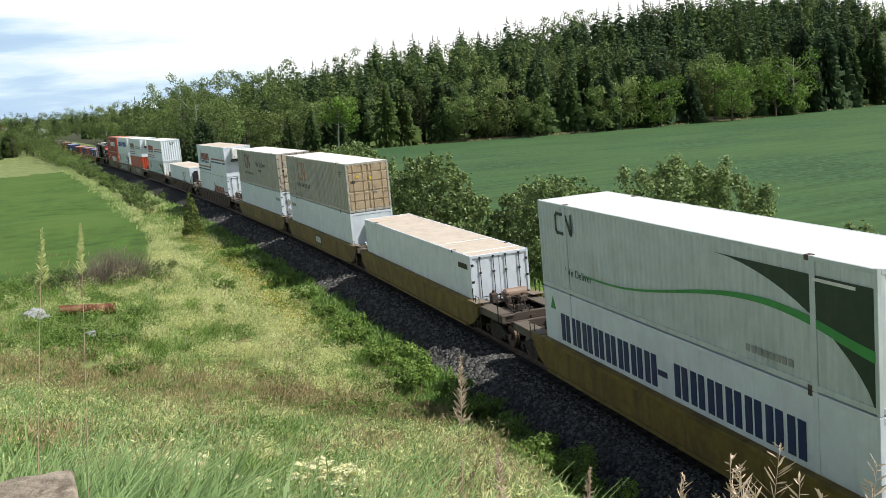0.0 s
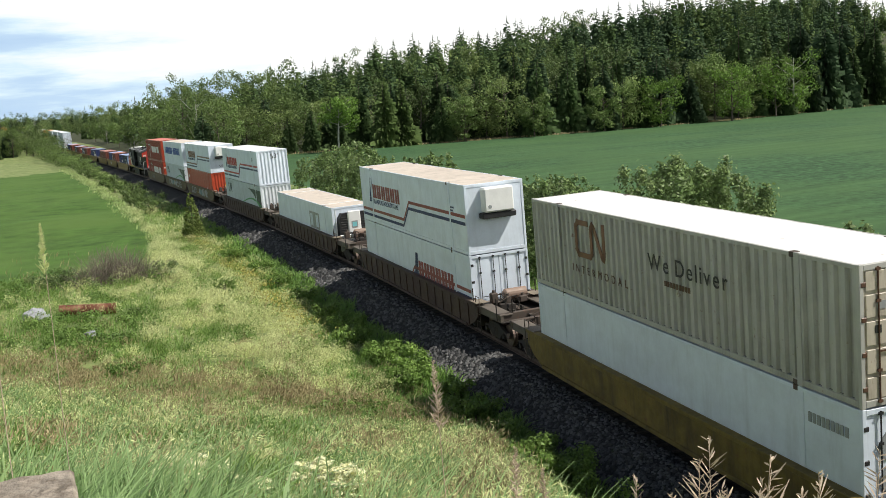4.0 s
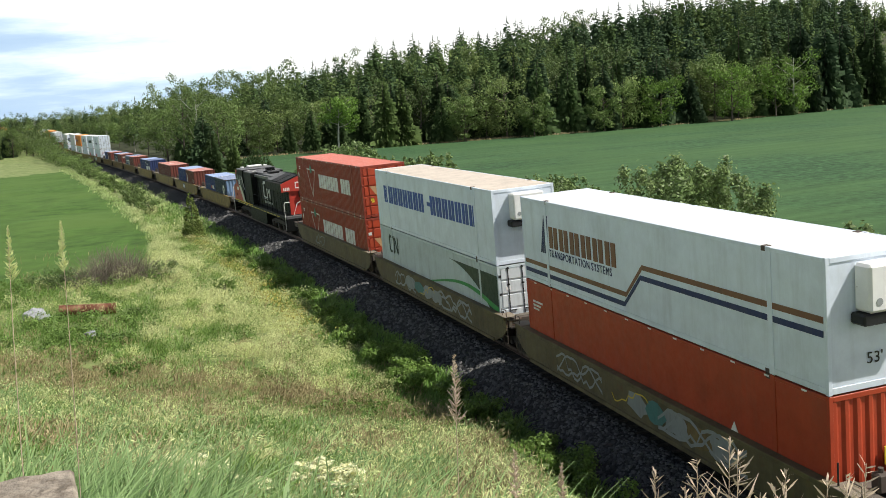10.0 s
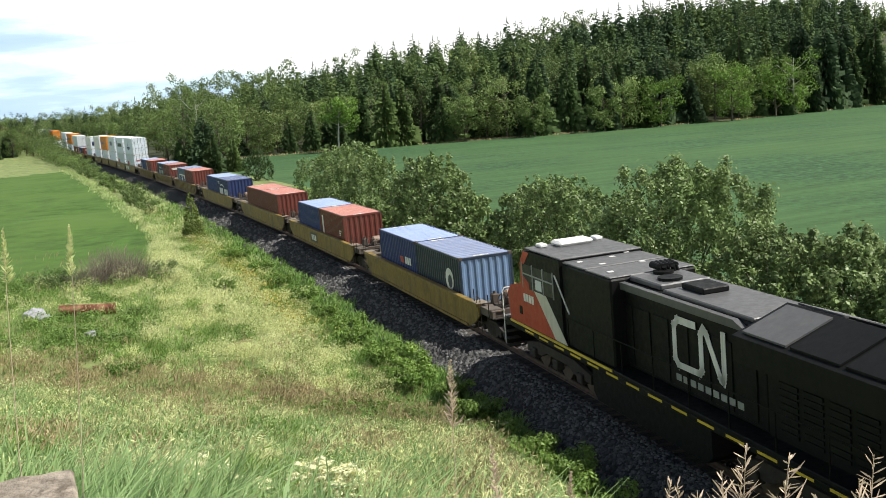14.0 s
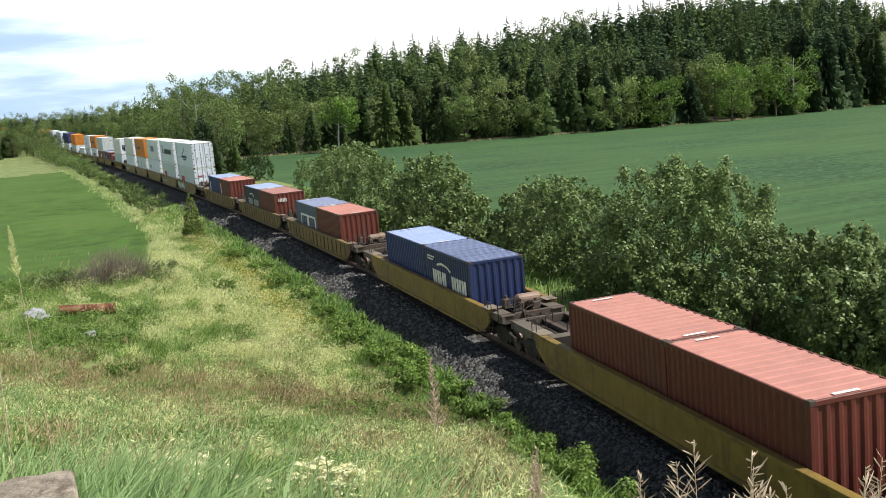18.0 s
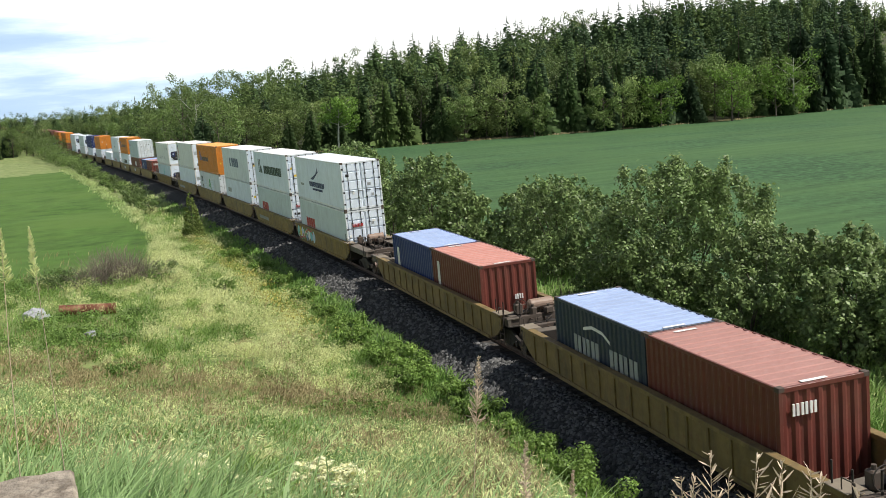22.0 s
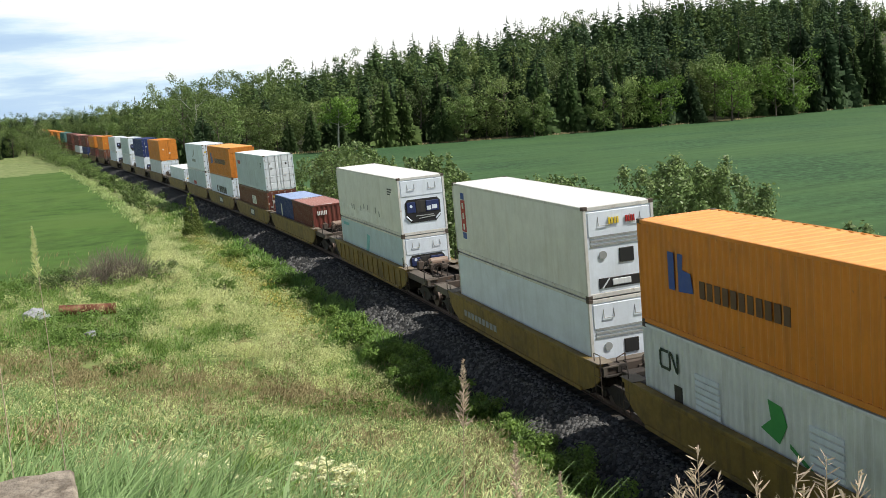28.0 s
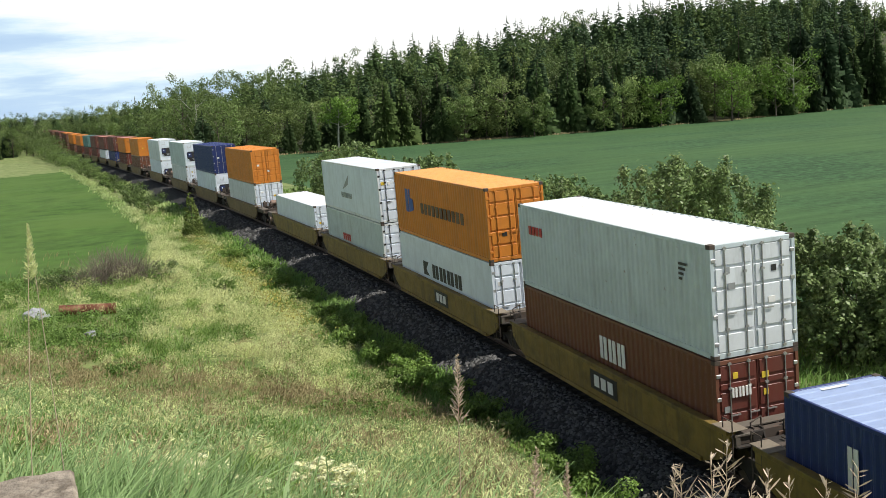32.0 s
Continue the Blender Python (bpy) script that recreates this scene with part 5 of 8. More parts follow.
def pair20(near, a, b, alabel, blabel, aroof=None, broof=None, gap=0.08):
    """Two short boxes end to end: a nearer the head of the train, b behind it."""
    # aroof and broof are sun-brightened copies of the wall paints.
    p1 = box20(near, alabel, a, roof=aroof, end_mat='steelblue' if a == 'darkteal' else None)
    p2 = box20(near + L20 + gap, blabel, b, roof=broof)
    return p1, p2


p1, p2 = pair20(257.4, 'darkteal', 'blue', "dark teal twenty-foot container with a steel-blue ribbed end", "blue twenty-foot container with a pale sunlit roof", 'slateroof', 'blueroof')
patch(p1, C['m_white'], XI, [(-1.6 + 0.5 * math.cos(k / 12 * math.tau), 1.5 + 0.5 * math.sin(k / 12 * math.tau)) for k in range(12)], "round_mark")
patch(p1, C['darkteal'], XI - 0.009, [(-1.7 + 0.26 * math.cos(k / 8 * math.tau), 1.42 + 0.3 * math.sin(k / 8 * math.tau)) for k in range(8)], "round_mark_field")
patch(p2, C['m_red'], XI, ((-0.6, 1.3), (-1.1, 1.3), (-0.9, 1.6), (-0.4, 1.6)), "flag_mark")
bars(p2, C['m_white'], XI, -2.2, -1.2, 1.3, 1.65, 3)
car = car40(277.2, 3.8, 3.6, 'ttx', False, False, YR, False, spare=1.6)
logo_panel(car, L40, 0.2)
p1, p2 = pair20(277.2, 'oxide', 'blue', "red-oxide twenty-foot container with a pink sunlit roof", "blue twenty-foot container with pale sunlit roof", 'oxidepink', 'blueroof')
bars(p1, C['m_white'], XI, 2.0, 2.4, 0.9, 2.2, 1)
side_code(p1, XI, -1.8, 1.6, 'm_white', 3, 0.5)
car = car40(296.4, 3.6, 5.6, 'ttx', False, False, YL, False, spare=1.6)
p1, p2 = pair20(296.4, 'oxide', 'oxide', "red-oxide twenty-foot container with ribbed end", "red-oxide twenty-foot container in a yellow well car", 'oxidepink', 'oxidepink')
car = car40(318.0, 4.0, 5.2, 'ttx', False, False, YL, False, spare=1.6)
p1, p2 = pair20(318.0, 'navy', 'blue', "navy twenty-foot container with white lettering and open ribbed roof", "blue twenty-foot container with pale sunlit roof", 'navyroof', 'blueroof')
bars(p1, C['m_white'], XI, -2.5, 1.9, 0.98, 1.66, 7, gaps=(3,))
band(p1, C['m_white'], XI, [(-0.6, 1.80), (-0.1, 1.98), (0.6, 2.02), (1.2, 1.92)], 0.10, "swoosh")
for k in range(22):
    ob = shared("roof_rib", ("roofrib",), lambda bm: box(bm, -1.14, 1.14, -0.03, 0.03, HS - 0.02, HS + 0.008), C['slateroof'], p1)
    ob.location = (0, -L20 / 2 + 0.2 + k * 0.27, 0)
side_code(p1, XI, 2.5, 2.25, 'm_white', 2, 1.0)
car = car40(339.8, 3.9, 3.4, 'ttx_dirty', False, False, YR, True, spare=1.6)
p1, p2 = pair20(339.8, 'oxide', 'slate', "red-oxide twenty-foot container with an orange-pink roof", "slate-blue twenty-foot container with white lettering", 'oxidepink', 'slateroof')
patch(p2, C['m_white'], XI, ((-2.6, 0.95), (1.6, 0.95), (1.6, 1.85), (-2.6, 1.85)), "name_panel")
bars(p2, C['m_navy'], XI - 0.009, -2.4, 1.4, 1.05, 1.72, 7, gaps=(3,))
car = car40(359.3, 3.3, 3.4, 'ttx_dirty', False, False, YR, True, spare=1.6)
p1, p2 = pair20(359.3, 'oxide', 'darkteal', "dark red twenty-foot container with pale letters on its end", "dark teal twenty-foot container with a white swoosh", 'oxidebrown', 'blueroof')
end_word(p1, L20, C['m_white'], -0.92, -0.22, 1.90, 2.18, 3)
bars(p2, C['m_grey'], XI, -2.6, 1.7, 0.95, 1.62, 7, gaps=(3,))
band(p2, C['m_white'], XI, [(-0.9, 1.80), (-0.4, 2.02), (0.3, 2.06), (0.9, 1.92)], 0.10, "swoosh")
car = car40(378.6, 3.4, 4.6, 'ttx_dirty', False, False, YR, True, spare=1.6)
p1, p2 = pair20(378.6, 'oxide', 'blue', "red-oxide twenty-foot container with a pink sunlit roof", "blue twenty-foot container with a bright blue roof", 'oxidepink', 'blueroof')
bars(p1, C['m_white'], XI, 2.0, 2.35, 0.9, 2.1, 1)
bars(p2, C['m_white'], XI, 2.0, 2.4, 1.1, 2.0, 1)
end_word(p1, L20, C['m_white'], 0.2, 0.6, 1.05, 1.25, 2)

# five articulated 40-foot wells
AR = "dirty yellow articulated double-stack well car"
N5 = (400.2, 415.3, 430.5, 446.0, 461.6)
for i, s in enumerate(N5):
    car = car40(s, 4.6 if i == 0 else 1.45, 3.8 if i == 4 else 1.5, 'ttx', i > 0, i < 4, AR, False)
    if i == 0:
        for m_, w_, sd in (('aqua', 0.26, 7), ('m_yellow', 0.16, 8), ('m_white', 0.09, 9), ('m_green', 0.14, 10), ('m_red', 0.12, 12)):
            scribble(car, C[m_], -1.446 - sd * 0.001, L40 / 2 - 4.4, L40 / 2 + 0.2, 0.45, 1.40, sd, 1, w_)
    if i == 0:
        blobs(car, ('paleblue', 'aqua', 'm_white', 'steelblue', 'm_green', 'paleblue', 'm_yellow', 'aqua'), -1.44, L40 / 2 - 4.6, L40 / 2 + 0.4, 0.45, 1.40, 15)
    if i in (1, 4):
        bars(car, C['m_grey'], -1.432, 1.5, 5.2, 0.7, 0.95, 9)
DOOR = dict(end='doors', end_mat='white', bar_mat='black', frame_mat='grey')
p = box40(400.2, False, "pale grey-green container with red lettering and white doors", 'palegreen', 'flat', **DOOR)
bars(p, C['m_red'], XI, 2.0, 4.4, 1.1, 1.72, 4)
end_word(p, L40, C['m_red'], -0.85, -0.15, 1.92, 2.1, 4)
p = box40(400.2, True, "white container with a grey-blue winged mark, white barred doors", 'white', 'flat', **DOOR)
bars(p, C['m_navy'], XI, -1.6, 2.4, 1.05, 1.38, 12)
patch(p, C['m_navy'], XI, ((1.9, 1.55), (-0.6, 2.2), (-0.1, 2.0), (0.4, 1.8), (1.2, 1.5)), "winged_mark")
bars(p, C['m_navy'], XI, -1.1, 1.6, 0.82, 0.96, 14)
patch(p, C['m_navy'], XI - 0.004, ((0.9, 1.6), (-0.3, 2.4), (0.0, 2.0)), "winged_mark")
bars(p, C['m_grey'], XI, 4.0, 5.0, 1.0, 1.15, 4)
p = box40(415.3, False, "pale grey-green container with red lettering", 'palegreen', 'flat', **DOOR)
bars(p, C['m_red'], XI, 2.2, 4.5, 1.1, 1.72, 4)
end_word(p, L40, C['m_red'], -0.85, -0.15, 1.92, 2.1, 4)
p = box40(415.3, True, "white container with a dark mark and dark lettering", 'white', 'flat', roof='roofwhite', **DOOR)
bars(p, C['m_dkgreen'], XI, -3.9, 2.5, 1.18, 1.82, 11)
patch(p, C['m_dkgreen'], XI, ((4.4, 1.2), (4.2, 1.2), (4.2, 2.3), (4.4, 2.3)), "upright_mark")
patch(p, C['m_dkgreen'], XI, ((3.9, 1.2), (3.2, 1.2), (3.3, 1.7), (3.7, 1.8), (3.7, 2.3), (3.9, 2.3)), "hook_mark")
p = box40(430.5, False, "white container with a grey patch", 'white', 'flat', **DOOR)
patch(p, C['m_grey'], XI, ((4.9, 1.6), (3.2, 1.6), (3.2, 2.0), (4.9, 2.0)), "logo_panel")
p = box40(430.5, True, "light grey container with grey lettering and white doors", 'grey', 'flat', roof='roofwhite', **DOOR)
bars(p, C['slate'], XI, -1.6, 1.6, 1.2, 2.0, 4)
patch(p, C['slate'], XI, ((2.6, 1.2), (1.8, 1.2), (2.2, 1.6), (1.8, 2.0), (2.6, 2.0)), "crossed_mark")
p = box40(446.0, False, "pale container with a green plant mark and louvred vents", 'grey', end='doors', end_mat='grey', bar_mat='m_grey')
worm(p, XI, 4.7, 1.85, 0.48, C['m_dkgreen'])
for yy in (2.3, -2.3):
    for k in range(7):
        patch(p, C['white'], XI, ((yy, 0.95 + k * 0.17), (yy + 1.1, 0.95 + k * 0.17), (yy + 1.1, 1.07 + k * 0.17), (yy, 1.07 + k * 0.17)), "vent_louvre", 0.03)
patch(p, C['m_green'], XI, ((0.6, 1.5), (-0.1, 1.3), (-0.4, 1.8), (-0.2, 2.2), (0.3, 2.25), (0.2, 1.8)), "plant_mark")
band(p, C['m_green'], XI - 0.01, [(-5.95, 0.95), (-5.0, 0.72), (-4.0, 0.62), (-3.0, 0.66), (-2.0, 0.80), (-1.2, 1.05), (-0.5, 1.38)], 0.10, "green_ribbon")
patch(p, C['m_black'], XI, ((4.5, 1.05), (4.1, 1.05), (4.1, 1.5), (4.5, 1.5)), "inspection_hatch")
p = box40(446.0, True, "orange container with blue mark and dark lettering", 'orange', roof='orangeroof', end='doors', bar_mat='orange')
bars(p, C['m_umber'], XI, -0.7, 3.05, 1.2, 1.64, 11)
patch(p, C['m_blue'], XI, ((4.5, 1.2), (4.2, 1.2), (4.2, 2.2), (4.5, 2.2)), "upright_mark")
patch(p, C['m_blue'], XI, ((4.0, 1.2), (3.3, 1.25), (3.4, 1.75), (3.8, 1.8), (3.75, 2.2), (4.0, 2.2)), "hook_mark")
p = box40(461.6, False, "white refrigerated container with machinery on its end", 'white', 'flat', end='reefer2', end_mat='white', frame_mat='whiteworn')
p = box40(461.6, True, "off-white refrigerated container with louvred white end", 'whiteworn2', 'flat', roof='roofwhite', end='reefer2', end_mat='white', frame_mat='whiteworn')
patch(p, C['m_red'], XI, ((5.2, 0.95), (4.7, 0.95), (4.7, 2.25), (5.2, 2.25)), "name_strip")
for z_ in (1.0, 1.43, 1.86):
    patch(p, C['m_white'], XI - 0.008, ((5.02, z_ + 0.04), (4.86, z_ + 0.04), (4.86, z_ + 0.28), (5.02, z_ + 0.28)), "letter_bar")
for z_ in (0.66, 2.28):
    patch(p, C['m_blue'], XI, ((5.15, z_), (4.75, z_), (4.75, z_ + 0.26), (5.15, z_ + 0.26)), "blue_square")
end_word(p, L40, C['m_red'], 0.2, 0.55, 2.3, 2.5, 2)
end_word(p, L40, C['m_yellow'], -0.4, 0.0, 2.3, 2.5, 2)
car = car40(481.8, 4.2, 3.6, 'ttx', False, False, YR, True)
p = box40(481.8, False, "pale blue refrigerated container with an aqua slash", 'paleblue', 'flat', H=HS, end='reefer', end_mat='white', frame_mat='whiteworn')
patch(p, C['aqua'], XI, ((0.95, 0.95), (0.45, 0.95), (-0.15, 2.0), (0.45, 2.05)), "aqua_slash")
bars(p, C['aqua'], XI, 4.2, 5.5, 2.15, 2.32, 7)
p = box40(481.8, True, "stained white refrigerated container with dark machinery on its end", 'whiteworn2', 'flat', under=HS, roof='roofwhite', end='reefer', end_mat='white', frame_mat='whiteworn')
g_ = np.random.default_rng(44)
patch(p, C['stain'], XI + 0.004, ((5.7, 0.22), (-3.4, 0.22), (-3.4, 0.62), (1.0, 0.78), (5.7, 0.86)), "stain", 0.006)
for k in range(7):
    y_, z_ = 3.4 - k * 0.95 + g_.uniform(-0.3, 0.3), g_.uniform(0.6, 0.85)
    patch(p, C['m_grey'], XI, ((y_, z_), (y_ - 0.14, z_), (y_ - 0.14, z_ + g_.uniform(0.12, 0.35)), (y_, z_ + 0.3)), "scuff", 0.012)
side_code(p, XI, -4.2, 2.3, 'm_black', 3, 0.8)

# second articulated set
N6 = (501.4, 516.4, 531.8, 547.1, 562.7)
for i, s in enumerate(N6):
    car = car40(s, 3.6 if i == 0 else 1.45, 3.9 if i == 4 else 1.5, 'ttx', i > 0, i < 4, AR, False)
    if i in (1, 2):
        logo_panel(car, L40, -1.2)
p1, p2 = pair20(501.4, 'oxide', 'blue', "dark red twenty-foot container with pale letters on its end", "blue twenty-foot container with a bright roof", 'oxidebrown', 'blueroof')
end_word(p1, L20, C['m_white'], -0.92, -0.22, 1.90, 2.18, 3)
bars(p2, C['m_white'], XI, 0.6, 1.0, 0.8, 2.0, 1)
p = box40(516.4, False, "brown container with a white mark and brown barred doors", 'brown', H=HS, end='doors', end_mat='oxide', bar_mat='bar')
bars(p, C['m_white'], XI, -1.4, 0.3, 1.25, 1.95, 3)
end_word(p, L40, C['m_white'], -0.8, -0.2, 1.6, 1.85, 3)
p = box40(516.4, True, "pale green-grey container with red letters and grey barred doors", 'palegreen', under=HS, roof='roofwhite', end='doors', end_mat='grey', bar_mat='bar', frame_mat='palegreen')
bars(p, C['m_red'], XI, 4.1, 5.3, 1.9, 2.2, 4)
side_code(p, XI, -4.6, 2.3, 'm_black', 4, 0.4)
p = box40(531.8, False, "white container with dark lettering and an upright name on its end", 'white', 'flat', end='doors', end_mat='white', bar_mat='m_grey')
bars(p, C['m_black'], XI, -2.6, 1.4, 1.22, 1.85, 4)
patch(p, C['m_black'], XI, ((2.6, 1.22), (1.8, 1.22), (2.2, 1.5), (1.8, 1.85), (2.6, 1.85)), "crossed_mark")
p = box40(531.8, True, "orange container with blue mark and dark lettering, orange doors", 'orange', roof='orangeroof', end='doors', bar_mat='orange')
bars(p, C['m_umber'], XI, -3.5, 2.3, 1.2, 1.68, 11)
patch(p, C['m_blue'], XI, ((4.5, 1.1), (4.1, 1.1), (4.1, 2.2), (4.5, 2.2)), "upright_mark")
patch(p, C['m_blue'], XI, ((4.0, 1.1), (3.3, 1.25), (3.4, 1.75), (3.8, 1.8), (3.75, 2.2), (4.0, 2.2)), "hook_mark")
p = box40(547.1, False, "pale grey-green container with red lettering", 'palegreen', **DOOR)
bars(p, C['m_red'], XI, 0.6, 2.4, 1.2, 1.6, 4)
p = box40(547.1, True, "white container with a winged mark and white barred doors", 'white', 'flat', **DOOR)
bars(p, C['m_grey'], XI, -0.6, 1.8, 0.9, 1.2, 8)
patch(p, C['m_grey'], XI, ((1.4, 1.35), (-0.2, 2.3), (0.1, 1.7)), "winged_mark")
p = box40(562.7, False, "white container alone in its well", 'white', 'flat', H=HS, roof='roofwhite', end='doors', end_mat='white', bar_mat='m_grey')

# the tail, seen from afar
TAIL = [(583.2, 'orange', 'grey', 'orange'), (602.8, 'blue', 'white', 'blue'), (622.4, 'palegreen', 'grey', 'white'), (645.0, 'grey', 'white', 'white'),
        (670.0, 'orange', 'brown', 'orange'), (690.0, 'orange', 'oxide', 'oxidepink'), (710.0, 'oxide', 'blue', 'oxide'), (729.0, 'oxide', 'grey', 'oxidepink'),
        (748.0, 'oxide', 'oxide', 'oxide'), (767.0, 'teal', 'oxide', 'teal'), (786.0, 'orange', 'oxide', 'orange'), (805.0, 'orange', 'brown', 'orange'),
        (824.0, 'brown', 'oxide', 'orange'), (843.0, 'oxide', 'brown', 'oxide'), (862.0, 'brown', 'oxide', 'brown'), (881.0, 'oxide', 'brown', 'oxide')]
PLAIN = {'orange': "orange", 'blue': "blue", 'palegreen': "pale green-grey", 'grey': "light grey", 'oxide': "red-oxide", 'teal': "teal", 'brown': "brown", 'white': "white"}
for i, (s, up, lo, rf) in enumerate(TAIL):
    d = i < 5
    car40(s, 3.7, 3.7, 'ttx_dirty', False, False, "dirty yellow well car under two stacked containers", False, d)
    box40(s, False, PLAIN[lo] + " container on a well car under another", lo, end='reefer' if lo == 'white' else 'doors', end_mat='white' if lo in ('white', 'grey') else None, far=not d)
    box40(s, True, PLAIN[up] + " container stacked on top of another", up, roof=rf, end='reefer' if up in ('palegreen', 'grey') else 'doors', end_mat='white' if up in ('palegreen', 'grey') else None, bar_mat=up if up in ('orange',) else 'bar', far=not d)


# ---- the locomotive ----
LOCO0, LOCO1 = 230.3, 252.6       # rear and front coupler along the train


def build_loco():
    p = thing("locomotive", "black and red diesel-electric locomotive with off-white stripes, running in mid-train", "locomotive")
    L = LOCO1 - LOCO0
    K, R = C['locoblack'], C['locored']
    # local y = 0 at its middle; its rear end (short radiator end) looks at the camera
    y0, y1 = -L / 2 + 0.35, L / 2 - 0.35

    def deck(bm):
        box(bm, -1.52, 1.52, y0 + 0.5, y1 - 0.5, 1.42, 1.60, 0.02)
    part("walkway_deck", (lambda b: (deck(b), b)[1])(bmesh.new()), K, p)
    for sx in (-1, 1):
        lift(p, lambda bm, sx=sx: box(bm, *sorted((sx * 1.50, sx * 1.555)), y0 + 0.5, y1 - 0.5, 1.34, 1.50, 0.01), K, "side_sill")
        for k in range(14):
            yy = y0 + 2.2 + k * 1.25
            lift(p, lambda bm, sx=sx, yy=yy: box(bm, *sorted((sx * 1.553, sx * 1.562)), yy, yy + 0.75, 1.40, 1.47), C['m_yellow'], "reflector_strip")
    hood = part("engine_hood", (lambda b: (box(b, -0.95, 0.95, y0 + 5.8, y1 - 6.2, 1.60, 4.15, 0.06), b)[1])(bmesh.new()), K, p)
    for i in range(9):
        for sx in (-1, 1):
            lift(hood, lambda bm, i=i, sx=sx: box(bm, *sorted((sx * 0.95, sx * 0.985)), y0 + 6.2 + i * 1.0, y0 + 7.05 + i * 1.0, 1.75, 3.5, 0.012), K, "hood_door")
    # radiator section with wings
    def rad(bm):
        solid(bm, ((y0 + 0.95, 1.60), (y0 + 5.8, 1.60), (y0 + 5.8, 3.3), (y0 + 0.95, 3.3)), -0.95, 0.95)
    lift(p, rad, K, "radiator_hood")
    lift(p, lambda bm: box(bm, -0.93, 0.93, y0 + 0.88, y0 + 0.955, 1.60, 3.4, 0.01), R, "rear_hood_face")

    def wings(bm):
        ya, yb = y0 + 0.75, y0 + 6.3
        prof = ((-1.53, 3.36), (-1.53, 3.98), (0, 4.52), (1.53, 3.98), (1.53, 3.36))
        a = [bm.verts.new((x, ya, z)) for x, z in prof]
        b = [bm.verts.new((x, yb, z)) for x, z in prof]
        bm.faces.new(a[::-1]), bm.faces.new(b)
        for i in range(len(a)):
            bm.faces.new((a[i], a[(i + 1) % len(a)], b[(i + 1) % len(a)], b[i]))
        bmesh.ops.recalc_face_normals(bm, faces=bm.faces[:])
    lift(p, wings, K, "radiator_housing")

    def wing_face(bm):
        prof = ((-1.53, 3.36), (-1.53, 3.98), (0, 4.52), (1.53, 3.98), (1.53, 3.36))
        a = [bm.verts.new((x, y0 + 0.735, z)) for x, z in prof]
        b = [bm.verts.new((x, y0 + 0.752, z)) for x, z in prof]
        bm.faces.new(a[::-1])
        for i in range(len(a)):
            bm.faces.new((a[i], a[(i + 1) % len(a)], b[(i + 1) % len(a)], b[i]))
        bmesh.ops.recalc_face_normals(bm, faces=bm.faces[:])
    lift(p, wing_face, R, "wing_end_panel")
    for a, b, n in ((-1.35, -0.85, 4), (0.85, 1.35, 4)):
        bm = bmesh.new()
        for i in range(n):
            box(bm, a + (b - a) * i / n, a + (b - a) * (i + 0.6) / n, y0 + 0.72, y0 + 0.738, 3.45, 3.68)
        part("number_bars", bm, C['m_white'], p)["kind"] = "stuff"
    bm = bmesh.new()
    for (a, b, c, d) in ((-0.45, -0.05, 4.0, 4.08), (-0.45, -0.38, 3.6, 4.08), (-0.45, -0.05, 3.6, 3.68), (0.05, 0.12, 3.6, 4.08), (0.38, 0.45, 3.6, 4.08)):
        box(bm, a, b, y0 + 0.72, y0 + 0.738, c - 0.04, d - 0.04)
    part("rail_company_mark", bm, C['m_white'], p)
    # roof pieces
    for k in range(3):
        for sx in (-1, 1):
            def scr(bm, k=k, sx=sx):
                ya, yb = y0 + 1.0 + k * 1.75, y0 + 2.6 + k * 1.75
                pts = [(sx * 0.15, 4.478), (sx * 1.38, 4.045)]
                v = [bm.verts.new((x, y, z + dz)) for dz in (0.0, 0.05) for (x, z) in pts for y in (ya, yb)]
                for f in ((0, 1, 3, 2), (4, 6, 7, 5), (0, 4, 5, 1), (2, 3, 7, 6), (0, 2, 6, 4), (1, 5, 7, 3)):
                    bm.faces.new([v[i] for i in f])
                bmesh.ops.recalc_face_normals(bm, faces=bm.faces[:])
            lift(p, scr, C['locoblack'] if k != 2 else C['locoroof'], "radiator_screen")
    lift(p, lambda bm: (box(bm, -0.9, 0.9, y0 + 6.35, y0 + 10.5, 4.15, 4.26, 0.03)), C['locoroof'], "roof_panel")
    lift(p, lambda bm: box(bm, -0.45, 0.35, y0 + 9.2, y0 + 10.3, 4.26, 4.42, 0.03), C['locoblack'], "exhaust_cover")
    lift(p, lambda bm: box(bm, -0.8, 0.8, y0 + 10.8, y0 + 12.6, 4.15, 4.32, 0.04), C['locoroof'], "dynamic_brake_hatch")
    lift(p, lambda bm: (rod(bm, (-0.2, y0 + 11.3, 4.32), (-0.2, y0 + 11.3, 4.40), 0.35, 16), rod(bm, (0.1, y0 + 12.2, 4.32), (0.1, y0 + 12.2, 4.40), 0.3, 16)), K, "roof_fan")
    lift(p, lambda bm: box(bm, -1.42, 1.42, y1 - 9.0, y1 - 5.6, 1.60, 4.26, 0.05), K, "blower_cabinet")
    lift(p, lambda bm: (box(bm, -1.40, 1.40, y1 - 7.2, y1 - 5.65, 4.27, 4.33, 0.02), box(bm, -1.40, 1.40, y1 - 8.95, y1 - 7.3, 4.27, 4.32, 0.02)), C['locoroof'], "cabinet_roof")
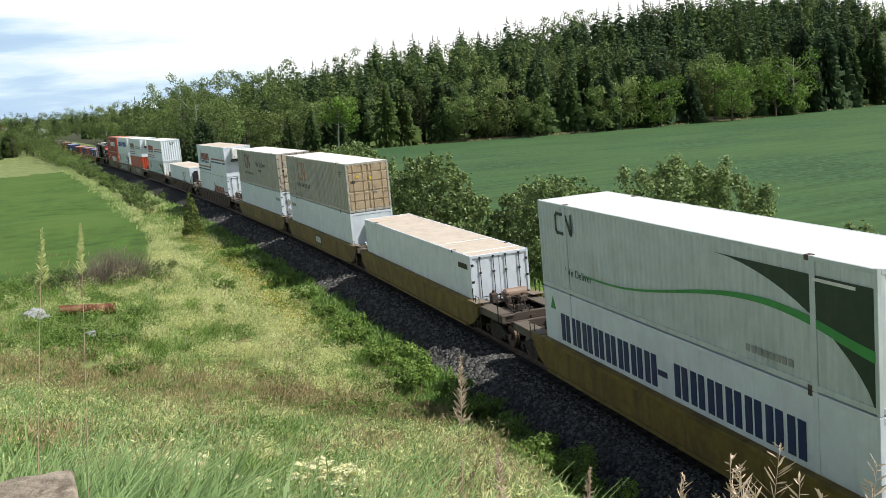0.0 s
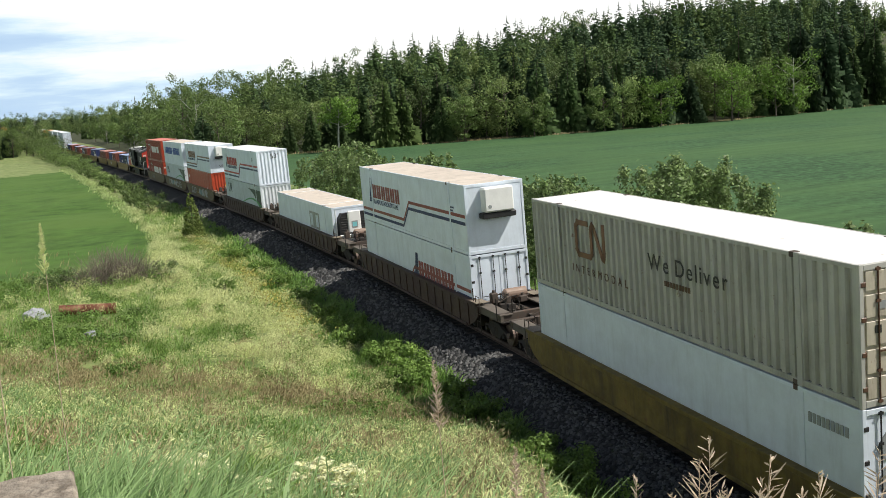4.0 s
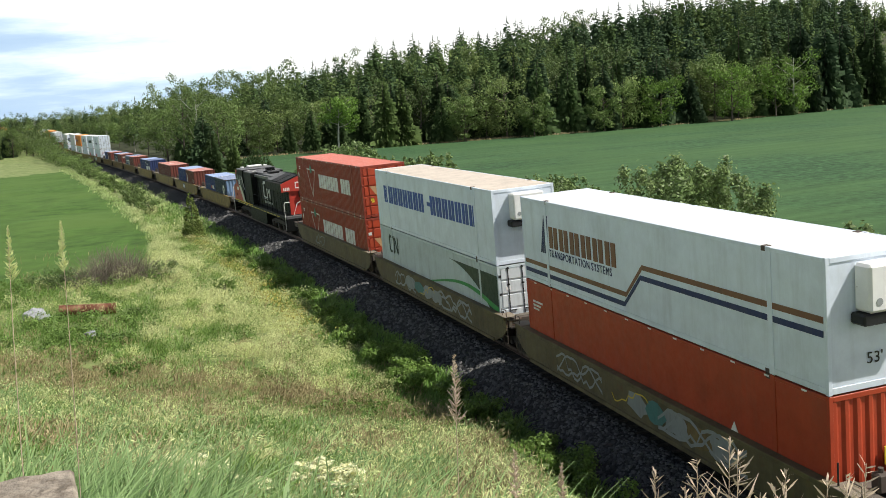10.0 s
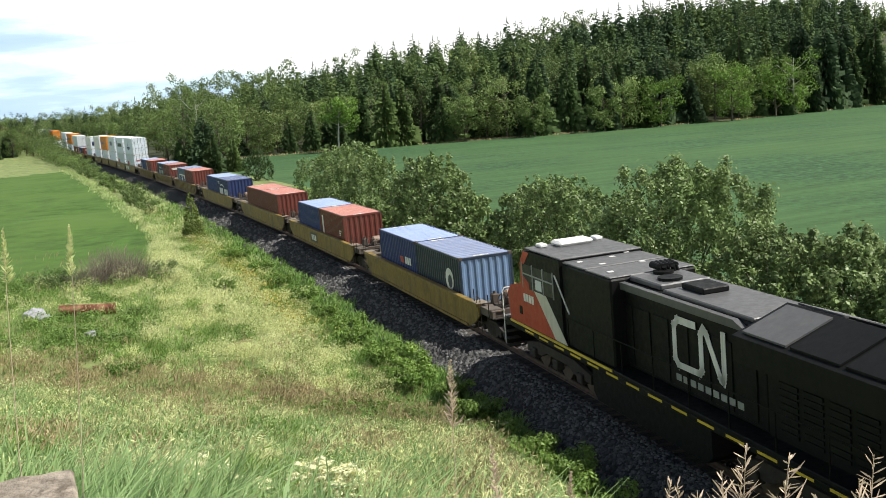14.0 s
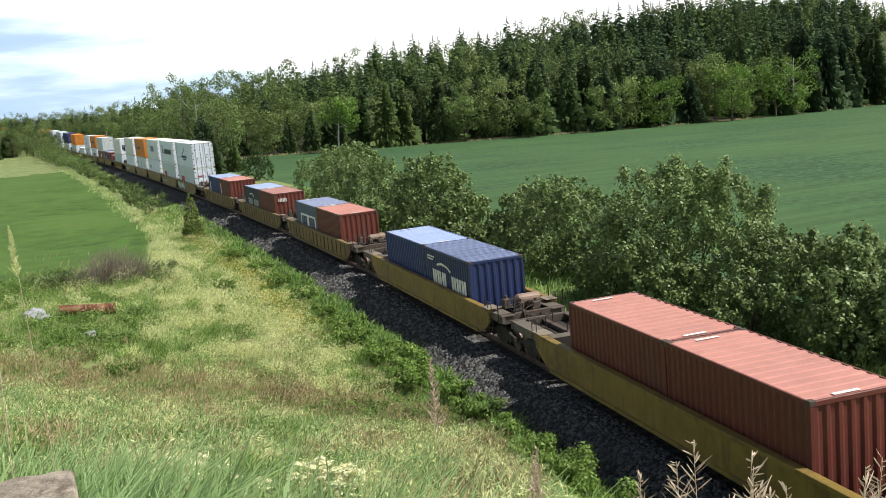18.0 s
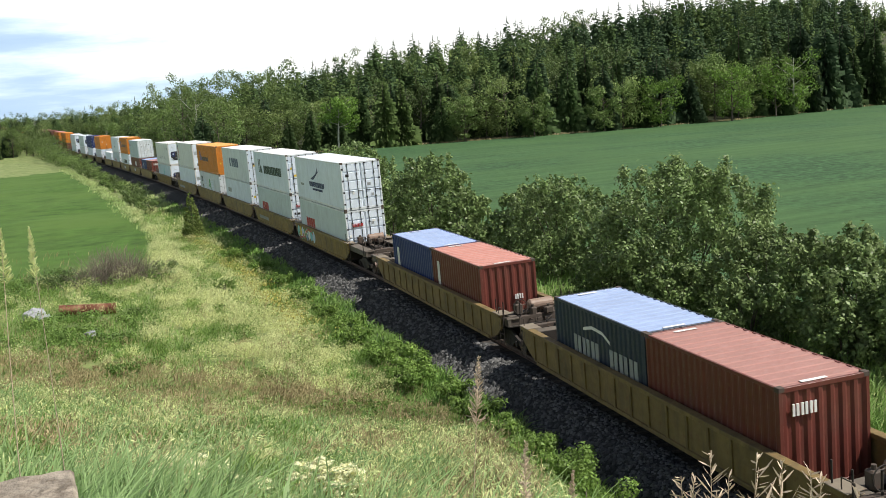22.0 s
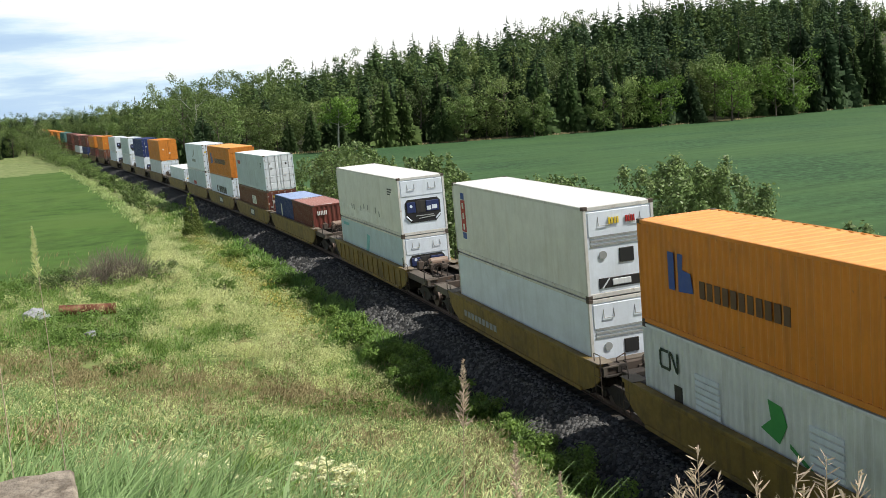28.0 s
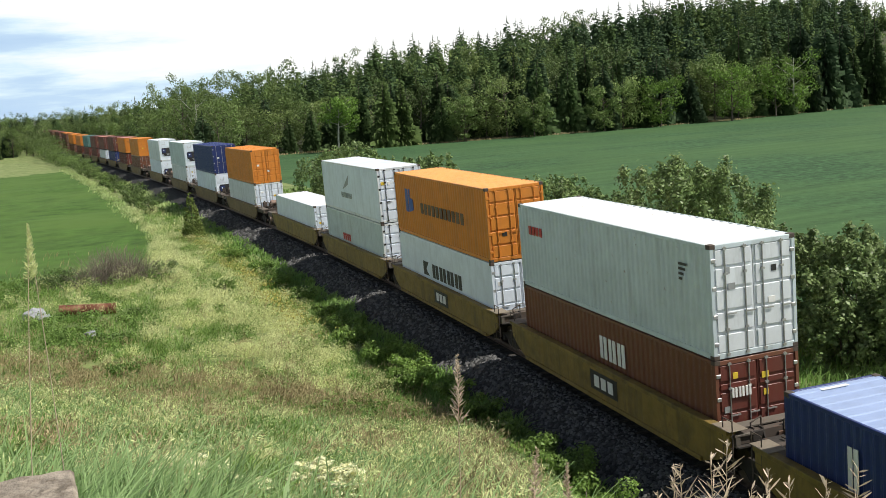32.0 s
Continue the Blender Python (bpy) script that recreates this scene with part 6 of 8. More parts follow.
    # Small white boxes stand for bright highlights on the dark roof.
    for k, (xx, yy) in enumerate(((-0.9, -5.2), (-0.3, -5.0), (0.4, -5.3), (-1.0, -6.1), (0.2, -6.0), (0.9, -5.6), (-0.6, -6.9), (0.5, -7.4), (-1.0, -8.2))):
        lift(p, lambda bm, xx=xx, yy=yy: box(bm, xx - 0.09, xx + 0.09, y1 + yy - 0.07, y1 + yy + 0.07, 4.31, 4.345), C['rail_white'], "roof_lug")
    bm = bmesh.new()
    for k in range(5):
        rod(bm, (0.1 + 0.14 * k, y1 - 9.3, 4.2), (0.14 * k, y1 - 9.3 - 0.1 * (k % 2), 4.5), 0.07, 8)
        rod(bm, (0.14 * k, y1 - 9.35, 4.5), (0.14 * k, y1 - 8.95, 4.52), 0.085, 10, 0.11)
    part("air_horn", bm, K, p)
    for i in range(5):
        for sx in (-1, 1):
            lift(p, lambda bm, i=i, sx=sx: [box(bm, *sorted((sx * 0.955, sx * 0.985)), y0 + 1.3 + i * 0.85, y0 + 1.95 + i * 0.85, 1.8 + k * 0.16, 1.89 + k * 0.16) for k in range(9)], K, "louvre_panel")
    for sx in (-1, 1):
        lift(p, lambda bm, sx=sx: solid(bm, ((y0 + 6.3, 3.95), (y0 + 6.9, 4.16), (y1 - 9.0, 4.16), (y1 - 9.0, 3.95)), *sorted((sx * 0.95, sx * 1.12))), C['locoroof'], "hood_shoulder")
    # company mark on the hood's side
    worm(p, -0.99, y0 + 8.6, 2.35, 1.25, C['m_white'])
    bars(p, C['m_grey'], -0.99, y0 + 6.7, y0 + 9.9, 1.92, 2.10, 9)
    # cab
    def cab(bm):
        solid(bm, ((y1 - 5.6, 1.60), (y1 - 2.2, 1.60), (y1 - 2.2, 3.1), (y1 - 2.15, 3.75), (y1 - 2.55, 4.32), (y1 - 5.6, 4.36)), -1.5, 1.5)
    cabm = lift(p, cab, K, "cab")
    lift(p, lambda bm: box(bm, -1.46, 1.46, y1 - 5.62, y1 - 2.6, 4.36, 4.42, 0.02), C['locoroof'], "cab_roof")
    lift(p, lambda bm: box(bm, -0.55, 0.75, y1 - 3.6, y1 - 2.8, 4.42, 4.60, 0.08), C['roofwhite'], "air_conditioner")
    for xx in (-0.95, 1.15):
        lift(p, lambda bm, xx=xx: box(bm, xx - 0.14, xx + 0.14, y1 - 3.2, y1 - 2.75, 4.42, 4.54, 0.03), C['roofwhite'], "antenna_box")
    patch(p, R, -1.502, ((y1 - 2.56, 4.30), (y1 - 2.16, 3.76), (y1 - 2.62, 3.86), (y1 - 3.1, 4.30)), "red_brow")
    lift(cabm, lambda bm: box(bm, -1.508, -1.49, y1 - 5.0, y1 - 2.4, 3.02, 3.84), C['black'], "window_pane")
    for yy in (y1 - 5.03, y1 - 4.2, y1 - 3.3, y1 - 2.42):
        lift(cabm, lambda bm, yy=yy: box(bm, -1.53, -1.49, yy - 0.03, yy + 0.03, 2.98, 3.90, 0.01), C['m_grey'], "window_frame")
    lift(cabm, lambda bm: box(bm, -1.53, -1.49, y1 - 5.03, y1 - 2.42, 3.48, 3.53, 0.01), C['m_grey'], "window_bar")
    lift(cabm, lambda bm: box(bm, -1.512, -1.49, y1 - 4.05, y1 - 3.5, 3.06, 3.44, 0.02), C['grey'], "seat_cover")
    patch(p, R, -1.512, ((y1 - 2.45, 3.0), (y1 - 2.98, 3.0), (y1 - 2.98, 3.2), (y1 - 2.45, 3.42)), "red_seat")
    lift(cabm, lambda bm: [box(bm, a, a + 0.8, y1 - 2.19, y1 - 2.13, 3.2, 3.68, 0.01) for a in (-1.3, 0.5)], C['tanroof'], "windscreen")
    bm = bmesh.new()
    rod(bm, (-1.56, y1 - 5.3, 3.85), (-1.56, y1 - 6.3, 2.75), 0.026, 6)
    part("grab_rail", bm, C['rail_white'], p, "white slanting grab rail")
    # wide nose, red with an off-white slash
    lift(p, lambda bm: solid(bm, ((y1 - 2.2, 1.60), (y1 - 0.95, 1.60), (y1 - 0.80, 2.55), (y1 - 1.05, 2.85), (y1 - 2.2, 3.12)), -1.5, 1.5), R, "nose")
    patch(p, R, -1.502, ((y1 - 4.95, 1.62), (y1 - 2.2, 1.62), (y1 - 2.2, 3.72), (y1 - 2.36, 3.9), (y1 - 2.40, 3.0), (y1 - 3.35, 3.0)), "red_cab_panel")
    patch(p, C['lococream'], -1.502, ((y1 - 5.9, 1.62), (y1 - 4.97, 1.62), (y1 - 3.37, 3.0), (y1 - 4.35, 3.0)), "off_white_slash")
    bars(p, C['m_white'], -1.512, y1 - 3.3, y1 - 2.35, 2.5, 2.78, 4)
    lift(p, lambda bm: box(bm, -1.515, -1.49, y1 - 2.15, y1 - 1.9, 1.95, 2.25, 0.01), K, "step_recess")
    lift(p, lambda bm: box(bm, -1.56, -1.50, y1 - 9.0, y1 - 1.0, 1.52, 1.60, 0.01), C['m_yellow'], "yellow_sill_edge")
    # rear headlamp box, steps and rails
    lift(p, lambda bm: box(bm, -0.22, 0.22, y0 + 0.62, y0 + 0.9, 2.85, 3.28, 0.03), K, "headlamp_box")
    for xx in (-0.1, 0.1):
        lift(p, lambda bm, xx=xx: rod(bm, (xx, y0 + 0.60, 3.1), (xx, y0 + 0.63, 3.1), 0.085, 14), C['rail_white'], "headlamp")
    for ye, s in ((y0, 1), (y1, -1)):
        lift(p, lambda bm, ye=ye, s=s: box(bm, -1.5, 1.5, *sorted((ye + s * 0.15, ye + s * 0.95)), 1.36, 1.58, 0.02), C['locoroof'], "end_platform")
        lift(p, lambda bm, ye=ye, s=s: box(bm, -1.45, 1.45, *sorted((ye + s * 0.12, ye + s * 0.24)), 0.45, 1.40, 0.02), K, "pilot_plate")
        lift(p, lambda bm, ye=ye, s=s: (box(bm, -0.14, 0.14, *sorted((ye + s * 0.2, ye - s * 0.35)), 0.72, 1.0, 0.04)), C['under'], "coupler")
        for sx in (-1, 1):
            for k in range(4):
                lift(p, lambda bm, ye=ye, s=s, sx=sx, k=k: box(bm, *sorted((sx * 1.05, sx * 1.52)), *sorted((ye + s * 0.28, ye + s * 0.62)), 0.42 + k * 0.28, 0.46 + k * 0.28), C['under'], "step")
            bm = bmesh.new()
            bent(bm, ((sx * 1.53, ye + s * 0.3, 0.5), (sx * 1.53, ye + s * 0.3, 2.5), (sx * 1.45, ye + s * 0.3, 2.62), (sx * 1.1, ye + s * 0.3, 2.62)), 0.022)
            part("grab_rail", bm, C['rail_white'], p, "white grab rail")
            bm = bmesh.new()
            bent(bm, ((sx * 0.98, ye + s * 0.2, 0.6), (sx * 0.9, ye + s * 0.2, 1.6), (sx * 0.55, ye + s * 0.2, 2.5), (sx * 0.25, ye + s * 0.2, 2.62)), 0.024)
            part("end_rail", bm, C['rail_white'], p, "white bent end rail")
        lift(p, lambda bm, ye=ye, s=s: [rod(bm, (xx, ye + s * 0.1, 1.05), (xx, ye - s * 0.2, 0.7), 0.03, 6) for xx in (-0.6, -0.45, 0.45, 0.6)], C['black'], "air_hose")
    for sx in (-1, 1):
        bm = bmesh.new()
        rod(bm, (sx * 1.5, y0 + 1.2, 2.55), (sx * 1.5, y1 - 6.0, 2.55), 0.02, 6)
        for k in range(9):
            yy = y0 + 1.2 + k * (y1 - y0 - 7.2) / 8
            rod(bm, (sx * 1.5, yy, 1.6), (sx * 1.5, yy, 2.55), 0.02, 6)
        part("handrail", bm, K, p)
    # underframe
    lift(p, lambda bm: solid(bm, ((-3.3, 0.55), (-3.0, 0.32), (3.0, 0.32), (3.3, 0.55), (3.3, 1.34), (-3.3, 1.34)), -1.45, 1.45), C['locoblack'], "fuel_tank")
    for sy in (-1, 1):
        t = new("truck")
        t.parent = p
        t.location = (0, sy * 6.6, 0)
        for k in (-1.9, 0, 1.9):
            def ws(bm):
                rod(bm, (-1.05, 0, 0.53), (1.05, 0, 0.53), 0.09, 8)
                for sx in (-1, 1):
                    rod(bm, (sx * 0.70, 0, 0.53), (sx * 0.84, 0, 0.53), 0.53, 22)
            w = shared("wheelset", ("locowheel",), ws, C['wheel'], t)
            w.location = (0, k, 0)
        for sx in (-1, 1):
            def fr(bm, sx=sx):
                solid(bm, ((-2.6, 0.5), (-2.6, 0.8), (-1.4, 1.02), (1.4, 1.02), (2.6, 0.8), (2.6, 0.5), (1.3, 0.55), (0.9, 0.72), (-0.9, 0.72), (-1.3, 0.55)), sx * 1.12 - 0.08, sx * 1.12 + 0.08)
                for k in (-1.9, 0, 1.9):
                    box(bm, *sorted((sx * 1.02, sx * 1.30)), k - 0.2, k + 0.2, 0.38, 0.72, 0.03)
            shared("side_frame", ("locoframe", sx), fr, C['under'], t)
    load(p, LOCO0, L, 0.0, 13.0)


build_loco()


# ---- trees and plants ----
def mesh_np(name, verts, faces4, mats=None, mat_idx=None):
    """A mesh of quads from arrays."""
    me = bpy.data.meshes.new(name)
    v = np.asarray(verts, dtype=np.float32).reshape(-1, 3)
    f = np.asarray(faces4, dtype=np.int32).reshape(-1, 4)
    me.vertices.add(len(v))
    me.vertices.foreach_set("co", v.ravel())
    me.loops.add(f.size)
    me.loops.foreach_set("vertex_index", f.ravel())
    me.polygons.add(len(f))
    me.polygons.foreach_set("loop_start", np.arange(0, f.size, 4, dtype=np.int32))
    me.polygons.foreach_set("loop_total", np.full(len(f), 4, dtype=np.int32))
    for m in mats or []:
        me.materials.append(m)
    if mat_idx is not None:
        me.polygons.foreach_set("material_index", np.asarray(mat_idx, dtype=np.int32))
    me.update(calc_edges=True)
    return me




def spruce_crown(h, R, seed, boughs=190, spray=1.0):
    """Drooping boughs at uneven heights and lengths, each of ragged sprays, narrowing to a leader."""
    g = np.random.default_rng(seed)
    V, F = [], []
    lump = g.uniform(0.72, 1.18, (7, 6))
    for i in range(boughs):
        f = (1 - (1 - (i + g.random()) / boughs) ** 0.6) * 0.845 + 0.035
        z = h * f
        a = g.uniform(0, math.tau)
        r = (R * max(0.0, 0.9 - f) ** 0.8 * 1.08 + 0.16) * lump[int(f * 6.9), int(a / math.tau * 5.99)]
        L = r * g.uniform(0.72, 1.12)
        droop = L * g.uniform(0.15, 0.55) * (1 - 0.6 * f)
        d = np.array([math.cos(a), math.sin(a), 0])
        s = np.array([-math.sin(a), math.cos(a), 0]) * spray
        for t0, t1, w0, w1 in ((0.12, 0.58, 0.16, 0.34), (0.5, 1.04, 0.32, 0.06)):
            p0 = d * L * t0 + np.array([0, 0, z - droop * t0 ** 1.6])
            p1 = d * L * t1 + np.array([0, 0, z - droop * t1 ** 1.6 + 0.1 * L * (t1 > 1)])
            for sg in (-1, 1):
                b = len(V)
                sag = L * 0.16
                V += [p0, p1, p1 + s * sg * L * w1 * g.uniform(0.6, 1.3) - np.array([0, 0, sag * g.uniform(0.4, 1.8)]), p0 + s * sg * L * w0 * g.uniform(0.7, 1.3) - np.array([0, 0, sag * g.uniform(0.4, 1.8)]) + d * L * g.uniform(0.05, 0.25)]
                F.append((b, b + 1, b + 2, b + 3))
    for k in range(3):
        b = len(V)
        a = k * 2.1
        w = np.array([math.cos(a), math.sin(a), 0]) * 0.1
        V += [np.array([0, 0, h * 0.78]) - w, np.array([0, 0, h * 0.78]) + w, np.array([0, 0, h * 0.905]) + w * 0.3, np.array([0, 0, h * 0.905]) - w * 0.3]
        F.append((b, b + 1, b + 2, b + 3))
    return V, F


def stem(V, F, pts, radii, seg=6):
    """A tapered round limb along points."""
    pts = [np.array(p, dtype=float) for p in pts]
    base = len(V)
    for i, (p, r) in enumerate(zip(pts, radii)):
        d = pts[min(i + 1, len(pts) - 1)] - pts[max(i - 1, 0)]
        d /= np.linalg.norm(d) + 1e-9
        u = np.cross(d, (0.3, 0.9, 0.1))
        u /= np.linalg.norm(u)
        w = np.cross(d, u)
        for k in range(seg):
            a = math.tau * k / seg
            V.append(p + r * (math.cos(a) * u + math.sin(a) * w))
    for i in range(len(pts) - 1):
        for k in range(seg):
            F.append((base + i * seg + k, base + i * seg + (k + 1) % seg, base + (i + 1) * seg + (k + 1) % seg, base + (i + 1) * seg + k))


def leaf_cloud(centres, radii, count, size, g, flat=0.75, shell=0.55):
    """Leaves scattered over clumps, most of them near each clump's outside."""
    centres, radii = np.array(centres), np.array(radii)
    pr = radii ** 2
    idx = g.choice(len(centres), count, p=pr / pr.sum())
    d = g.normal(size=(count, 3))
    d /= np.linalg.norm(d, axis=1)[:, None]
    rr = radii[idx] * (shell + (1 - shell) * g.random(count)) * np.clip(1 + 0.14 * g.normal(size=count), 0.6, 1.25)
    P = centres[idx] + d * rr[:, None] * np.array([1, 1, flat])
    n = d + 0.5 * g.normal(size=(count, 3)) + np.array([0, 0, 0.45])
    n /= np.linalg.norm(n, axis=1)[:, None]
    u = np.cross(n, g.normal(size=(count, 3)))
    u /= np.linalg.norm(u, axis=1)[:, None]
    v = np.cross(n, u)
    s = size * g.uniform(0.6, 1.35, count)[:, None]
    q = np.stack([P - u * s * 0.5, P + v * s * 0.32, P + u * s * 0.5, P - v * s * 0.32], 1)
    q[:, 2] -= n * s * 0.12
    return q.reshape(-1, 3), np.arange(count * 4).reshape(-1, 4)


def tuft_cloud(centres, radii, count, size, g, flat=0.5, upright=1.0):
    """Thin upright flecks of grass scattered through low rounded tufts."""
    idx = g.integers(0, len(centres), count)
    d = g.normal(size=(count, 3))
    d /= np.linalg.norm(d, axis=1)[:, None]
    P = centres[idx] + d * (radii[idx] * np.cbrt(g.random(count)))[:, None] * np.array([1, 1, flat])
    u = g.normal(size=(count, 3)) * 0.55 + np.array([0.25, 0.1, upright])
    u /= np.linalg.norm(u, axis=1)[:, None]
    v = np.cross(u, g.normal(size=(count, 3)))
    v /= np.linalg.norm(v, axis=1)[:, None]
    s = (size * (0.7 + np.linalg.norm(centres, axis=1)[idx] / 90) * g.uniform(0.5, 1.5, count))[:, None]
    q = np.stack([P - u * s, P + v * s * 0.16, P + u * s, P - v * s * 0.16], 1)
    return q.reshape(-1, 3), np.arange(count * 4).reshape(-1, 4)


def broad_tree(h, w, seed, leaves, size, trunk_r=None, limbs=6, clumps=16, low=0.2, upright=0.6):
    """Trunk with limbs, and a crown of clumps set about the limbs' ends. Returns two meshes' data."""
    g = np.random.default_rng(seed)
    r0 = trunk_r or h * 0.018
    V, F, cs, rs = [], [], [], []
    lean = g.normal(size=2) * 0.04 * h
    top = np.array([lean[0], lean[1], h * 0.9])
    stem(V, F, [(0, 0, -0.25), (lean[0] * 0.2, lean[1] * 0.2, h * 0.3), (lean[0] * 0.6, lean[1] * 0.6, h * 0.6), top], [r0, r0 * 0.8, r0 * 0.5, r0 * 0.15])
    for i in range(limbs):
        f = low + 0.1 + (0.75 - low) * i / limbs
        a = i * 2.4 + g.uniform(-0.5, 0.5)
        b = np.array([lean[0] * f, lean[1] * f, h * f])
        L = w * 0.5 * g.uniform(0.7, 1.05) * (1.15 - 0.5 * abs(f - 0.45))
        e = b + np.array([math.cos(a) * L, math.sin(a) * L, L * upright * g.uniform(0.6, 1.4)])
        e[2] = min(e[2], h * 0.93)
        mid = (b + e) / 2 + np.array([0, 0, -0.06 * L])
        stem(V, F, [b, mid, e], [r0 * 0.42, r0 * 0.28, r0 * 0.08], 5)
        cs += [e, mid + g.normal(size=3) * w * 0.05]
        rs += [w * g.uniform(0.15, 0.24), w * g.uniform(0.13, 0.2)]
    while len(cs) < clumps:
        f = g.uniform(low, 1.0)
        ww = w * 0.42 * math.sqrt(max(0.05, 1 - ((f - 0.5) / 0.55) ** 2))
        a = g.uniform(0, math.tau)
        rad = ww * math.sqrt(g.uniform(0.1, 1))
        cs.append(np.array([lean[0] * f + math.cos(a) * rad, lean[1] * f + math.sin(a) * rad, h * (low + (0.94 - low) * f)]))
        rs.append(w * g.uniform(0.11, 0.2))
    LV, LF = leaf_cloud(cs, rs, leaves, size, g)
    return (V, F), (LV, LF)


def dome_tree(h, w, seed, leaves, size, clumps=70, stems=6):
    """A many-stemmed tree with a dense dome of leaf clumps down to the ground."""
    g = np.random.default_rng(seed)
    V, F, cs, rs = [], [], [], []
    for i in range(stems):
        a = math.tau * i / stems + g.uniform(-0.4, 0.4)
        r = w * g.uniform(0.1, 0.3)
        e = (math.cos(a) * r, math.sin(a) * r, h * g.uniform(0.7, 0.9))
        stem(V, F, [(math.cos(a) * 0.15, math.sin(a) * 0.15, -0.2), (e[0] * 0.5, e[1] * 0.5, h * 0.4), e], [0.055, 0.035, 0.01], 5)
    # leafy sprigs through the dome, thickest towards its outside, with upright tufts on top
    k = clumps * 4
    a = g.uniform(0, math.tau, k)
    u = np.sqrt(g.random(k))
    lobe = 1 + 0.07 * np.sin(3 * a + seed) + 0.06 * np.sin(5 * a + 2 * seed)
    top = h * (0.36 + 0.64 * np.sqrt(np.clip(1 - u ** 3.0, 0, 1))) * (1 + 0.06 * np.sin(4 * a + 7 * u + seed) + 0.05 * g.normal(size=k))
    z = np.maximum(0.15, top * (1 - 0.95 * g.random(k) ** 1.9) - 0.12 * h * (g.random(k) < 0.3))
    z = np.minimum(z, h * 1.02)
    cs = np.stack([np.cos(a) * u * w * 0.48 * lobe, np.sin(a) * u * w * 0.48 * lobe, z], -1)
    rs = w * g.uniform(0.03, 0.08, k)
    # upright leafy shoots along the top
    hi = cs[z > top * 0.86]
    rh = rs[z > top * 0.86]
    cs = np.concatenate([cs] + [hi + np.array([0, 0, 1.0]) * rh[:, None] * t for t in (0.45, 0.8)])
    rs = np.concatenate([rs, rh * 0.5, rh * 0.3])
    LV, LF = leaf_cloud(cs, rs, leaves, size, g, 1.2, 0.25)
    return (V, F), (LV, LF)


class Kind:
    """A tree that is built once and set many times."""

    def __init__(self, name, trunk, crown, bark, leaf):
        self.name = name
        self.trunk = mesh_np("trunk", trunk[0], trunk[1], [bark])
        self.crown = mesh_np("crown", crown[0], crown[1], [leaf])

    def set(self, x, y, z, scale, turn, label, category="tree", group="", tall=1.0):
        p = thing(self.name, label, category, group, Matrix.Translation((x, y, z)) @ Matrix.Rotation(turn, 4, 'Z') @ Matrix.Diagonal((scale, scale, scale * tall, 1)))
        for nm, me in (("trunk", self.trunk), ("crown", self.crown)):
            o = new(nm, me)
            o.parent = p
        return p


def spruce_kind(h, R, seed, leaf):
    V, F = [], []
    stem(V, F, [(0, 0, -0.4), (0, 0, h * 0.5), (0, 0, h * 0.88)], [h * 0.014, h * 0.009, 0.02])
    return Kind("spruce_tree", (V, F), spruce_crown(h, R, seed, 720, 0.5), M['bark'], M[leaf])


SPRUCES = [spruce_kind(13, r, 100 + i, k) for i, (r, k) in enumerate(((3.0, 'spruce'), (3.5, 'spruce_dark'), (2.7, 'spruce'), (3.3, 'spruce_warm'), (3.7, 'spruce_dark'), (2.9, 'spruce')))]
BROADS = []
for i, (h, w, k) in enumerate(((12, 8, 'leaf'), (13, 7.5, 'leaf_olive'), (11, 8.5, 'leaf_light'), (12, 7, 'leaf'), (9, 8, 'leaf_light'))):
    a, b = broad_tree(h, w, 200 + i, 2800, 0.36, limbs=8, clumps=30, low=0.03)
    BROADS.append(Kind("broadleaf_tree", a, b, M['bark'], M[k]))


def world_ground(x, y):
    i = int(np.argmin((TX - x) ** 2 + (TY - y) ** 2))
    s, th = TS[i], TH[i]
    n = (x - TX[i]) * math.cos(th) + (y - TY[i]) * math.sin(th)
    return ground_z(s, n), s, n


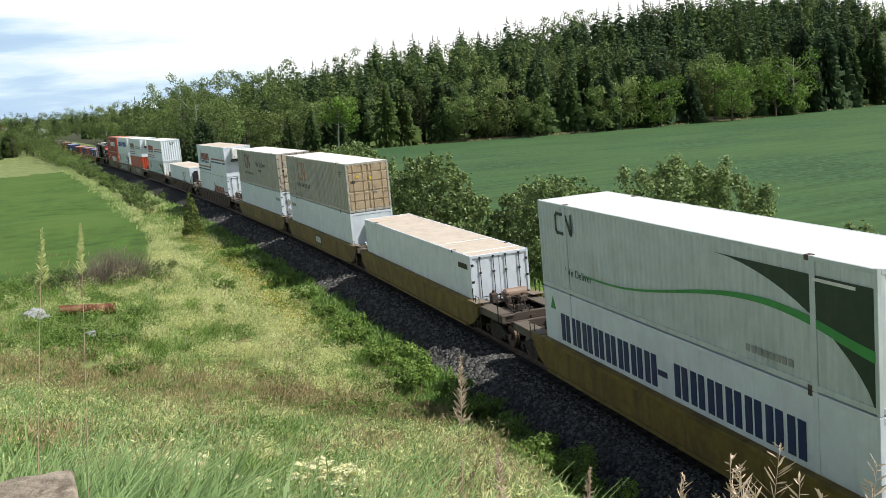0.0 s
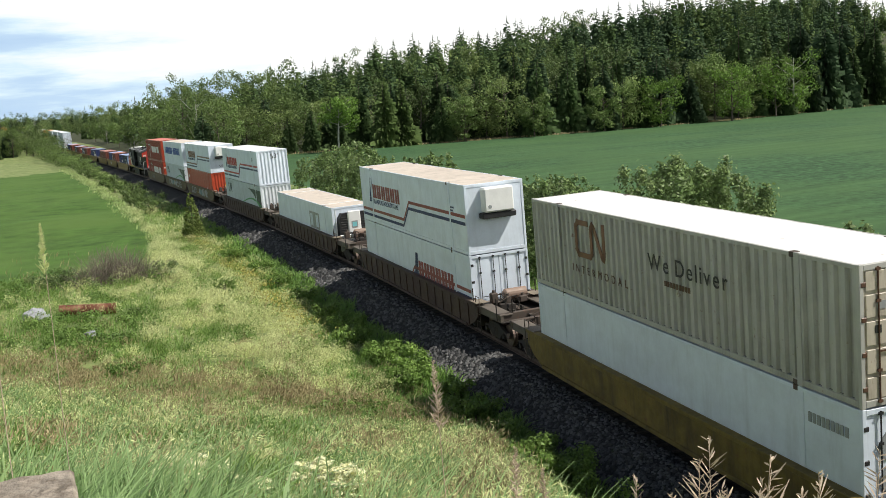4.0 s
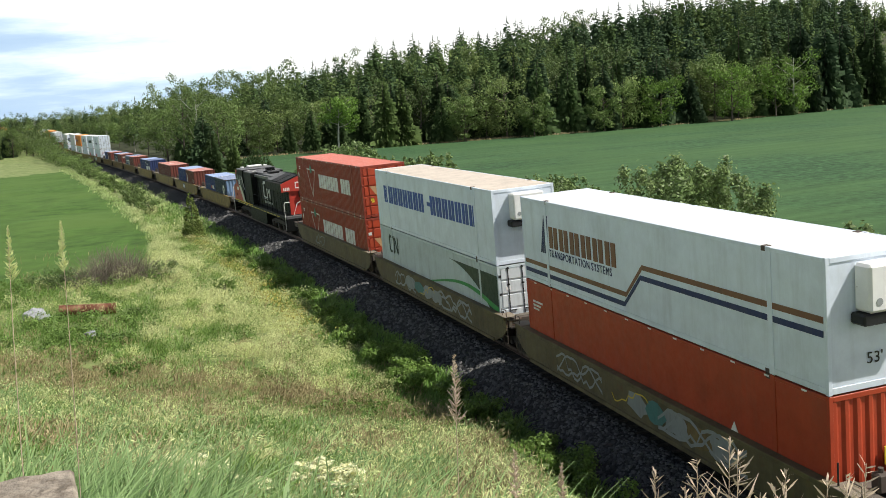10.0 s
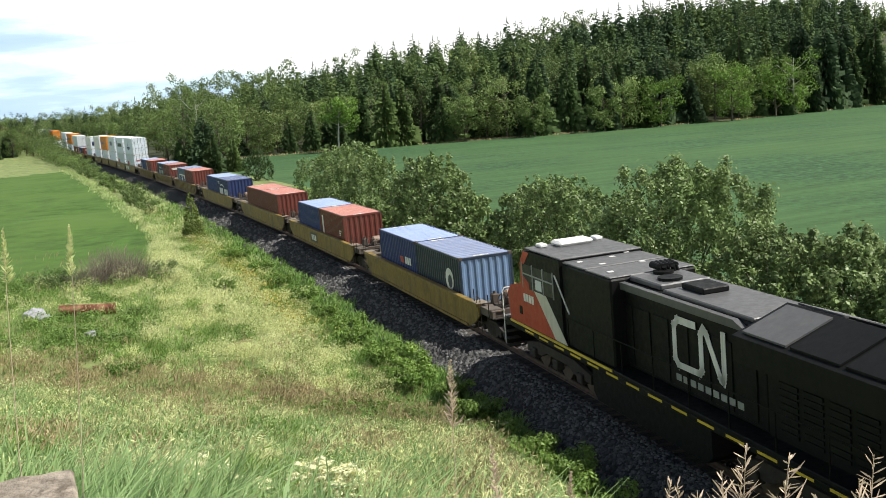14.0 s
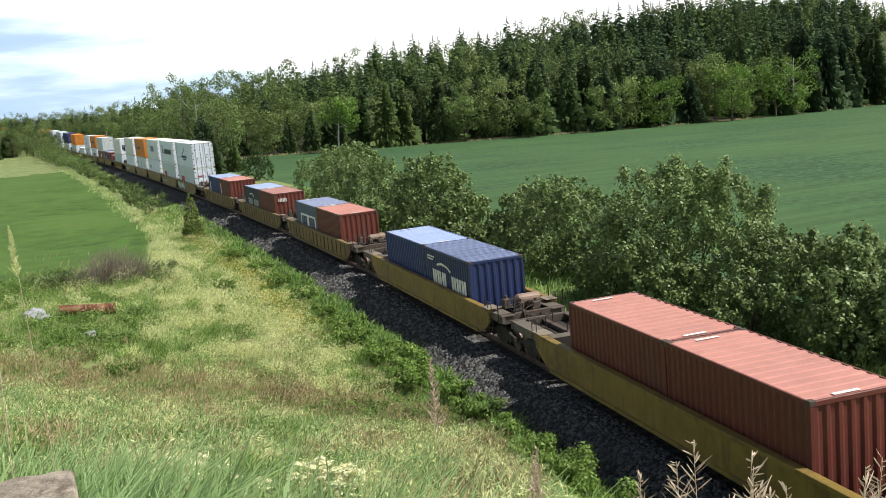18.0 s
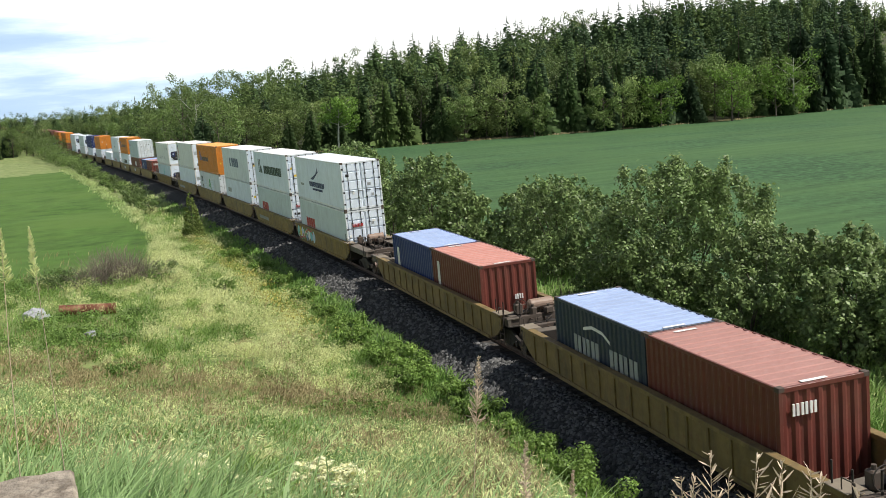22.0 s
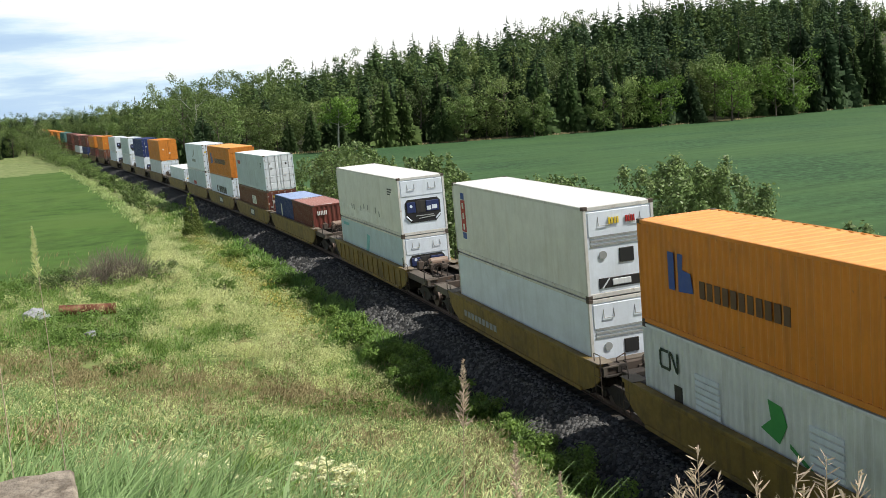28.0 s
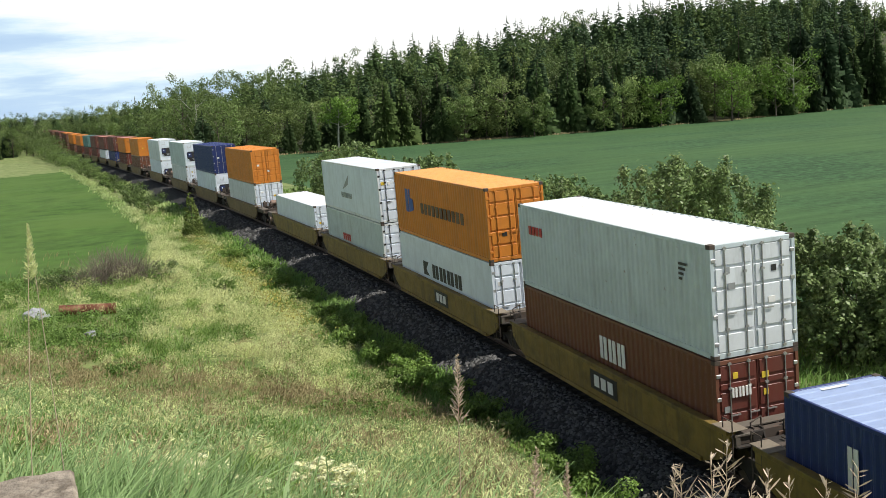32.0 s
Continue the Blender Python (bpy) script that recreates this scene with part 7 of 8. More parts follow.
def build_wood():
    """Front rows are trees of their own; those behind, which cannot be counted, are joined."""
    g = np.random.default_rng(11)
    back = {0: [], 1: []}
    tones = {0: [], 1: []}
    cheap = []
    for i in range(4):
        V, F = spruce_crown(13, (3.1, 3.5, 2.8, 3.3)[i], 300 + i, 200, 0.85)
        q = np.asarray(V, dtype=np.float32).reshape(-1, 4, 3)
        cheap.append((0, q))
    for i in range(3):
        _, b = broad_tree(12, (8.5, 9, 8)[i], 320 + i, 1350, 0.46, limbs=5, clumps=20, low=0.1)
        q = np.asarray(b[0], dtype=np.float32).reshape(-1, 4, 3)
        cheap.append((1, q))
    count = [0, 0]
    e = 1.5
    while e < 400:
        step = 6.8 if e < 20 else (8.6 if e < 60 else 9.8)
        x = (-70 if e < 150 else -130) + g.uniform(0, step)
        while x < (340 if e < 205 else 0):
            xx, ee = x + g.normal() * 1.2, e + g.normal() * 1.3
            x += step * g.uniform(0.8, 1.25)
            edge = float(np.interp(xx, WOOD_X, WOOD_Y))
            yy = edge + ee / 0.95
            if xx / yy > 0.80 or xx / yy < -0.19:
                continue
            z, s, n = world_ground(xx, yy)
            if n < 10.5:
                continue
            broad = g.random() < (0.32 if e < 12 else (0.24 if e < 60 else 0.16))
            if xx < 40:
                broad = g.random() < 0.55
            elif xx > 130 and e > 14:
                broad = g.random() < 0.06
            sc, turn, tall = g.uniform(0.72, 1.25), g.uniform(0, 6.28), g.uniform(0.95, 1.25)
            if g.random() < 0.08 and e > 20:
                tall *= 1.15
            sc *= float(np.interp(xx, (-60, -23, -8, 4, 60), (0.74, 0.72, 0.84, 1.0, 1.38)))
            sc *= float(np.interp(xx / yy, (0.0, 0.08, 0.40, 0.60, 0.75), (1.0, 0.88, 0.88, 1.06, 1.16)))
            if e > 185:
                sc *= 0.62
            front = e < (16 if xx > 30 else 24) and count[int(broad)] < 290
            if front:
                count[int(broad)] += 1
                if broad:
                    k = BROADS[int(g.integers(len(BROADS)))]
                    k.set(xx, yy, z - 0.3, sc, turn, "leafy broadleaf tree at the edge of the wood", group="broadleaf trees of the wood")
                else:
                    k = SPRUCES[int(g.integers(len(SPRUCES)))]
                    k.set(xx, yy, z - 0.3, sc, turn, "dark green spruce tree at the edge of the wood", group="spruces of the wood", tall=tall)
            else:
                kind, q = cheap[int(g.integers(4)) if not broad else 4 + int(g.integers(3))]
                c, s_ = math.cos(turn) * sc, math.sin(turn) * sc
                if 28 < e < 110:
                    q = q[q[:, 0, 2] > 4.2]
                p = np.empty_like(q)
                p[..., 0] = q[..., 0] * c - q[..., 1] * s_ + xx
                p[..., 1] = q[..., 0] * s_ + q[..., 1] * c + yy
                p[..., 2] = q[..., 2] * sc * tall + z - 0.3
                back[kind].append(p.reshape(-1, 3))
                tone = int(g.choice(3, p=(0.4, 0.15, 0.45) if xx > 110 else (0.5, 0.25, 0.25)))
                tones[kind].append(np.full(len(p), tone))
        e += step * 0.9
    # a far wood across the end of the valley
    for yy in np.arange(600, 800, 22):
        for xx in np.arange(-0.24 * yy, 0.02 * yy, 9.0):
            xx, y2 = xx + g.normal() * 3, yy + g.normal() * 6
            z, s, n = world_ground(xx, y2)
            if abs(n) < 9:
                continue
            kind, q = cheap[int(g.integers(4)) if g.random() < 0.6 else 4 + int(g.integers(3))]
            sc = g.uniform(0.8, 1.25)
            p = q[::2] * np.array([sc * 1.3, sc * 1.3, sc], dtype=np.float32) + np.array([xx, y2, z - 0.5], dtype=np.float32)
            back[kind].append(p.reshape(-1, 3))
            tones[kind].append(np.full(len(p), int(g.integers(3))))
    for kind, (name, ms, label) in enumerate((("spruce_wood", ('spruce', 'spruce_warm', 'spruce_dark'), "dense dark spruce wood climbing the hill"), ("broadleaf_wood", ('leaf', 'leaf_light', 'leaf_olive'), "broadleaf trees scattered through the hillside wood"))):
        V = np.concatenate(back[kind])
        ob = new(name, mesh_np(name, V, np.arange(len(V)).reshape(-1, 4), [M[k] for k in ms], np.concatenate(tones[kind])))
        tagged(ob, label, "wood", kind="stuff")


build_wood()


# ---- clouds behind the wood ----
def build_clouds():
    m = bpy.data.materials.new("bright_cloud")
    m.use_nodes = True
    t = m.node_tree
    t.nodes.clear()
    out = t.nodes.new("ShaderNodeOutputMaterial")
    em = t.nodes.new("ShaderNodeEmission")
    co = t.nodes.new("ShaderNodeTexCoord")
    mp = t.nodes.new("ShaderNodeMapping")
    mp.inputs["Scale"].default_value = (0.0011, 0.0011, 0.0075)
    no = t.nodes.new("ShaderNodeTexNoise")
    no.inputs["Scale"].default_value, no.inputs["Detail"].default_value, no.inputs["Roughness"].default_value = 1.0, 7, 0.55
    sep = t.nodes.new("ShaderNodeSeparateXYZ")
    t.links.new(co.outputs["Object"], mp.inputs["Vector"])
    t.links.new(mp.outputs[0], no.inputs["Vector"])
    t.links.new(co.outputs["Object"], sep.inputs[0])
    side = t.nodes.new("ShaderNodeMapRange")
    side.inputs["From Min"].default_value, side.inputs["From Max"].default_value = -600, 900
    side.inputs["To Min"].default_value, side.inputs["To Max"].default_value = -0.09, 0.30
    t.links.new(sep.outputs["X"], side.inputs["Value"])
    high = t.nodes.new("ShaderNodeMapRange")
    high.inputs["From Min"].default_value, high.inputs["From Max"].default_value = 20, 420
    high.inputs["To Min"].default_value, high.inputs["To Max"].default_value = -0.05, 0.18
    t.links.new(sep.outputs["Z"], high.inputs["Value"])
    a1 = t.nodes.new("ShaderNodeMath")
    a2 = t.nodes.new("ShaderNodeMath")
    t.links.new(no.outputs["Fac"], a1.inputs[0])
    t.links.new(side.outputs[0], a1.inputs[1])
    t.links.new(a1.outputs[0], a2.inputs[0])
    t.links.new(high.outputs[0], a2.inputs[1])
    ramp = t.nodes.new("ShaderNodeValToRGB")
    r = ramp.color_ramp
    r.elements[0].position, r.elements[0].color = 0.34, (0.58, 0.80, 1.08, 1)
    r.elements[1].position, r.elements[1].color = 0.66, (1.28, 1.28, 1.26, 1)
    e = r.elements.new(0.46)
    e.color = (0.68, 0.90, 1.14, 1)
    e = r.elements.new(0.52)
    e.color = (0.88, 1.09, 1.21, 1)
    e = r.elements.new(0.58)
    e.color = (1.12, 1.20, 1.24, 1)
    t.links.new(a2.outputs[0], ramp.inputs[0])
    t.links.new(ramp.outputs[0], em.inputs["Color"])
    em.inputs["Strength"].default_value = 0.78
    t.links.new(em.outputs[0], out.inputs["Surface"])
    V, F = [], []
    n, rows = 120, 14
    for j in range(rows + 1):
        el = math.radians(-1.5 + 24 * j / rows)
        for i in range(n + 1):
            az = math.radians(-180 + 360 * i / n)
            V.append((3600 * math.sin(az) * math.cos(el), 3600 * math.cos(az) * math.cos(el), 3600 * math.sin(el)))
    for j in range(rows):
        for i in range(n):
            a = j * (n + 1) + i
            F.append((a, a + 1, a + n + 2, a + n + 1))
    ob = raw("backdrop_sky", V, F, m, smooth_shade=True)
    tagged(ob, "bright summer clouds with a gap of blue low down", "sky", kind="structure")


build_clouds()


# ---- trees beside the line ----
def lone_tree(name, s, n, h, w, leaves, size, seed, label, leaf='leaf_hedge', bark='bark', low=0.05, category="tree", group="", limbs=9, clumps=40, upright=0.9):
    a, b = broad_tree(h, w, seed, leaves, size, limbs=limbs, clumps=clumps, low=low, upright=upright, trunk_r=max(0.05, h * 0.014))
    k = Kind(name, a, b, M[bark], M[leaf])
    p = beside(s, n)
    return k.set(p.x, p.y, ground_z(s, n) - 0.1, 1.0, seed * 1.3, label, category, group)


HEDGE = "alders between the track and the field"
for i, (s, n, h, w, leaves) in enumerate((
        (44.0, 11.5, 6.3, 9.2, 38000), (56.8, 11.0, 5.2, 6.4, 18000), (51.5, 11.8, 4.6, 4.8, 8000), (61.5, 11.3, 4.2, 4.6, 6000), (34.0, 12.0, 4.0, 6.2, 20000), (29.4, 12.6, 3.8, 5.6, 13000), (38.4, 12.2, 3.7, 5.0, 11000), (31.5, 11.0, 3.4, 4.4, 7000),
        (62, 9.8, 2.8, 4.0, 3500), (69, 9.8, 3.6, 4.6, 5500), (75.0, 9.6, 6.0, 6.4, 10000), (83, 10.2, 4.0, 5.0, 4500), (91, 10.2, 5.2, 6.0, 6000), (98, 10.6, 6.4, 6.6, 6500), (106, 10.8, 5.8, 6.2, 5000), (114, 11.2, 4.8, 5.8, 3500), (24.6, 13.2, 3.5, 5.0, 8000), (19, 12.6, 3.1, 4.6, 5000),
        (41.0, 9.3, 2.5, 4.0, 6000), (47.5, 9.2, 2.5, 4.0, 5500), (53.5, 9.1, 2.4, 3.8, 4000), (36.2, 9.4, 2.4, 3.6, 6000), (31, 10.0, 2.4, 3.4, 6000), (59.5, 9.2, 2.3, 3.8, 3500), (64, 7.8, 2.2, 4.2, 3000), (80, 8.0, 2.4, 4.2, 2500), (88, 8.4, 2.4, 4.2, 2000), (72, 7.8, 2.2, 4.0, 2500), (96, 8.6, 2.4, 4.4, 1800), (104, 8.8, 2.4, 4.4, 1500))):
    a_, b_ = dome_tree(h, w, 400 + i, leaves, 0.18 if s < 60 else 0.26, 90 if h > 5 else 55)
    big = h > 3.5
    q_ = beside(s, n)
    Kind("alder_tree" if big else "bush", a_, b_, M['bark'], M['leaf_hedge']).set(q_.x, q_.y, ground_z(s, n) - 0.1, 1.0, i * 1.3, "grey-green leafy alder with several stems beside the track" if big else "dense green leafy bush below the alders", "tree" if big else "bush", HEDGE)
a_, b_ = dome_tree(4.2, 4.8, 431, 5200, 0.22, 60)
q_ = beside(152, 12.5)
Kind("round_bush", a_, b_, M['bark'], M['leaf_dark']).set(q_.x, q_.y, ground_z(152, 12.5) - 0.1, 1.0, 0.0, "dense dark green rounded bush at the field's edge", "bush")
for i, (s, n, h) in enumerate(((176, 10.5, 9.5), (188, 11.5, 12.5), (199, 10.5, 8.0), (181, 15, 8))):
    p = beside(s, n)
    SPRUCES[i].set(p.x, p.y, ground_z(s, n) - 0.2, h / 13, i, "dark spruce tree close to the railway", group="spruces beside the railway")
for i, (s, n, h, w) in enumerate(((192, 15, 12, 6), (204, 13, 15, 7), (214, 12, 17, 8), (226, 14, 14, 7), (208, 20, 13, 7), (240, 12, 10, 7), (262, 11.5, 9, 7), (285, 11.5, 8, 7), (310, 11, 7, 6), (335, 11, 6.5, 6), (360, 11, 6, 6))):
    lone_tree("broadleaf_tree", s, n, h, w, 2200, 0.36, 440 + i, "tall leafy broadleaf tree close to the railway", 'leaf', 'birch' if i % 2 else 'bark', 0.15, group="broadleaf trees beside the railway", limbs=8, clumps=30)
for i, (x, y, h, w) in enumerate(((39, 228, 12.5, 8), (141, 233, 15, 11), (166, 243.5, 17, 13), (120, 231, 12, 10), (104, 229, 11, 8), (86, 229, 10, 7), (158, 239.5, 14, 10), (70, 232, 11, 8))):
    z, s, n = world_ground(x, y)
    a, b = broad_tree(h, w, 470 + i, 2800, 0.5, limbs=9, clumps=34, low=0.06 if i else 0.35)
    Kind("broadleaf_tree", a, b, M['birch'] if i in (0, 2) else M['bark'], M['leaf_bright'] if i in (0, 1, 2, 3, 6) else M['leaf']).set(x, y, z - 0.2, 1.0, i, "bright green broadleaf tree with a pale trunk at the field's edge", group="bright trees at the field's edge")

# left of the line
p = beside(90, -6.6)
V_, F_ = [], []
stem(V_, F_, [(0, 0, -0.3), (0, 0, 1.8), (0, 0, 3.4)], [0.05, 0.03, 0.01])
g6 = np.random.default_rng(150)
zz_ = 0.1 + 3.5 * g6.random(260) ** 1.35
rr_ = 0.92 * (1 - zz_ / 3.75) ** 0.85 + 0.05
aa_ = g6.uniform(0, math.tau, 260)
LV, LF = leaf_cloud(np.stack([np.cos(aa_) * rr_ * 0.8, np.sin(aa_) * rr_ * 0.8, zz_], -1), 0.06 + 0.22 * rr_, 5200, 0.13, g6, 1.1, 0.3)
SMALL = Kind("spruce_tree", (V_, F_), (LV, LF), M['bark'], M['young'])
SMALL.set(p.x, p.y, ground_z(90, -6.6) - 0.05, 1.15, 0.4, "small upright young spruce beside the railway ditch")
g6 = np.random.default_rng(61)
for i in range(46):
    s = 118 + i * 5.4 + g6.uniform(-1.5, 1.5)
    n = -5.8 - g6.uniform(0, 1.8) - 0.6 * smooth(200, 300, s)
    h = g6.uniform(1.0, 1.9) + 1.6 * smooth(190, 260, s) + 3.0 * smooth(270, 340, s)
    lone_tree("shrub", s, n, h, h * 1.7, 620, 0.22 + 0.1 * smooth(180, 320, s), 500 + i, "green shrub on the railway bank", 'leaf', low=0.02, category="bush", group="shrubs along the bank", limbs=4, clumps=14)
for i in range(64):
    s = 345 + g6.uniform(0, 110)
    n = -6.5 - g6.uniform(0, 26)
    p = beside(s, n)
    k = BROADS[i % len(BROADS)] if i % 3 else SPRUCES[i % 5]
    k.set(p.x, p.y, ground_z(s, n) - 0.2, g6.uniform(0.55, 0.8) + 0.3 * smooth(390, 430, s), g6.uniform(0, 6), "broadleaf tree in the far wood beside the line" if i % 3 else "spruce tree in the far wood beside the line", group="far wood beside the line")

for i, (s, n, h) in enumerate(((322, -5.6, 5.0), (334, -5.2, 6.5), (343, -5.8, 7.5), (352, -4.6, 8.0), (361, -5.0, 8.5), (370, -4.6, 9.0), (380, -5.2, 9.5), (391, -4.8, 10), (402, -5, 10), (414, -5, 11), (426, -5, 11), (356, -9, 8), (376, -9, 9), (396, -10, 10))):
    p = beside(s, n)
    BROADS[i % 5].set(p.x, p.y, ground_z(s, n) - 0.2, h / 12, i * 1.1, "leafy tree close beside the distant railway bend", group="trees at the distant bend")


# ---- grass, weeds and stones ----
GS, GN = np.arange(-4, 261, 0.5), np.arange(-46, 0.1, 0.5)
GZ = np.array([[ground_z(a, b) for b in GN] for a in GS])


def ground_many(s, n):
    i = np.clip((s - GS[0]) / 0.5, 0, len(GS) - 1.001)
    j = np.clip((n - GN[0]) / 0.5, 0, len(GN) - 1.001)
    a, b = i.astype(int), j.astype(int)
    u, v = i - a, j - b
    z = GZ[a, b] * (1 - u) * (1 - v) + GZ[a + 1, b] * u * (1 - v) + GZ[a, b + 1] * (1 - u) * v + GZ[a + 1, b + 1] * u * v
    th, x, y = np.interp(s, TS, TH), np.interp(s, TS, TX), np.interp(s, TS, TY)
    return np.stack([x + n * np.cos(th), y + n * np.sin(th), z], -1)


def patchy(s, n, scale, seed):
    return np.array([noise.noise((a * scale, b * scale, seed)) for a, b in zip(s, n)])


def blades(name, P, h, w, lean, material, label, g, droop=0.35):
    """Bent grass blades of two joints at the points P."""
    k = len(P)
    a = g.uniform(0, math.tau, k)
    side = np.stack([np.cos(a), np.sin(a), np.zeros(k)], -1)
    d = np.stack([np.cos(a + 1.3 + g.normal(size=k)), np.sin(a + 1.3 + g.normal(size=k)), np.zeros(k)], -1)
    d = d * 0.7 + np.array([0.45, 0.25, 0])
    h = h[:, None] if np.ndim(h) else np.full((k, 1), h)
    w = w[:, None] if np.ndim(w) else np.full((k, 1), w)
    le = (lean * g.uniform(0.4, 1.4, k))[:, None]
    up = np.array([0, 0, 1.0])
    p1 = P + up * h * 0.55 + d * h * le * 0.4
    p2 = P + up * h * (1 - droop * le) + d * h * le
    V = np.stack([P - side * w / 2, P + side * w / 2, p1 + side * w * 0.4, p1 - side * w * 0.4, p2 + side * w * 0.1, p2 - side * w * 0.1], 1).reshape(-1, 3)
    b = np.arange(k)[:, None] * 6
    F = np.concatenate([b + np.array([0, 1, 2, 3]), b + np.array([3, 2, 4, 5])], 0)
    ob = new(name, mesh_np(name, V, F, [material]))
    return tagged(ob, label, "grass", kind="stuff")


def scatter(count, s0, s1, n0, n1, g, near=8.0):
    """Points thinning out with distance from the slope's foot."""
    u = g.random(count)
    s = 1 / (1 / (s0 + near) + u * (1 / (s1 + near) - 1 / (s0 + near))) - near
    n = g.uniform(n0, n1, count)
    return s, n


def inside(P, lo=-0.20, hi=0.78):
    r = P[:, 0] / np.maximum(P[:, 1], 0.1)
    d = np.hypot(P[:, 0], P[:, 1])
    return (P[:, 1] > 2.5) & (r > lo) & (r < hi) & (d > 3.0)


def ray_place(px, py, dist):
    """A place seen through a spot of the picture's plane, as metres right and up of its middle at unit distance."""
    v = VIEW.to_3x3() @ Vector((px, py, -1.0))
    return Vector(EYE) + v.normalized() * dist


def weedy_spots(P):
    """Where green weeds crowd out the grass."""
    return sum(np.exp(-((P[:, 0] - x) / a) ** 2 - ((P[:, 1] - y) / b) ** 2) for x, a, y, b in ((-4.4, 2.4, 52.5, 5.0), (-10.0, 2.5, 70.0, 5.0), (6.8, 2.0, 32.5, 3.2)))


def meadow_tone(s, n, P):
    """From green grass (low) to patches of pale seed heads (high)."""
    pale = np.interp(s, (42, 62, 75), (-7.3, -9.8, -10.2))
    lane = np.exp(-((n - pale) / 2.6) ** 2) * np.clip((s - 36) / 6, 0, 1)
    return -0.9 * weedy_spots(P) + 0.6 * lane + 1.1 * patchy(s * 0.6, n, 0.35, 5.0) + 1.9 * patchy(s * 0.55, n, 0.8, 6.0)


def build_meadow():
    g = np.random.default_rng(77)
    # tall fresh grass of the slope
    s, n = scatter(115000, 3, 46, -30, -4.5, g, 2)
    P = ground_many(s, n)
    P = P[inside(P)]
    q = 28.4 - (P[:, 0] * 0.657 + P[:, 1] * 0.753)
    P = P[g.random(len(P)) < np.clip(0.2 + 0.2 * q, 0.2, 1.0)]
    d = np.hypot(P[:, 0], P[:, 1])
    mixq = 1.1 * np.array([noise.noise((a * 0.7, b * 0.45, 1.0)) for a, b in P[:, :2]]) + 0.16 * g.normal(size=len(P))
    mixq += 0.30 * np.clip((P[:, 0] - 0.5) / 2.5, 0, 1) - 0.35 * np.exp(-((P[:, 0] - 7.0) / 1.8) ** 2 - ((P[:, 1] - 32.0) / 3.2) ** 2) * 2.2
    for nm, sel, m, lab in (("slope_grass", (mixq > -0.28) & (mixq < 0.22), M['fresh'], "tall fresh meadow grass covering the slope"), ("slope_weeds", mixq <= -0.28, M['lush'], "dark green weeds among the slope's grass"), ("slope_straw", mixq >= 0.22, M['seed'], "pale seeding grass on the slope")):
        c = int(sel.sum())
        tall = 0.75 + 0.7 * np.array([noise.noise((a * 0.8, b * 0.8, 4.0)) for a, b in P[sel][:, :2]])
        broad = 1.9 if nm == "slope_weeds" else 1.0
        blades(nm, P[sel], g.uniform(0.2, 0.6, c) * tall, g.uniform(0.008, 0.024, c) * (0.7 + d[sel] / 24) * broad, 0.75 if broad == 1 else 0.95, m, lab, g)
    # bleached grass among it
    s, n = scatter(60000, 8, 90, -34, -5, g, 4)
    P = ground_many(s, n)
    k = inside(P)
    s, n, P = s[k], n[k], P[k]
    w = patchy(s * 0.5, n, 0.3, 2.0) + g.normal(size=len(s)) * 0.25
    q = 28.4 - (P[:, 0] * 0.657 + P[:, 1] * 0.753)
    w += 0.28 * np.exp(-((q - 2.5) / 3.0) ** 2)
    P = P[w > 0.30]
    d = np.hypot(P[:, 0], P[:, 1])
    blades("dry_grass", P, g.uniform(0.35, 0.7, len(P)), 0.008 + 0.0004 * d, 0.5, M['straw'], "bleached dry grass stalks among the green", g)
    # meadow on the level
    s, n = scatter(80000, 26, 125, -36, -5.2, g, 6)
    P = ground_many(s, n)
    k = inside(P)
    s, n, P = s[k], n[k], P[k]
    field = (n < -9.6 - 3.0 * np.clip((95 - s) / 25, 0, 1)) & (s > 76)
    s, n, P = s[~field], n[~field], P[~field]
    d = np.hypot(P[:, 0], P[:, 1])
    c = len(P)
    sel = (g.random(c) < 0.5) & (meadow_tone(s, n, P) + 0.15 * g.normal(size=c) < 0.38)
    blades("meadow_grass", P[sel], 0.42 * g.uniform(0.5, 1.2, int(sel.sum())), 0.012 + 0.0006 * d[sel], 0.9, M['grass'], "rough green meadow grass", g)
    # tussocks and fluffy heads
    s, n = scatter(17000, 8, 120, -36, -5.0, g, 4)
    P = ground_many(s, n)
    k = inside(P)
    field = (n < -9.6 - 3.0 * np.clip((95 - s) / 25, 0, 1)) & (s > 75)
    k &= ~field & (np.hypot(P[:, 0], P[:, 1]) > 8)
    s, n, P = s[k], n[k], P[k]
    d = np.hypot(P[:, 0], P[:, 1])
    q = 28.4 - (P[:, 0] * 0.657 + P[:, 1] * 0.753)
    weedy = weedy_spots(P)
    tone = meadow_tone(s, n, P) + 0.08 * g.normal(size=len(s))
    toe = np.exp(-((q + 1.0) / 2.9) ** 2) + 0.5 * patchy(s, n, 0.5, 8.0) + 0.2 * g.normal(size=len(s))
    pick = np.where((toe > 0.48) & (q < 5), 2, np.where((tone > 0.28) & (q < 2), 1, np.where(1.1 * weedy + patchy(s, n, 0.7, 14.0) + 0.12 * g.normal(size=len(s)) > 0.28, 3, 0)))
    lot = 1.5 * patchy(P[:, 0], P[:, 1], 0.75, 21.0) + 0.16 * g.normal(size=len(s)) + 0.22 * np.clip((P[:, 0] - 0.5) / 3, 0, 1) - 0.9 * weedy
    pick = np.where((q > 2.5) & (pick != 2), np.where(lot < -0.32, 3, np.where(lot < 0.16, 4, np.where(lot < 0.5, 1, 2))), pick)
    swell = np.clip(1 + 1.3 * patchy(P[:, 0], P[:, 1], 0.9, 31.0), 0.45, 1.9)
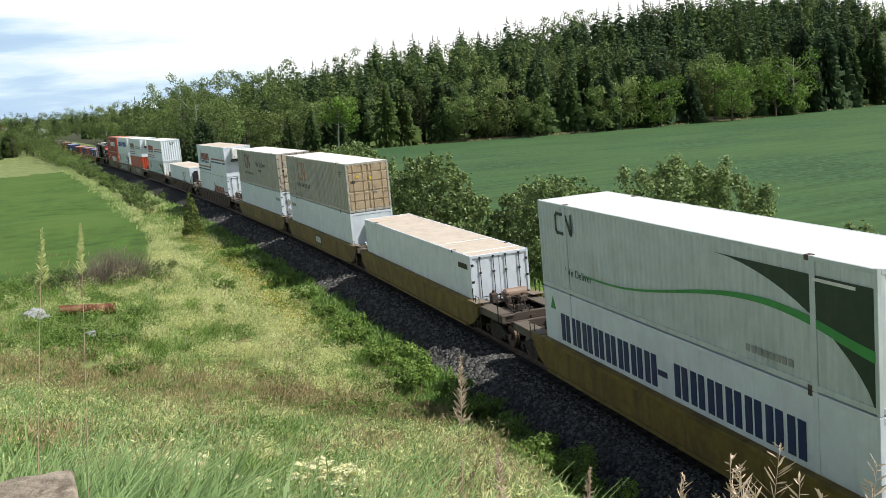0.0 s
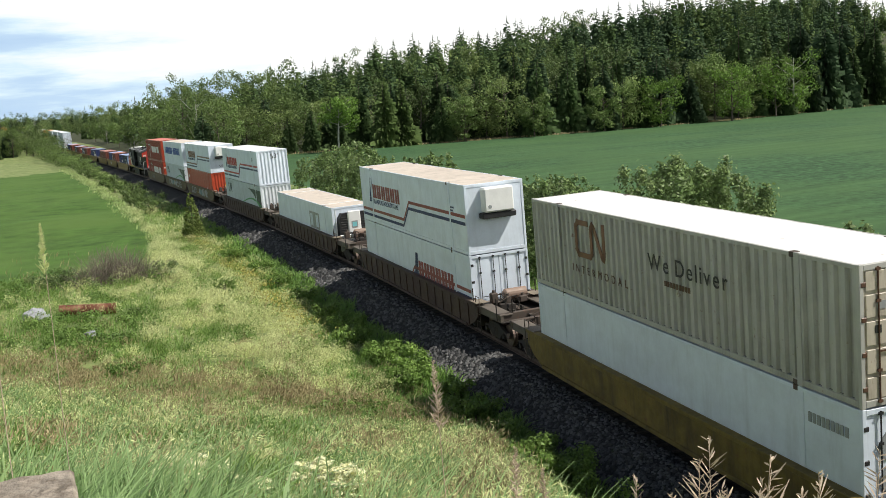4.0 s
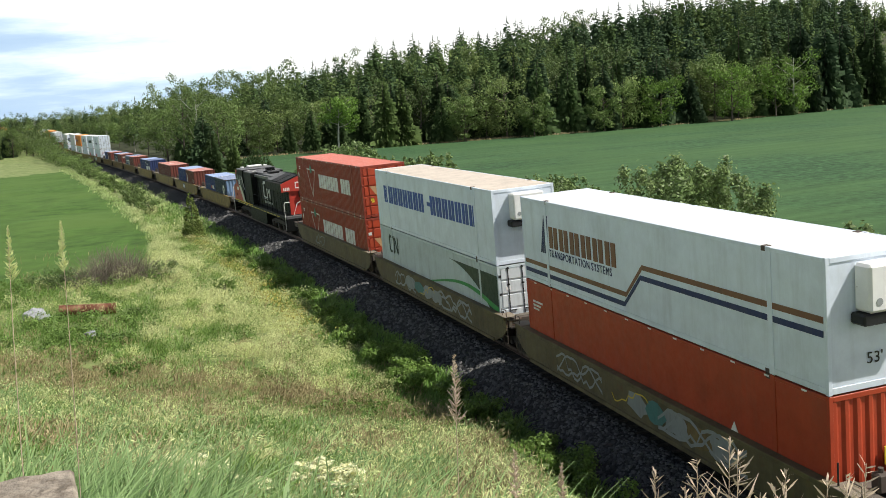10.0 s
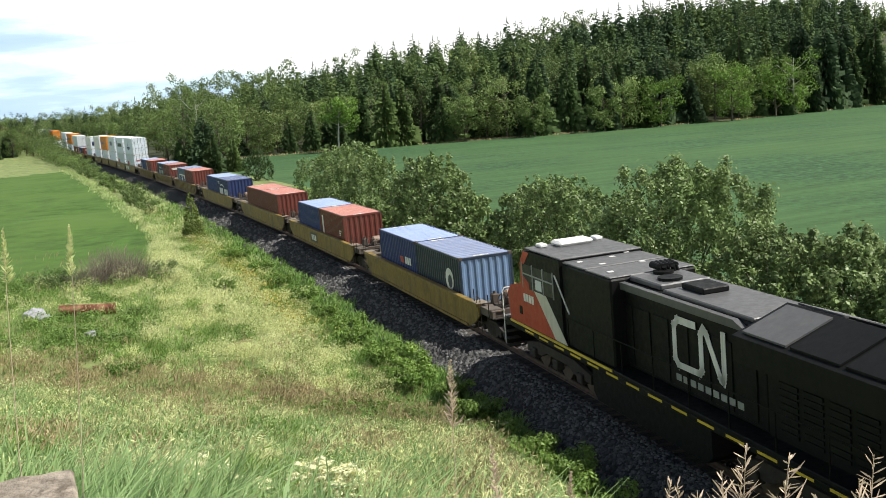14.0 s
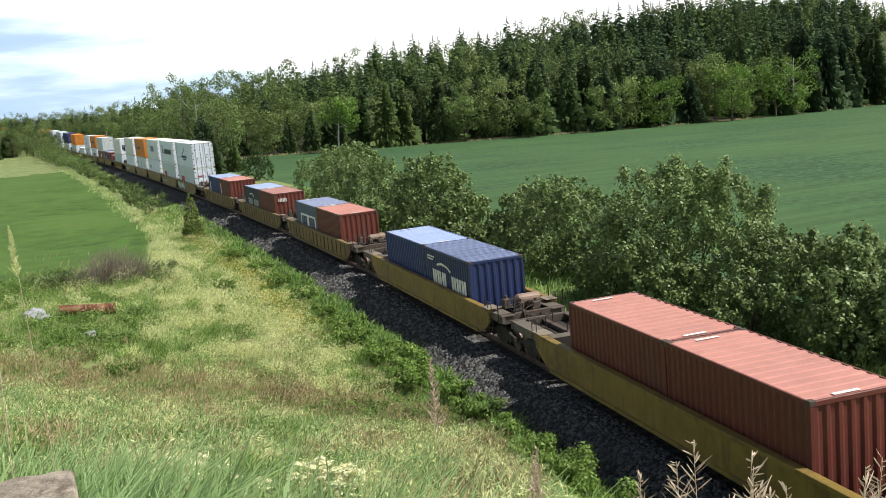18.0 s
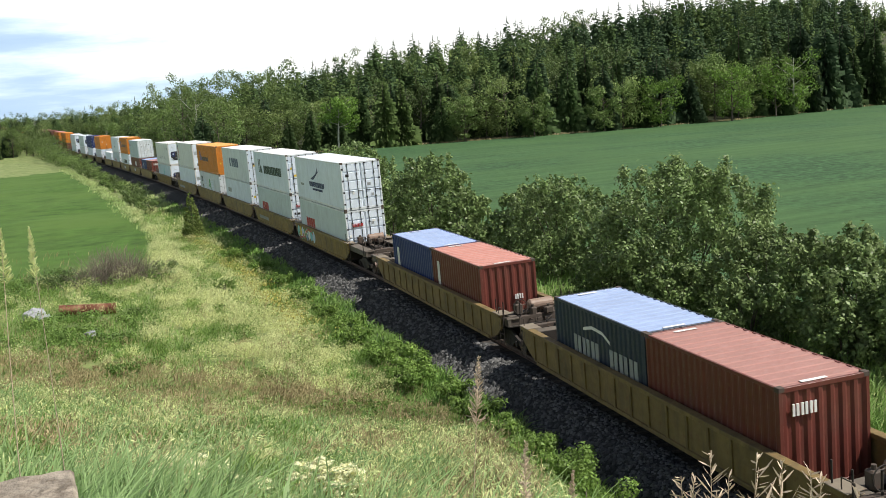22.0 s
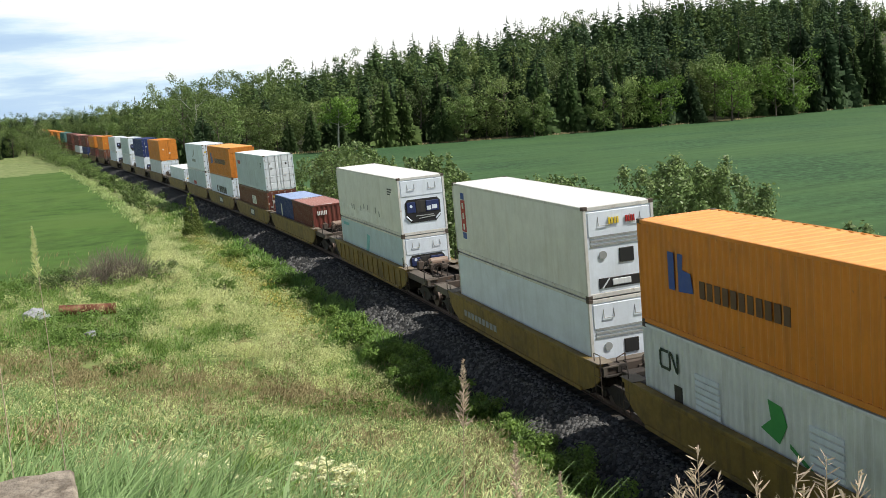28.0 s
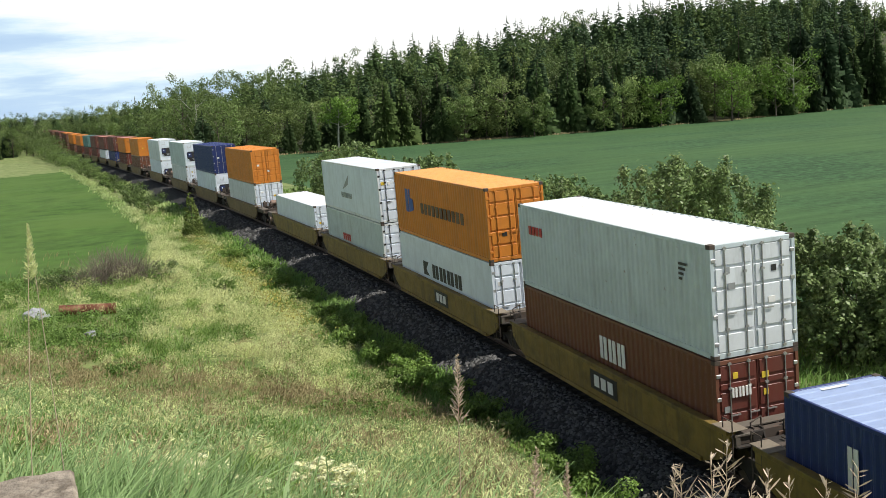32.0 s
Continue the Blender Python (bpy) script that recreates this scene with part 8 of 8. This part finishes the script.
    for kind, nm, m, lab in ((0, "green_tussocks", M['tussock'], "low green grass tussocks in the meadow"), (1, "fluffy_grass", M['fluff'], "pale fluffy seeding grass in the meadow"), (2, "tan_grass", M['tan'], "tan dry grass at the foot of the slope"), (3, "dark_tussocks", M['lush'], "darker green weeds among the meadow grass"), (4, "slope_tufts", M['fresh'], "tufts of fresh grass on the slope")):
        sel = pick == kind
        rr = (0.28 + 0.004 * d[sel]) * g.uniform(0.7, 1.3, int(sel.sum())) * swell[sel]
        cc = P[sel] + np.array([0, 0, 0.6]) * rr[:, None]
        LV, LF = tuft_cloud(cc, rr, int(sel.sum()) * (46, 130, 90, 46, 50)[kind], 0.066 if kind != 1 else 0.055, g, 0.6, 1.0 if kind != 1 else 0.2)
        tagged(new(nm, mesh_np(nm, LV, LF, [m])), lab, "grass", kind="stuff")
    # leafy mounds of weeds, and mounds of pale feathery grass between them
    s2, n2 = scatter(5200, 26, 110, -34, -5.5, g, 10)
    P2 = ground_many(s2, n2)
    k = inside(P2) & ~((n2 < -9.6 - 3.0 * np.clip((95 - s2) / 25, 0, 1)) & (s2 > 75))
    s2, n2, P2 = s2[k], n2[k], P2[k]
    q2 = 28.4 - (P2[:, 0] * 0.657 + P2[:, 1] * 0.753)
    green = np.exp(-((P2[:, 0] + 4.4) / 2.6) ** 2 - ((P2[:, 1] - 53.0) / 6.0) ** 2) + np.exp(-((P2[:, 0] + 10.0) / 3.0) ** 2 - ((P2[:, 1] - 68.0) / 6.0) ** 2) + np.exp(-((P2[:, 0] - 6.8) / 2.2) ** 2 - ((P2[:, 1] - 32.5) / 3.5) ** 2)
    bump = patchy(s2 * 0.7, n2, 0.55, 41.0)
    lane = np.exp(-((n2 - np.interp(s2, (36, 42, 62, 75), (-6.8, -7.6, -9.8, -10.2))) / 3.2) ** 2)
    weeds = (0.75 * green + bump > 0.40) & (q2 < 6)
    feather = ~weeds & (0.55 * lane - 0.6 * green - bump > 0.42) & (q2 < 3)
    for nm, sel, m, per, leaf, lab in (("weed_mounds", weeds, M['weedmound'], 90, 0.13, "dark green leafy weeds in low mounds in the meadow"), ("feather_grass", feather, M['fluff'], 200, 0.055, "pale feathery grass in soft mounds in the meadow")):
        c = int(sel.sum())
        rr = g.uniform(0.22, 0.5, c) * (0.8 + P2[sel][:, 1] / 160)
        LV, LF = leaf_cloud(P2[sel] + np.array([0, 0, 0.45]) * rr[:, None], rr, c * per, leaf, g, 0.7, 0.4)
        tagged(new(nm, mesh_np(nm, LV, LF, [m])), lab, "grass", kind="stuff")
    # lush weeds along the ditch
    s, n = scatter(40000, 12, 125, -6.3, -3.5, g, 6)
    n += 0.9 * patchy(s, n * 0, 0.45, 9.0)
    P = ground_many(s, n)
    k = inside(P) & (n < -3.1 - 0.7 * g.random(len(n)))
    P = P[k]
    d = np.hypot(P[:, 0], P[:, 1])
    for nm, sel, m, lab in (("ditch_weeds", g.random(len(P)) < 0.55, M['lush'], "lush green weeds along the ballast's edge"),):
        blades(nm, P[sel], g.uniform(0.18, 0.5, int(sel.sum())), (0.025 + 0.0009 * d[sel]) * g.uniform(0.6, 1.5, int(sel.sum())), 0.9, m, lab, g)
        sel = ~sel
        blades("ditch_grass", P[sel], g.uniform(0.25, 0.55, int(sel.sum())), (0.012 + 0.0007 * d[sel]), 0.8, M['grass'], "yellow-green grass along the ballast's edge", g)
    # pale strips either side of the bank's shrubs
    s = g.uniform(76, 255, 24000)
    n = np.where(g.random(24000) < 0.5, g.normal(-9.0, 0.5, 24000), g.normal(-4.6, 0.5, 24000))
    near_ = ((n > -6) & (s < 92)) | (patchy(s, n, 0.35, 12.0) + 0.3 * g.normal(size=24000) < 0.0)
    s, n = s[~near_], n[~near_]
    P = ground_many(s, n)
    d = np.hypot(P[:, 0], P[:, 1])
    blades("bank_grass", P, g.uniform(0.2, 0.5, len(P)), 0.012 + 0.0006 * d, 0.8, M['seed'], "pale dry grass strips along the field's edge", g)
    # grass of the bank beyond the track
    s, n = scatter(22000, 16, 130, 3.9, 13.5, g, 6)
    P = np.array([(*beside(a, b)[:2], ground_z(a, b)) for a, b in zip(s, n)])
    d = np.hypot(P[:, 0], P[:, 1])
    blades("bank_grass", P, g.uniform(0.25, 0.75, len(P)), 0.018 + 0.0008 * d, 0.8, M['grass'], "rough grass between the track and the alders", g)
    # long blades close to the camera
    k = 2800
    a = np.where(g.random(k) < 0.5, g.uniform(-0.19, 0.02, k), g.uniform(-0.16, 0.62, k))
    dd = g.uniform(4.2, 9.5, k)
    x, y = dd * np.sin(a), dd * np.cos(a)
    P = np.array([(u, v, world_ground(u, v)[0]) for u, v in zip(x, y)])
    blades("long_grass", P, g.uniform(0.7, 1.15, k), g.uniform(0.009, 0.022, k) * np.where(a < 0.12, 1.35, 1.0), 0.6, M['fresh'], "long bluish-green grass blades near the camera", g, 0.5)
    # pale uncut margin between the far crop and the wood
    x = g.uniform(10, 300, 5000)
    y = np.interp(x, WOOD_X, WOOD_Y) + g.normal(-1.2, 0.7, 5000)
    ok = (x / y < 0.8) & (g.random(5000) < 0.75)
    P = np.array([(u, v, world_ground(u, v)[0]) for u, v in zip(x[ok], y[ok])])
    blades("field_margin", P, g.uniform(0.25, 0.6, len(P)), 0.16, 0.7, M['tan'], "pale dry grass along the wood's edge", g)
    # yellow flowers in a strip
    s, n = g.uniform(46, 94, 4200), g.normal(-6.5, 0.55, 4200)
    P = ground_many(s, n) + np.array([0, 0, 0.42]) + g.normal(size=(4200, 3)) * 0.1
    keep = patchy(s, n, 0.4, 4.0) > -0.22
    LV = P[keep]
    blades("yellow_flowers", LV, 0.09, 0.075, 1.0, M['yellow'], "strip of yellow wild flowers in the meadow", g)
    # cream umbels near the slope's foot
    C0 = []
    for a, b, k, sp in ((-0.108, -0.226, 46, 0.17), (-0.118, -0.240, 20, 0.3), (-0.27, -0.226, 22, 0.22), (-0.24, -0.238, 10, 0.3), (-0.17, -0.242, 8, 0.4)):
        for i in range(k):
            t = ray_place(a + g.normal() * sp * 0.06, b + g.normal() * sp * 0.05, 10.0)
            C0.append(tuple(t))
    C0 = np.array(C0)
    F0 = np.array([(u, v, world_ground(u, v)[0]) for u, v, _ in C0])
    st_v, st_f = [], []
    for u, v in zip(F0, C0):
        stem(st_v, st_f, [u, (u + v) / 2 + np.array([0.03, 0, 0]), v], [0.006, 0.005, 0.003], 4)
    tagged(new("flower_stems", mesh_np("flower_stems", st_v, st_f, [M['lush']])), "thin green stems of the cream flowers", "flower", kind="stuff")
    LV, LF = leaf_cloud(np.repeat(C0, 3, 0) + g.normal(size=(len(C0) * 3, 3)) * 0.05, np.full(len(C0) * 3, 0.055), len(C0) * 130, 0.034, g, 0.3, 0.3)
    tagged(new("cream_flowers", mesh_np("cream_flowers", LV, LF, [M['cream']])), "creamy white umbel flowers in the grass", "flower", kind="stuff")


build_meadow()


def build_stones():
    """Crushed stone on the shoulders of the track bed."""
    g = np.random.default_rng(3)
    for nm, n0, n1, cnt in (("ballast_stones", -4.1, -1.2, 13000), ("ballast_stones", 1.3, 4.0, 3000), ("ballast_stones", -0.6, 0.6, 2500)):
        s, n = scatter(cnt, 14, 120, n0, n1, g, 4)
        if n0 < -4:
            P = ground_many(s, n)
        else:
            P = np.array([(*beside(a, b)[:2], ground_z(a, b)) for a, b in zip(s, n)])
        d = np.hypot(P[:, 0], P[:, 1])
        r = (0.028 + 0.0007 * d) * g.uniform(0.6, 1.5, cnt)
        base = np.array([(-1, -1, -0.6), (1, -1, -0.6), (1, 1, -0.6), (-1, 1, -0.6), (-0.6, -0.6, 0.7), (0.6, -0.6, 0.7), (0.6, 0.6, 0.7), (-0.6, 0.6, 0.7)])
        a = g.uniform(0, math.tau, cnt)
        q = base[None] * (1 + 0.3 * g.normal(size=(cnt, 8, 3))) * r[:, None, None]
        V = np.stack([q[..., 0] * np.cos(a)[:, None] - q[..., 1] * np.sin(a)[:, None], q[..., 0] * np.sin(a)[:, None] + q[..., 1] * np.cos(a)[:, None], q[..., 2]], -1) + P[:, None]
        f = np.array([(4, 5, 6, 7), (0, 1, 5, 4), (1, 2, 6, 5), (2, 3, 7, 6), (3, 0, 4, 7)])
        F = (np.arange(cnt)[:, None, None] * 8 + f[None]).reshape(-1, 4)
        tagged(new(nm, mesh_np(nm, V.reshape(-1, 3), F, [M['stone']])), "loose grey crushed stone of the track bed", "gravel", kind="stuff")


build_stones()


# ---- things in the meadow ----
def build_pipe():
    bm = bmesh.new()
    seg, r0, r1, L = 24, 0.29, 0.26, 2.9
    rings = []
    for x in (0, 0.02, L - 0.02, L):
        for r in (r0, r1):
            rings.append([bm.verts.new((x, r * math.cos(math.tau * k / seg), r * math.sin(math.tau * k / seg))) for k in range(seg)])
    def skin(a, b):
        for k in range(seg):
            bm.faces.new((a[k], a[(k + 1) % seg], b[(k + 1) % seg], b[k]))
    skin(rings[0], rings[2]), skin(rings[2], rings[4]), skin(rings[4], rings[6])
    skin(rings[1], rings[3]), skin(rings[3], rings[5]), skin(rings[5], rings[7])
    skin(rings[0], rings[1]), skin(rings[6], rings[7])
    bmesh.ops.recalc_face_normals(bm, faces=bm.faces[:])
    ob = part("steel_pipe", bm, M['rust'], smooth_shade=False)
    tagged(ob, "short rusty steel pipe lying in the meadow", "pipe")
    p = Vector((-5.88, 57.4, 0))
    z, s, n = world_ground(p.x, p.y)
    ob.matrix_basis = Matrix.Translation((p.x, p.y, z + 0.48)) @ Matrix.Rotation(0.02, 4, 'Z') @ Matrix.Rotation(0.07, 4, 'Y')


def rock(x, y, w, h, seed, label):
    g = np.random.default_rng(seed)
    bm = bmesh.new()
    bmesh.ops.create_icosphere(bm, subdivisions=3, radius=1)
    for v in bm.verts:
        d = 1 + 0.35 * noise.noise(v.co * 1.3 + Vector((seed, 0, 0))) + 0.12 * noise.noise(v.co * 4)
        v.co = Vector((v.co.x * w / 2, v.co.y * w * 0.35, v.co.z * h / 2)) * d
    ob = part("rock", bm, M['concrete'])
    tagged(ob, label, "rock")
    z, s, n = world_ground(x, y)
    ob.matrix_basis = Matrix.Translation((x, y, z + h * 0.35)) @ Matrix.Rotation(seed, 4, 'Z')


M['rust'] = mat("rusty_pipe", (0.15, 0.055, 0.028), 0.85, vary=0.4, scale=4, bump=0.4, second=(0.30, 0.17, 0.10), second_scale=1.5, second_amount=0.25)
M['concrete'] = mat("broken_concrete", (0.33, 0.34, 0.36), 0.9, vary=0.3, scale=5, bump=0.6)
M['oldwood'] = mat("weathered_timber", (0.36, 0.31, 0.25), 0.9, vary=0.35, scale=9, bump=0.9, fine=25, second=(0.16, 0.13, 0.10), second_scale=14, second_amount=0.5)
M['twig'] = mat("dead_twigs", (0.22, 0.185, 0.15), 0.9, vary=0.3, scale=5, bump=0.2)
M['stalk'] = leafy("straw_stalks", (0.56, 0.43, 0.33), (0.62, 0.52, 0.40), 0.7, 0.25, 0.1, 0.3)
build_pipe()
rock(-7.27, 58.5, 1.4, 0.7, 1, "grey lump of broken concrete lying in the grass")
rock(-6.7, 57.9, 0.9, 0.35, 4, "flat piece of broken concrete in the grass")
rock(-3.97, 51.6, 0.85, 0.5, 2, "small grey boulder half hidden in grass")


def build_brush():
    """A heap of dead twigs grown through with weeds."""
    g = np.random.default_rng(8)
    p = thing("brush_heap", "low heap of dead purple-brown brushwood in the meadow", "brush")
    V, F = [], []
    for i in range(650):
        a = np.array([g.normal() * 1.7, g.normal() * 0.7, 0])
        e = a + np.array([g.normal() * 0.7, g.normal() * 0.5, g.uniform(0.8, 2.5) * math.exp(-(a[0] / 2.8) ** 2)])
        stem(V, F, [a, (a + e) / 2 + g.normal(size=3) * 0.08, e], [0.02, 0.014, 0.006], 4)
    o = new("brushwood", mesh_np("brushwood", V, F, [M['twig']]))
    o.parent = p
    o["kind"] = "stuff"
    cs = [(g.normal() * 1.9, g.normal() * 0.7, g.uniform(0.2, 0.9)) for i in range(26)]
    cs += [(-3.0 + g.normal() * 0.6, -0.3 + g.normal() * 0.5, g.uniform(0.2, 1.2)) for i in range(16)]
    LV, LF = leaf_cloud(cs, [0.4] * 42, 5200, 0.12, g)
    o = new("weed_growth", mesh_np("weed_growth", LV, LF, [M['leaf_hedge']]))
    o.parent = p
    o["kind"] = "stuff"
    z, s, n = world_ground(-3.4, 69)
    p.matrix_basis = Matrix.Translation((-3.4, 69, z)) @ Matrix.Rotation(0.1, 4, 'Z')


build_brush()


def bush(x_s, n, h, w, leaves, size, seed, leaf='lushleaf', label="leafy green bush at the edge of the ballast"):
    lone_tree("bush", x_s, n, h, w, leaves, size, seed, label, leaf, low=0.02, category="bush", group="bushes along the ballast", limbs=6, clumps=18)


M['lushleaf'] = leafy("weed_leaves", (0.18, 0.29, 0.065), (0.25, 0.36, 0.09), 0.5, 0.4, 0.15, 0.4)
for i, (s, n, h, w, k) in enumerate(((40.5, -4.9, 1.0, 1.7, 1500), (36.5, -5.0, 1.0, 1.6, 1500), (44.5, -5.3, 1.0, 1.5, 1000), (34.0, -4.2, 0.9, 1.2, 800), (51, -5.0, 0.9, 1.3, 700), (56, -5.2, 0.9, 1.4, 700), (62, -5.2, 0.9, 1.5, 600), (68, -5.4, 0.9, 1.5, 600), (75, -5.6, 1.0, 1.6, 600), (29.5, -4.4, 0.8, 1.2, 900), (26.5, -4.6, 0.9, 1.4, 1000), (61, -8.6, 0.8, 1.0, 400), (24, -5.4, 1.2, 1.6, 1200), (25.2, -4.1, 0.9, 1.7, 1500), (27.4, -4.0, 0.7, 1.3, 1000), (23.0, -4.4, 1.0, 1.8, 1500), (31.6, -4.3, 0.9, 1.4, 1100), (38.6, -4.3, 0.8, 1.3, 900), (47.5, -4.7, 0.9, 1.4, 800))):
    bush(s, n, h, w, int(k * 2.2), 0.075 + 0.0009 * s, 600 + i)


def build_post():
    """The worn top of a square timber post close to the camera."""
    bm = bmesh.new()
    box(bm, -0.14, 0.14, -0.13, 0.13, -1.6, 0.0, 0.012)
    bmesh.ops.subdivide_edges(bm, edges=bm.edges[:], cuts=5, use_grid_fill=True)
    for v in bm.verts:
        v.co += Vector((noise.noise(v.co * 9), noise.noise(v.co * 9 + Vector((5, 0, 0))), noise.noise(Vector((v.co.x * 30, v.co.y * 5, 3))))) * 0.012
    ob = part("timber_post", bm, M['oldwood'])
    tagged(ob, "weathered grey square timber post in the grass", "post")
    return ob


POST = build_post()
q = ray_place(-0.412, -0.238, 2.9)
POST.matrix_basis = Matrix.Translation(q) @ Matrix.Rotation(0.12, 4, 'Z')


# stalks of tall grass close to the camera sway in the wind
SWAY = []


def stalk(x, y, top, head, seed, m, label, spread_=1.0):
    """A thin bent stalk with a loose seed head."""
    g = np.random.default_rng(seed)
    p = thing("grass_stalk", label, "grass stalk", "tall grass stalks near the camera")
    V, F = [], []
    bend = g.normal(size=2) * 0.025
    pts = [(bend[0] * (k / 4) ** 2, bend[1] * (k / 4) ** 2, top * k / 4) for k in range(5)]
    stem(V, F, pts, [0.0035, 0.003, 0.0026, 0.002, 0.0012], 5)
    o = new("stem", mesh_np("stem", V, F, [M['stalk']]))
    o.parent = p
    V, F = [], []
    many = 44 if spread_ > 0.5 else 150
    for i in range(many):
        f = i / many
        b = np.array([bend[0], bend[1], top - head * (1 - f)])
        a = g.uniform(0, math.tau)
        L = head * (0.42 * (1 - f) + 0.09) * g.uniform(0.6, 1.2) * spread_
        d = np.array([math.cos(a) * 0.62, math.sin(a) * 0.62, g.uniform(0.1, 0.9)])
        e = b + d * L
        u = np.cross(d, g.normal(size=3))
        u *= (0.0034 if many < 100 else 0.0036) / np.linalg.norm(u)
        k = len(V)
        V += [b - u * 0.3, b + u * 0.3, e * 0.55 + b * 0.45 + u, e * 0.55 + b * 0.45 - u, e + u * 0.3, e - u * 0.3]
        F += [(k, k + 1, k + 2, k + 3), (k + 3, k + 2, k + 4, k + 5)]
    o = new("seed_head", mesh_np("seed_head", V, F, [m]))
    o.parent = p
    SWAY.append((p, Vector((x, y, 0)), seed))
    return p


def set_stalks():
    rows = ((0.273, -0.176, 3.6, 0.42), (0.290, -0.190, 3.4, 0.40), (0.252, -0.196, 3.7, 0.36), (0.305, -0.205, 3.5, 0.34), (0.345, -0.215, 3.6, 0.34), (0.212, -0.208, 3.9, 0.3), (0.395, -0.195, 3.5, 0.36), (0.070, -0.188, 4.6, 0.36), (0.012, -0.108, 5.0, 0.36), (0.265, -0.215, 3.3, 0.3), (0.232, -0.225, 3.5, 0.3), (0.415, -0.205, 3.4, 0.35), (0.13, -0.212, 4.2, 0.3), (0.285, -0.222, 3.2, 0.3), (0.36, -0.228, 3.3, 0.3))
    for i, (a, b, d, h) in enumerate(rows):
        t = ray_place(a - 0.01, b - (0.012 if a > 0.2 else 0), d)
        z, s, n = world_ground(t.x, t.y)
        o = stalk(t.x, t.y, t.z - z, h, 700 + i, M['stalk'], "brown ripe grass stalk with a loose seed head", 1.0 if a > 0.2 else 0.45)
        o.matrix_basis = Matrix.Translation((t.x, t.y, z))
        SWAY[-1] = (o, Vector((t.x, t.y, z)), 700 + i)
    for i, (a, b, d) in enumerate(((-0.396, 0.025, 5.5), (-0.448, 0.019, 5.2))):
        t = ray_place(a, b, d)
        z, s, n = world_ground(t.x, t.y)
        o = stalk(t.x, t.y, t.z - z, 0.26, 720 + i, M['fluff'], "pale feathery grass head above the meadow", 0.42)
        o.matrix_basis = Matrix.Translation((t.x, t.y, z))
        SWAY[-1] = (o, Vector((t.x, t.y, z)), 720 + i)


set_stalks()


def motions():
    """The train rolls steadily towards the camera; each car follows the bend of the track."""
    for ob, mid, z, span in RIDERS:
        rows = [(t * 0.5, rail_pose(mid - SPEED * t * 0.5, z, span)) for t in range(int(CLIP * 2) + 1)]
        walk(ob, rows)
    # gusts bend the stalks
    for ob, at, seed in SWAY:
        g = np.random.default_rng(seed)
        a, b = g.uniform(0, 6.28, 2)
        rows = []
        for k in range(int(CLIP * 2) + 1):
            t = k * 0.5
            u = 3.0 * math.sin(t * 1.9 + a) + 2.0 * math.sin(t * 4.1 + b)
            v = 2.0 * math.sin(t * 2.3 + b)
            rows.append((t, Matrix.Translation(at) @ pose(0, 0, 0, v, u + 1.5, 0)))
        walk(ob, rows)


motions()
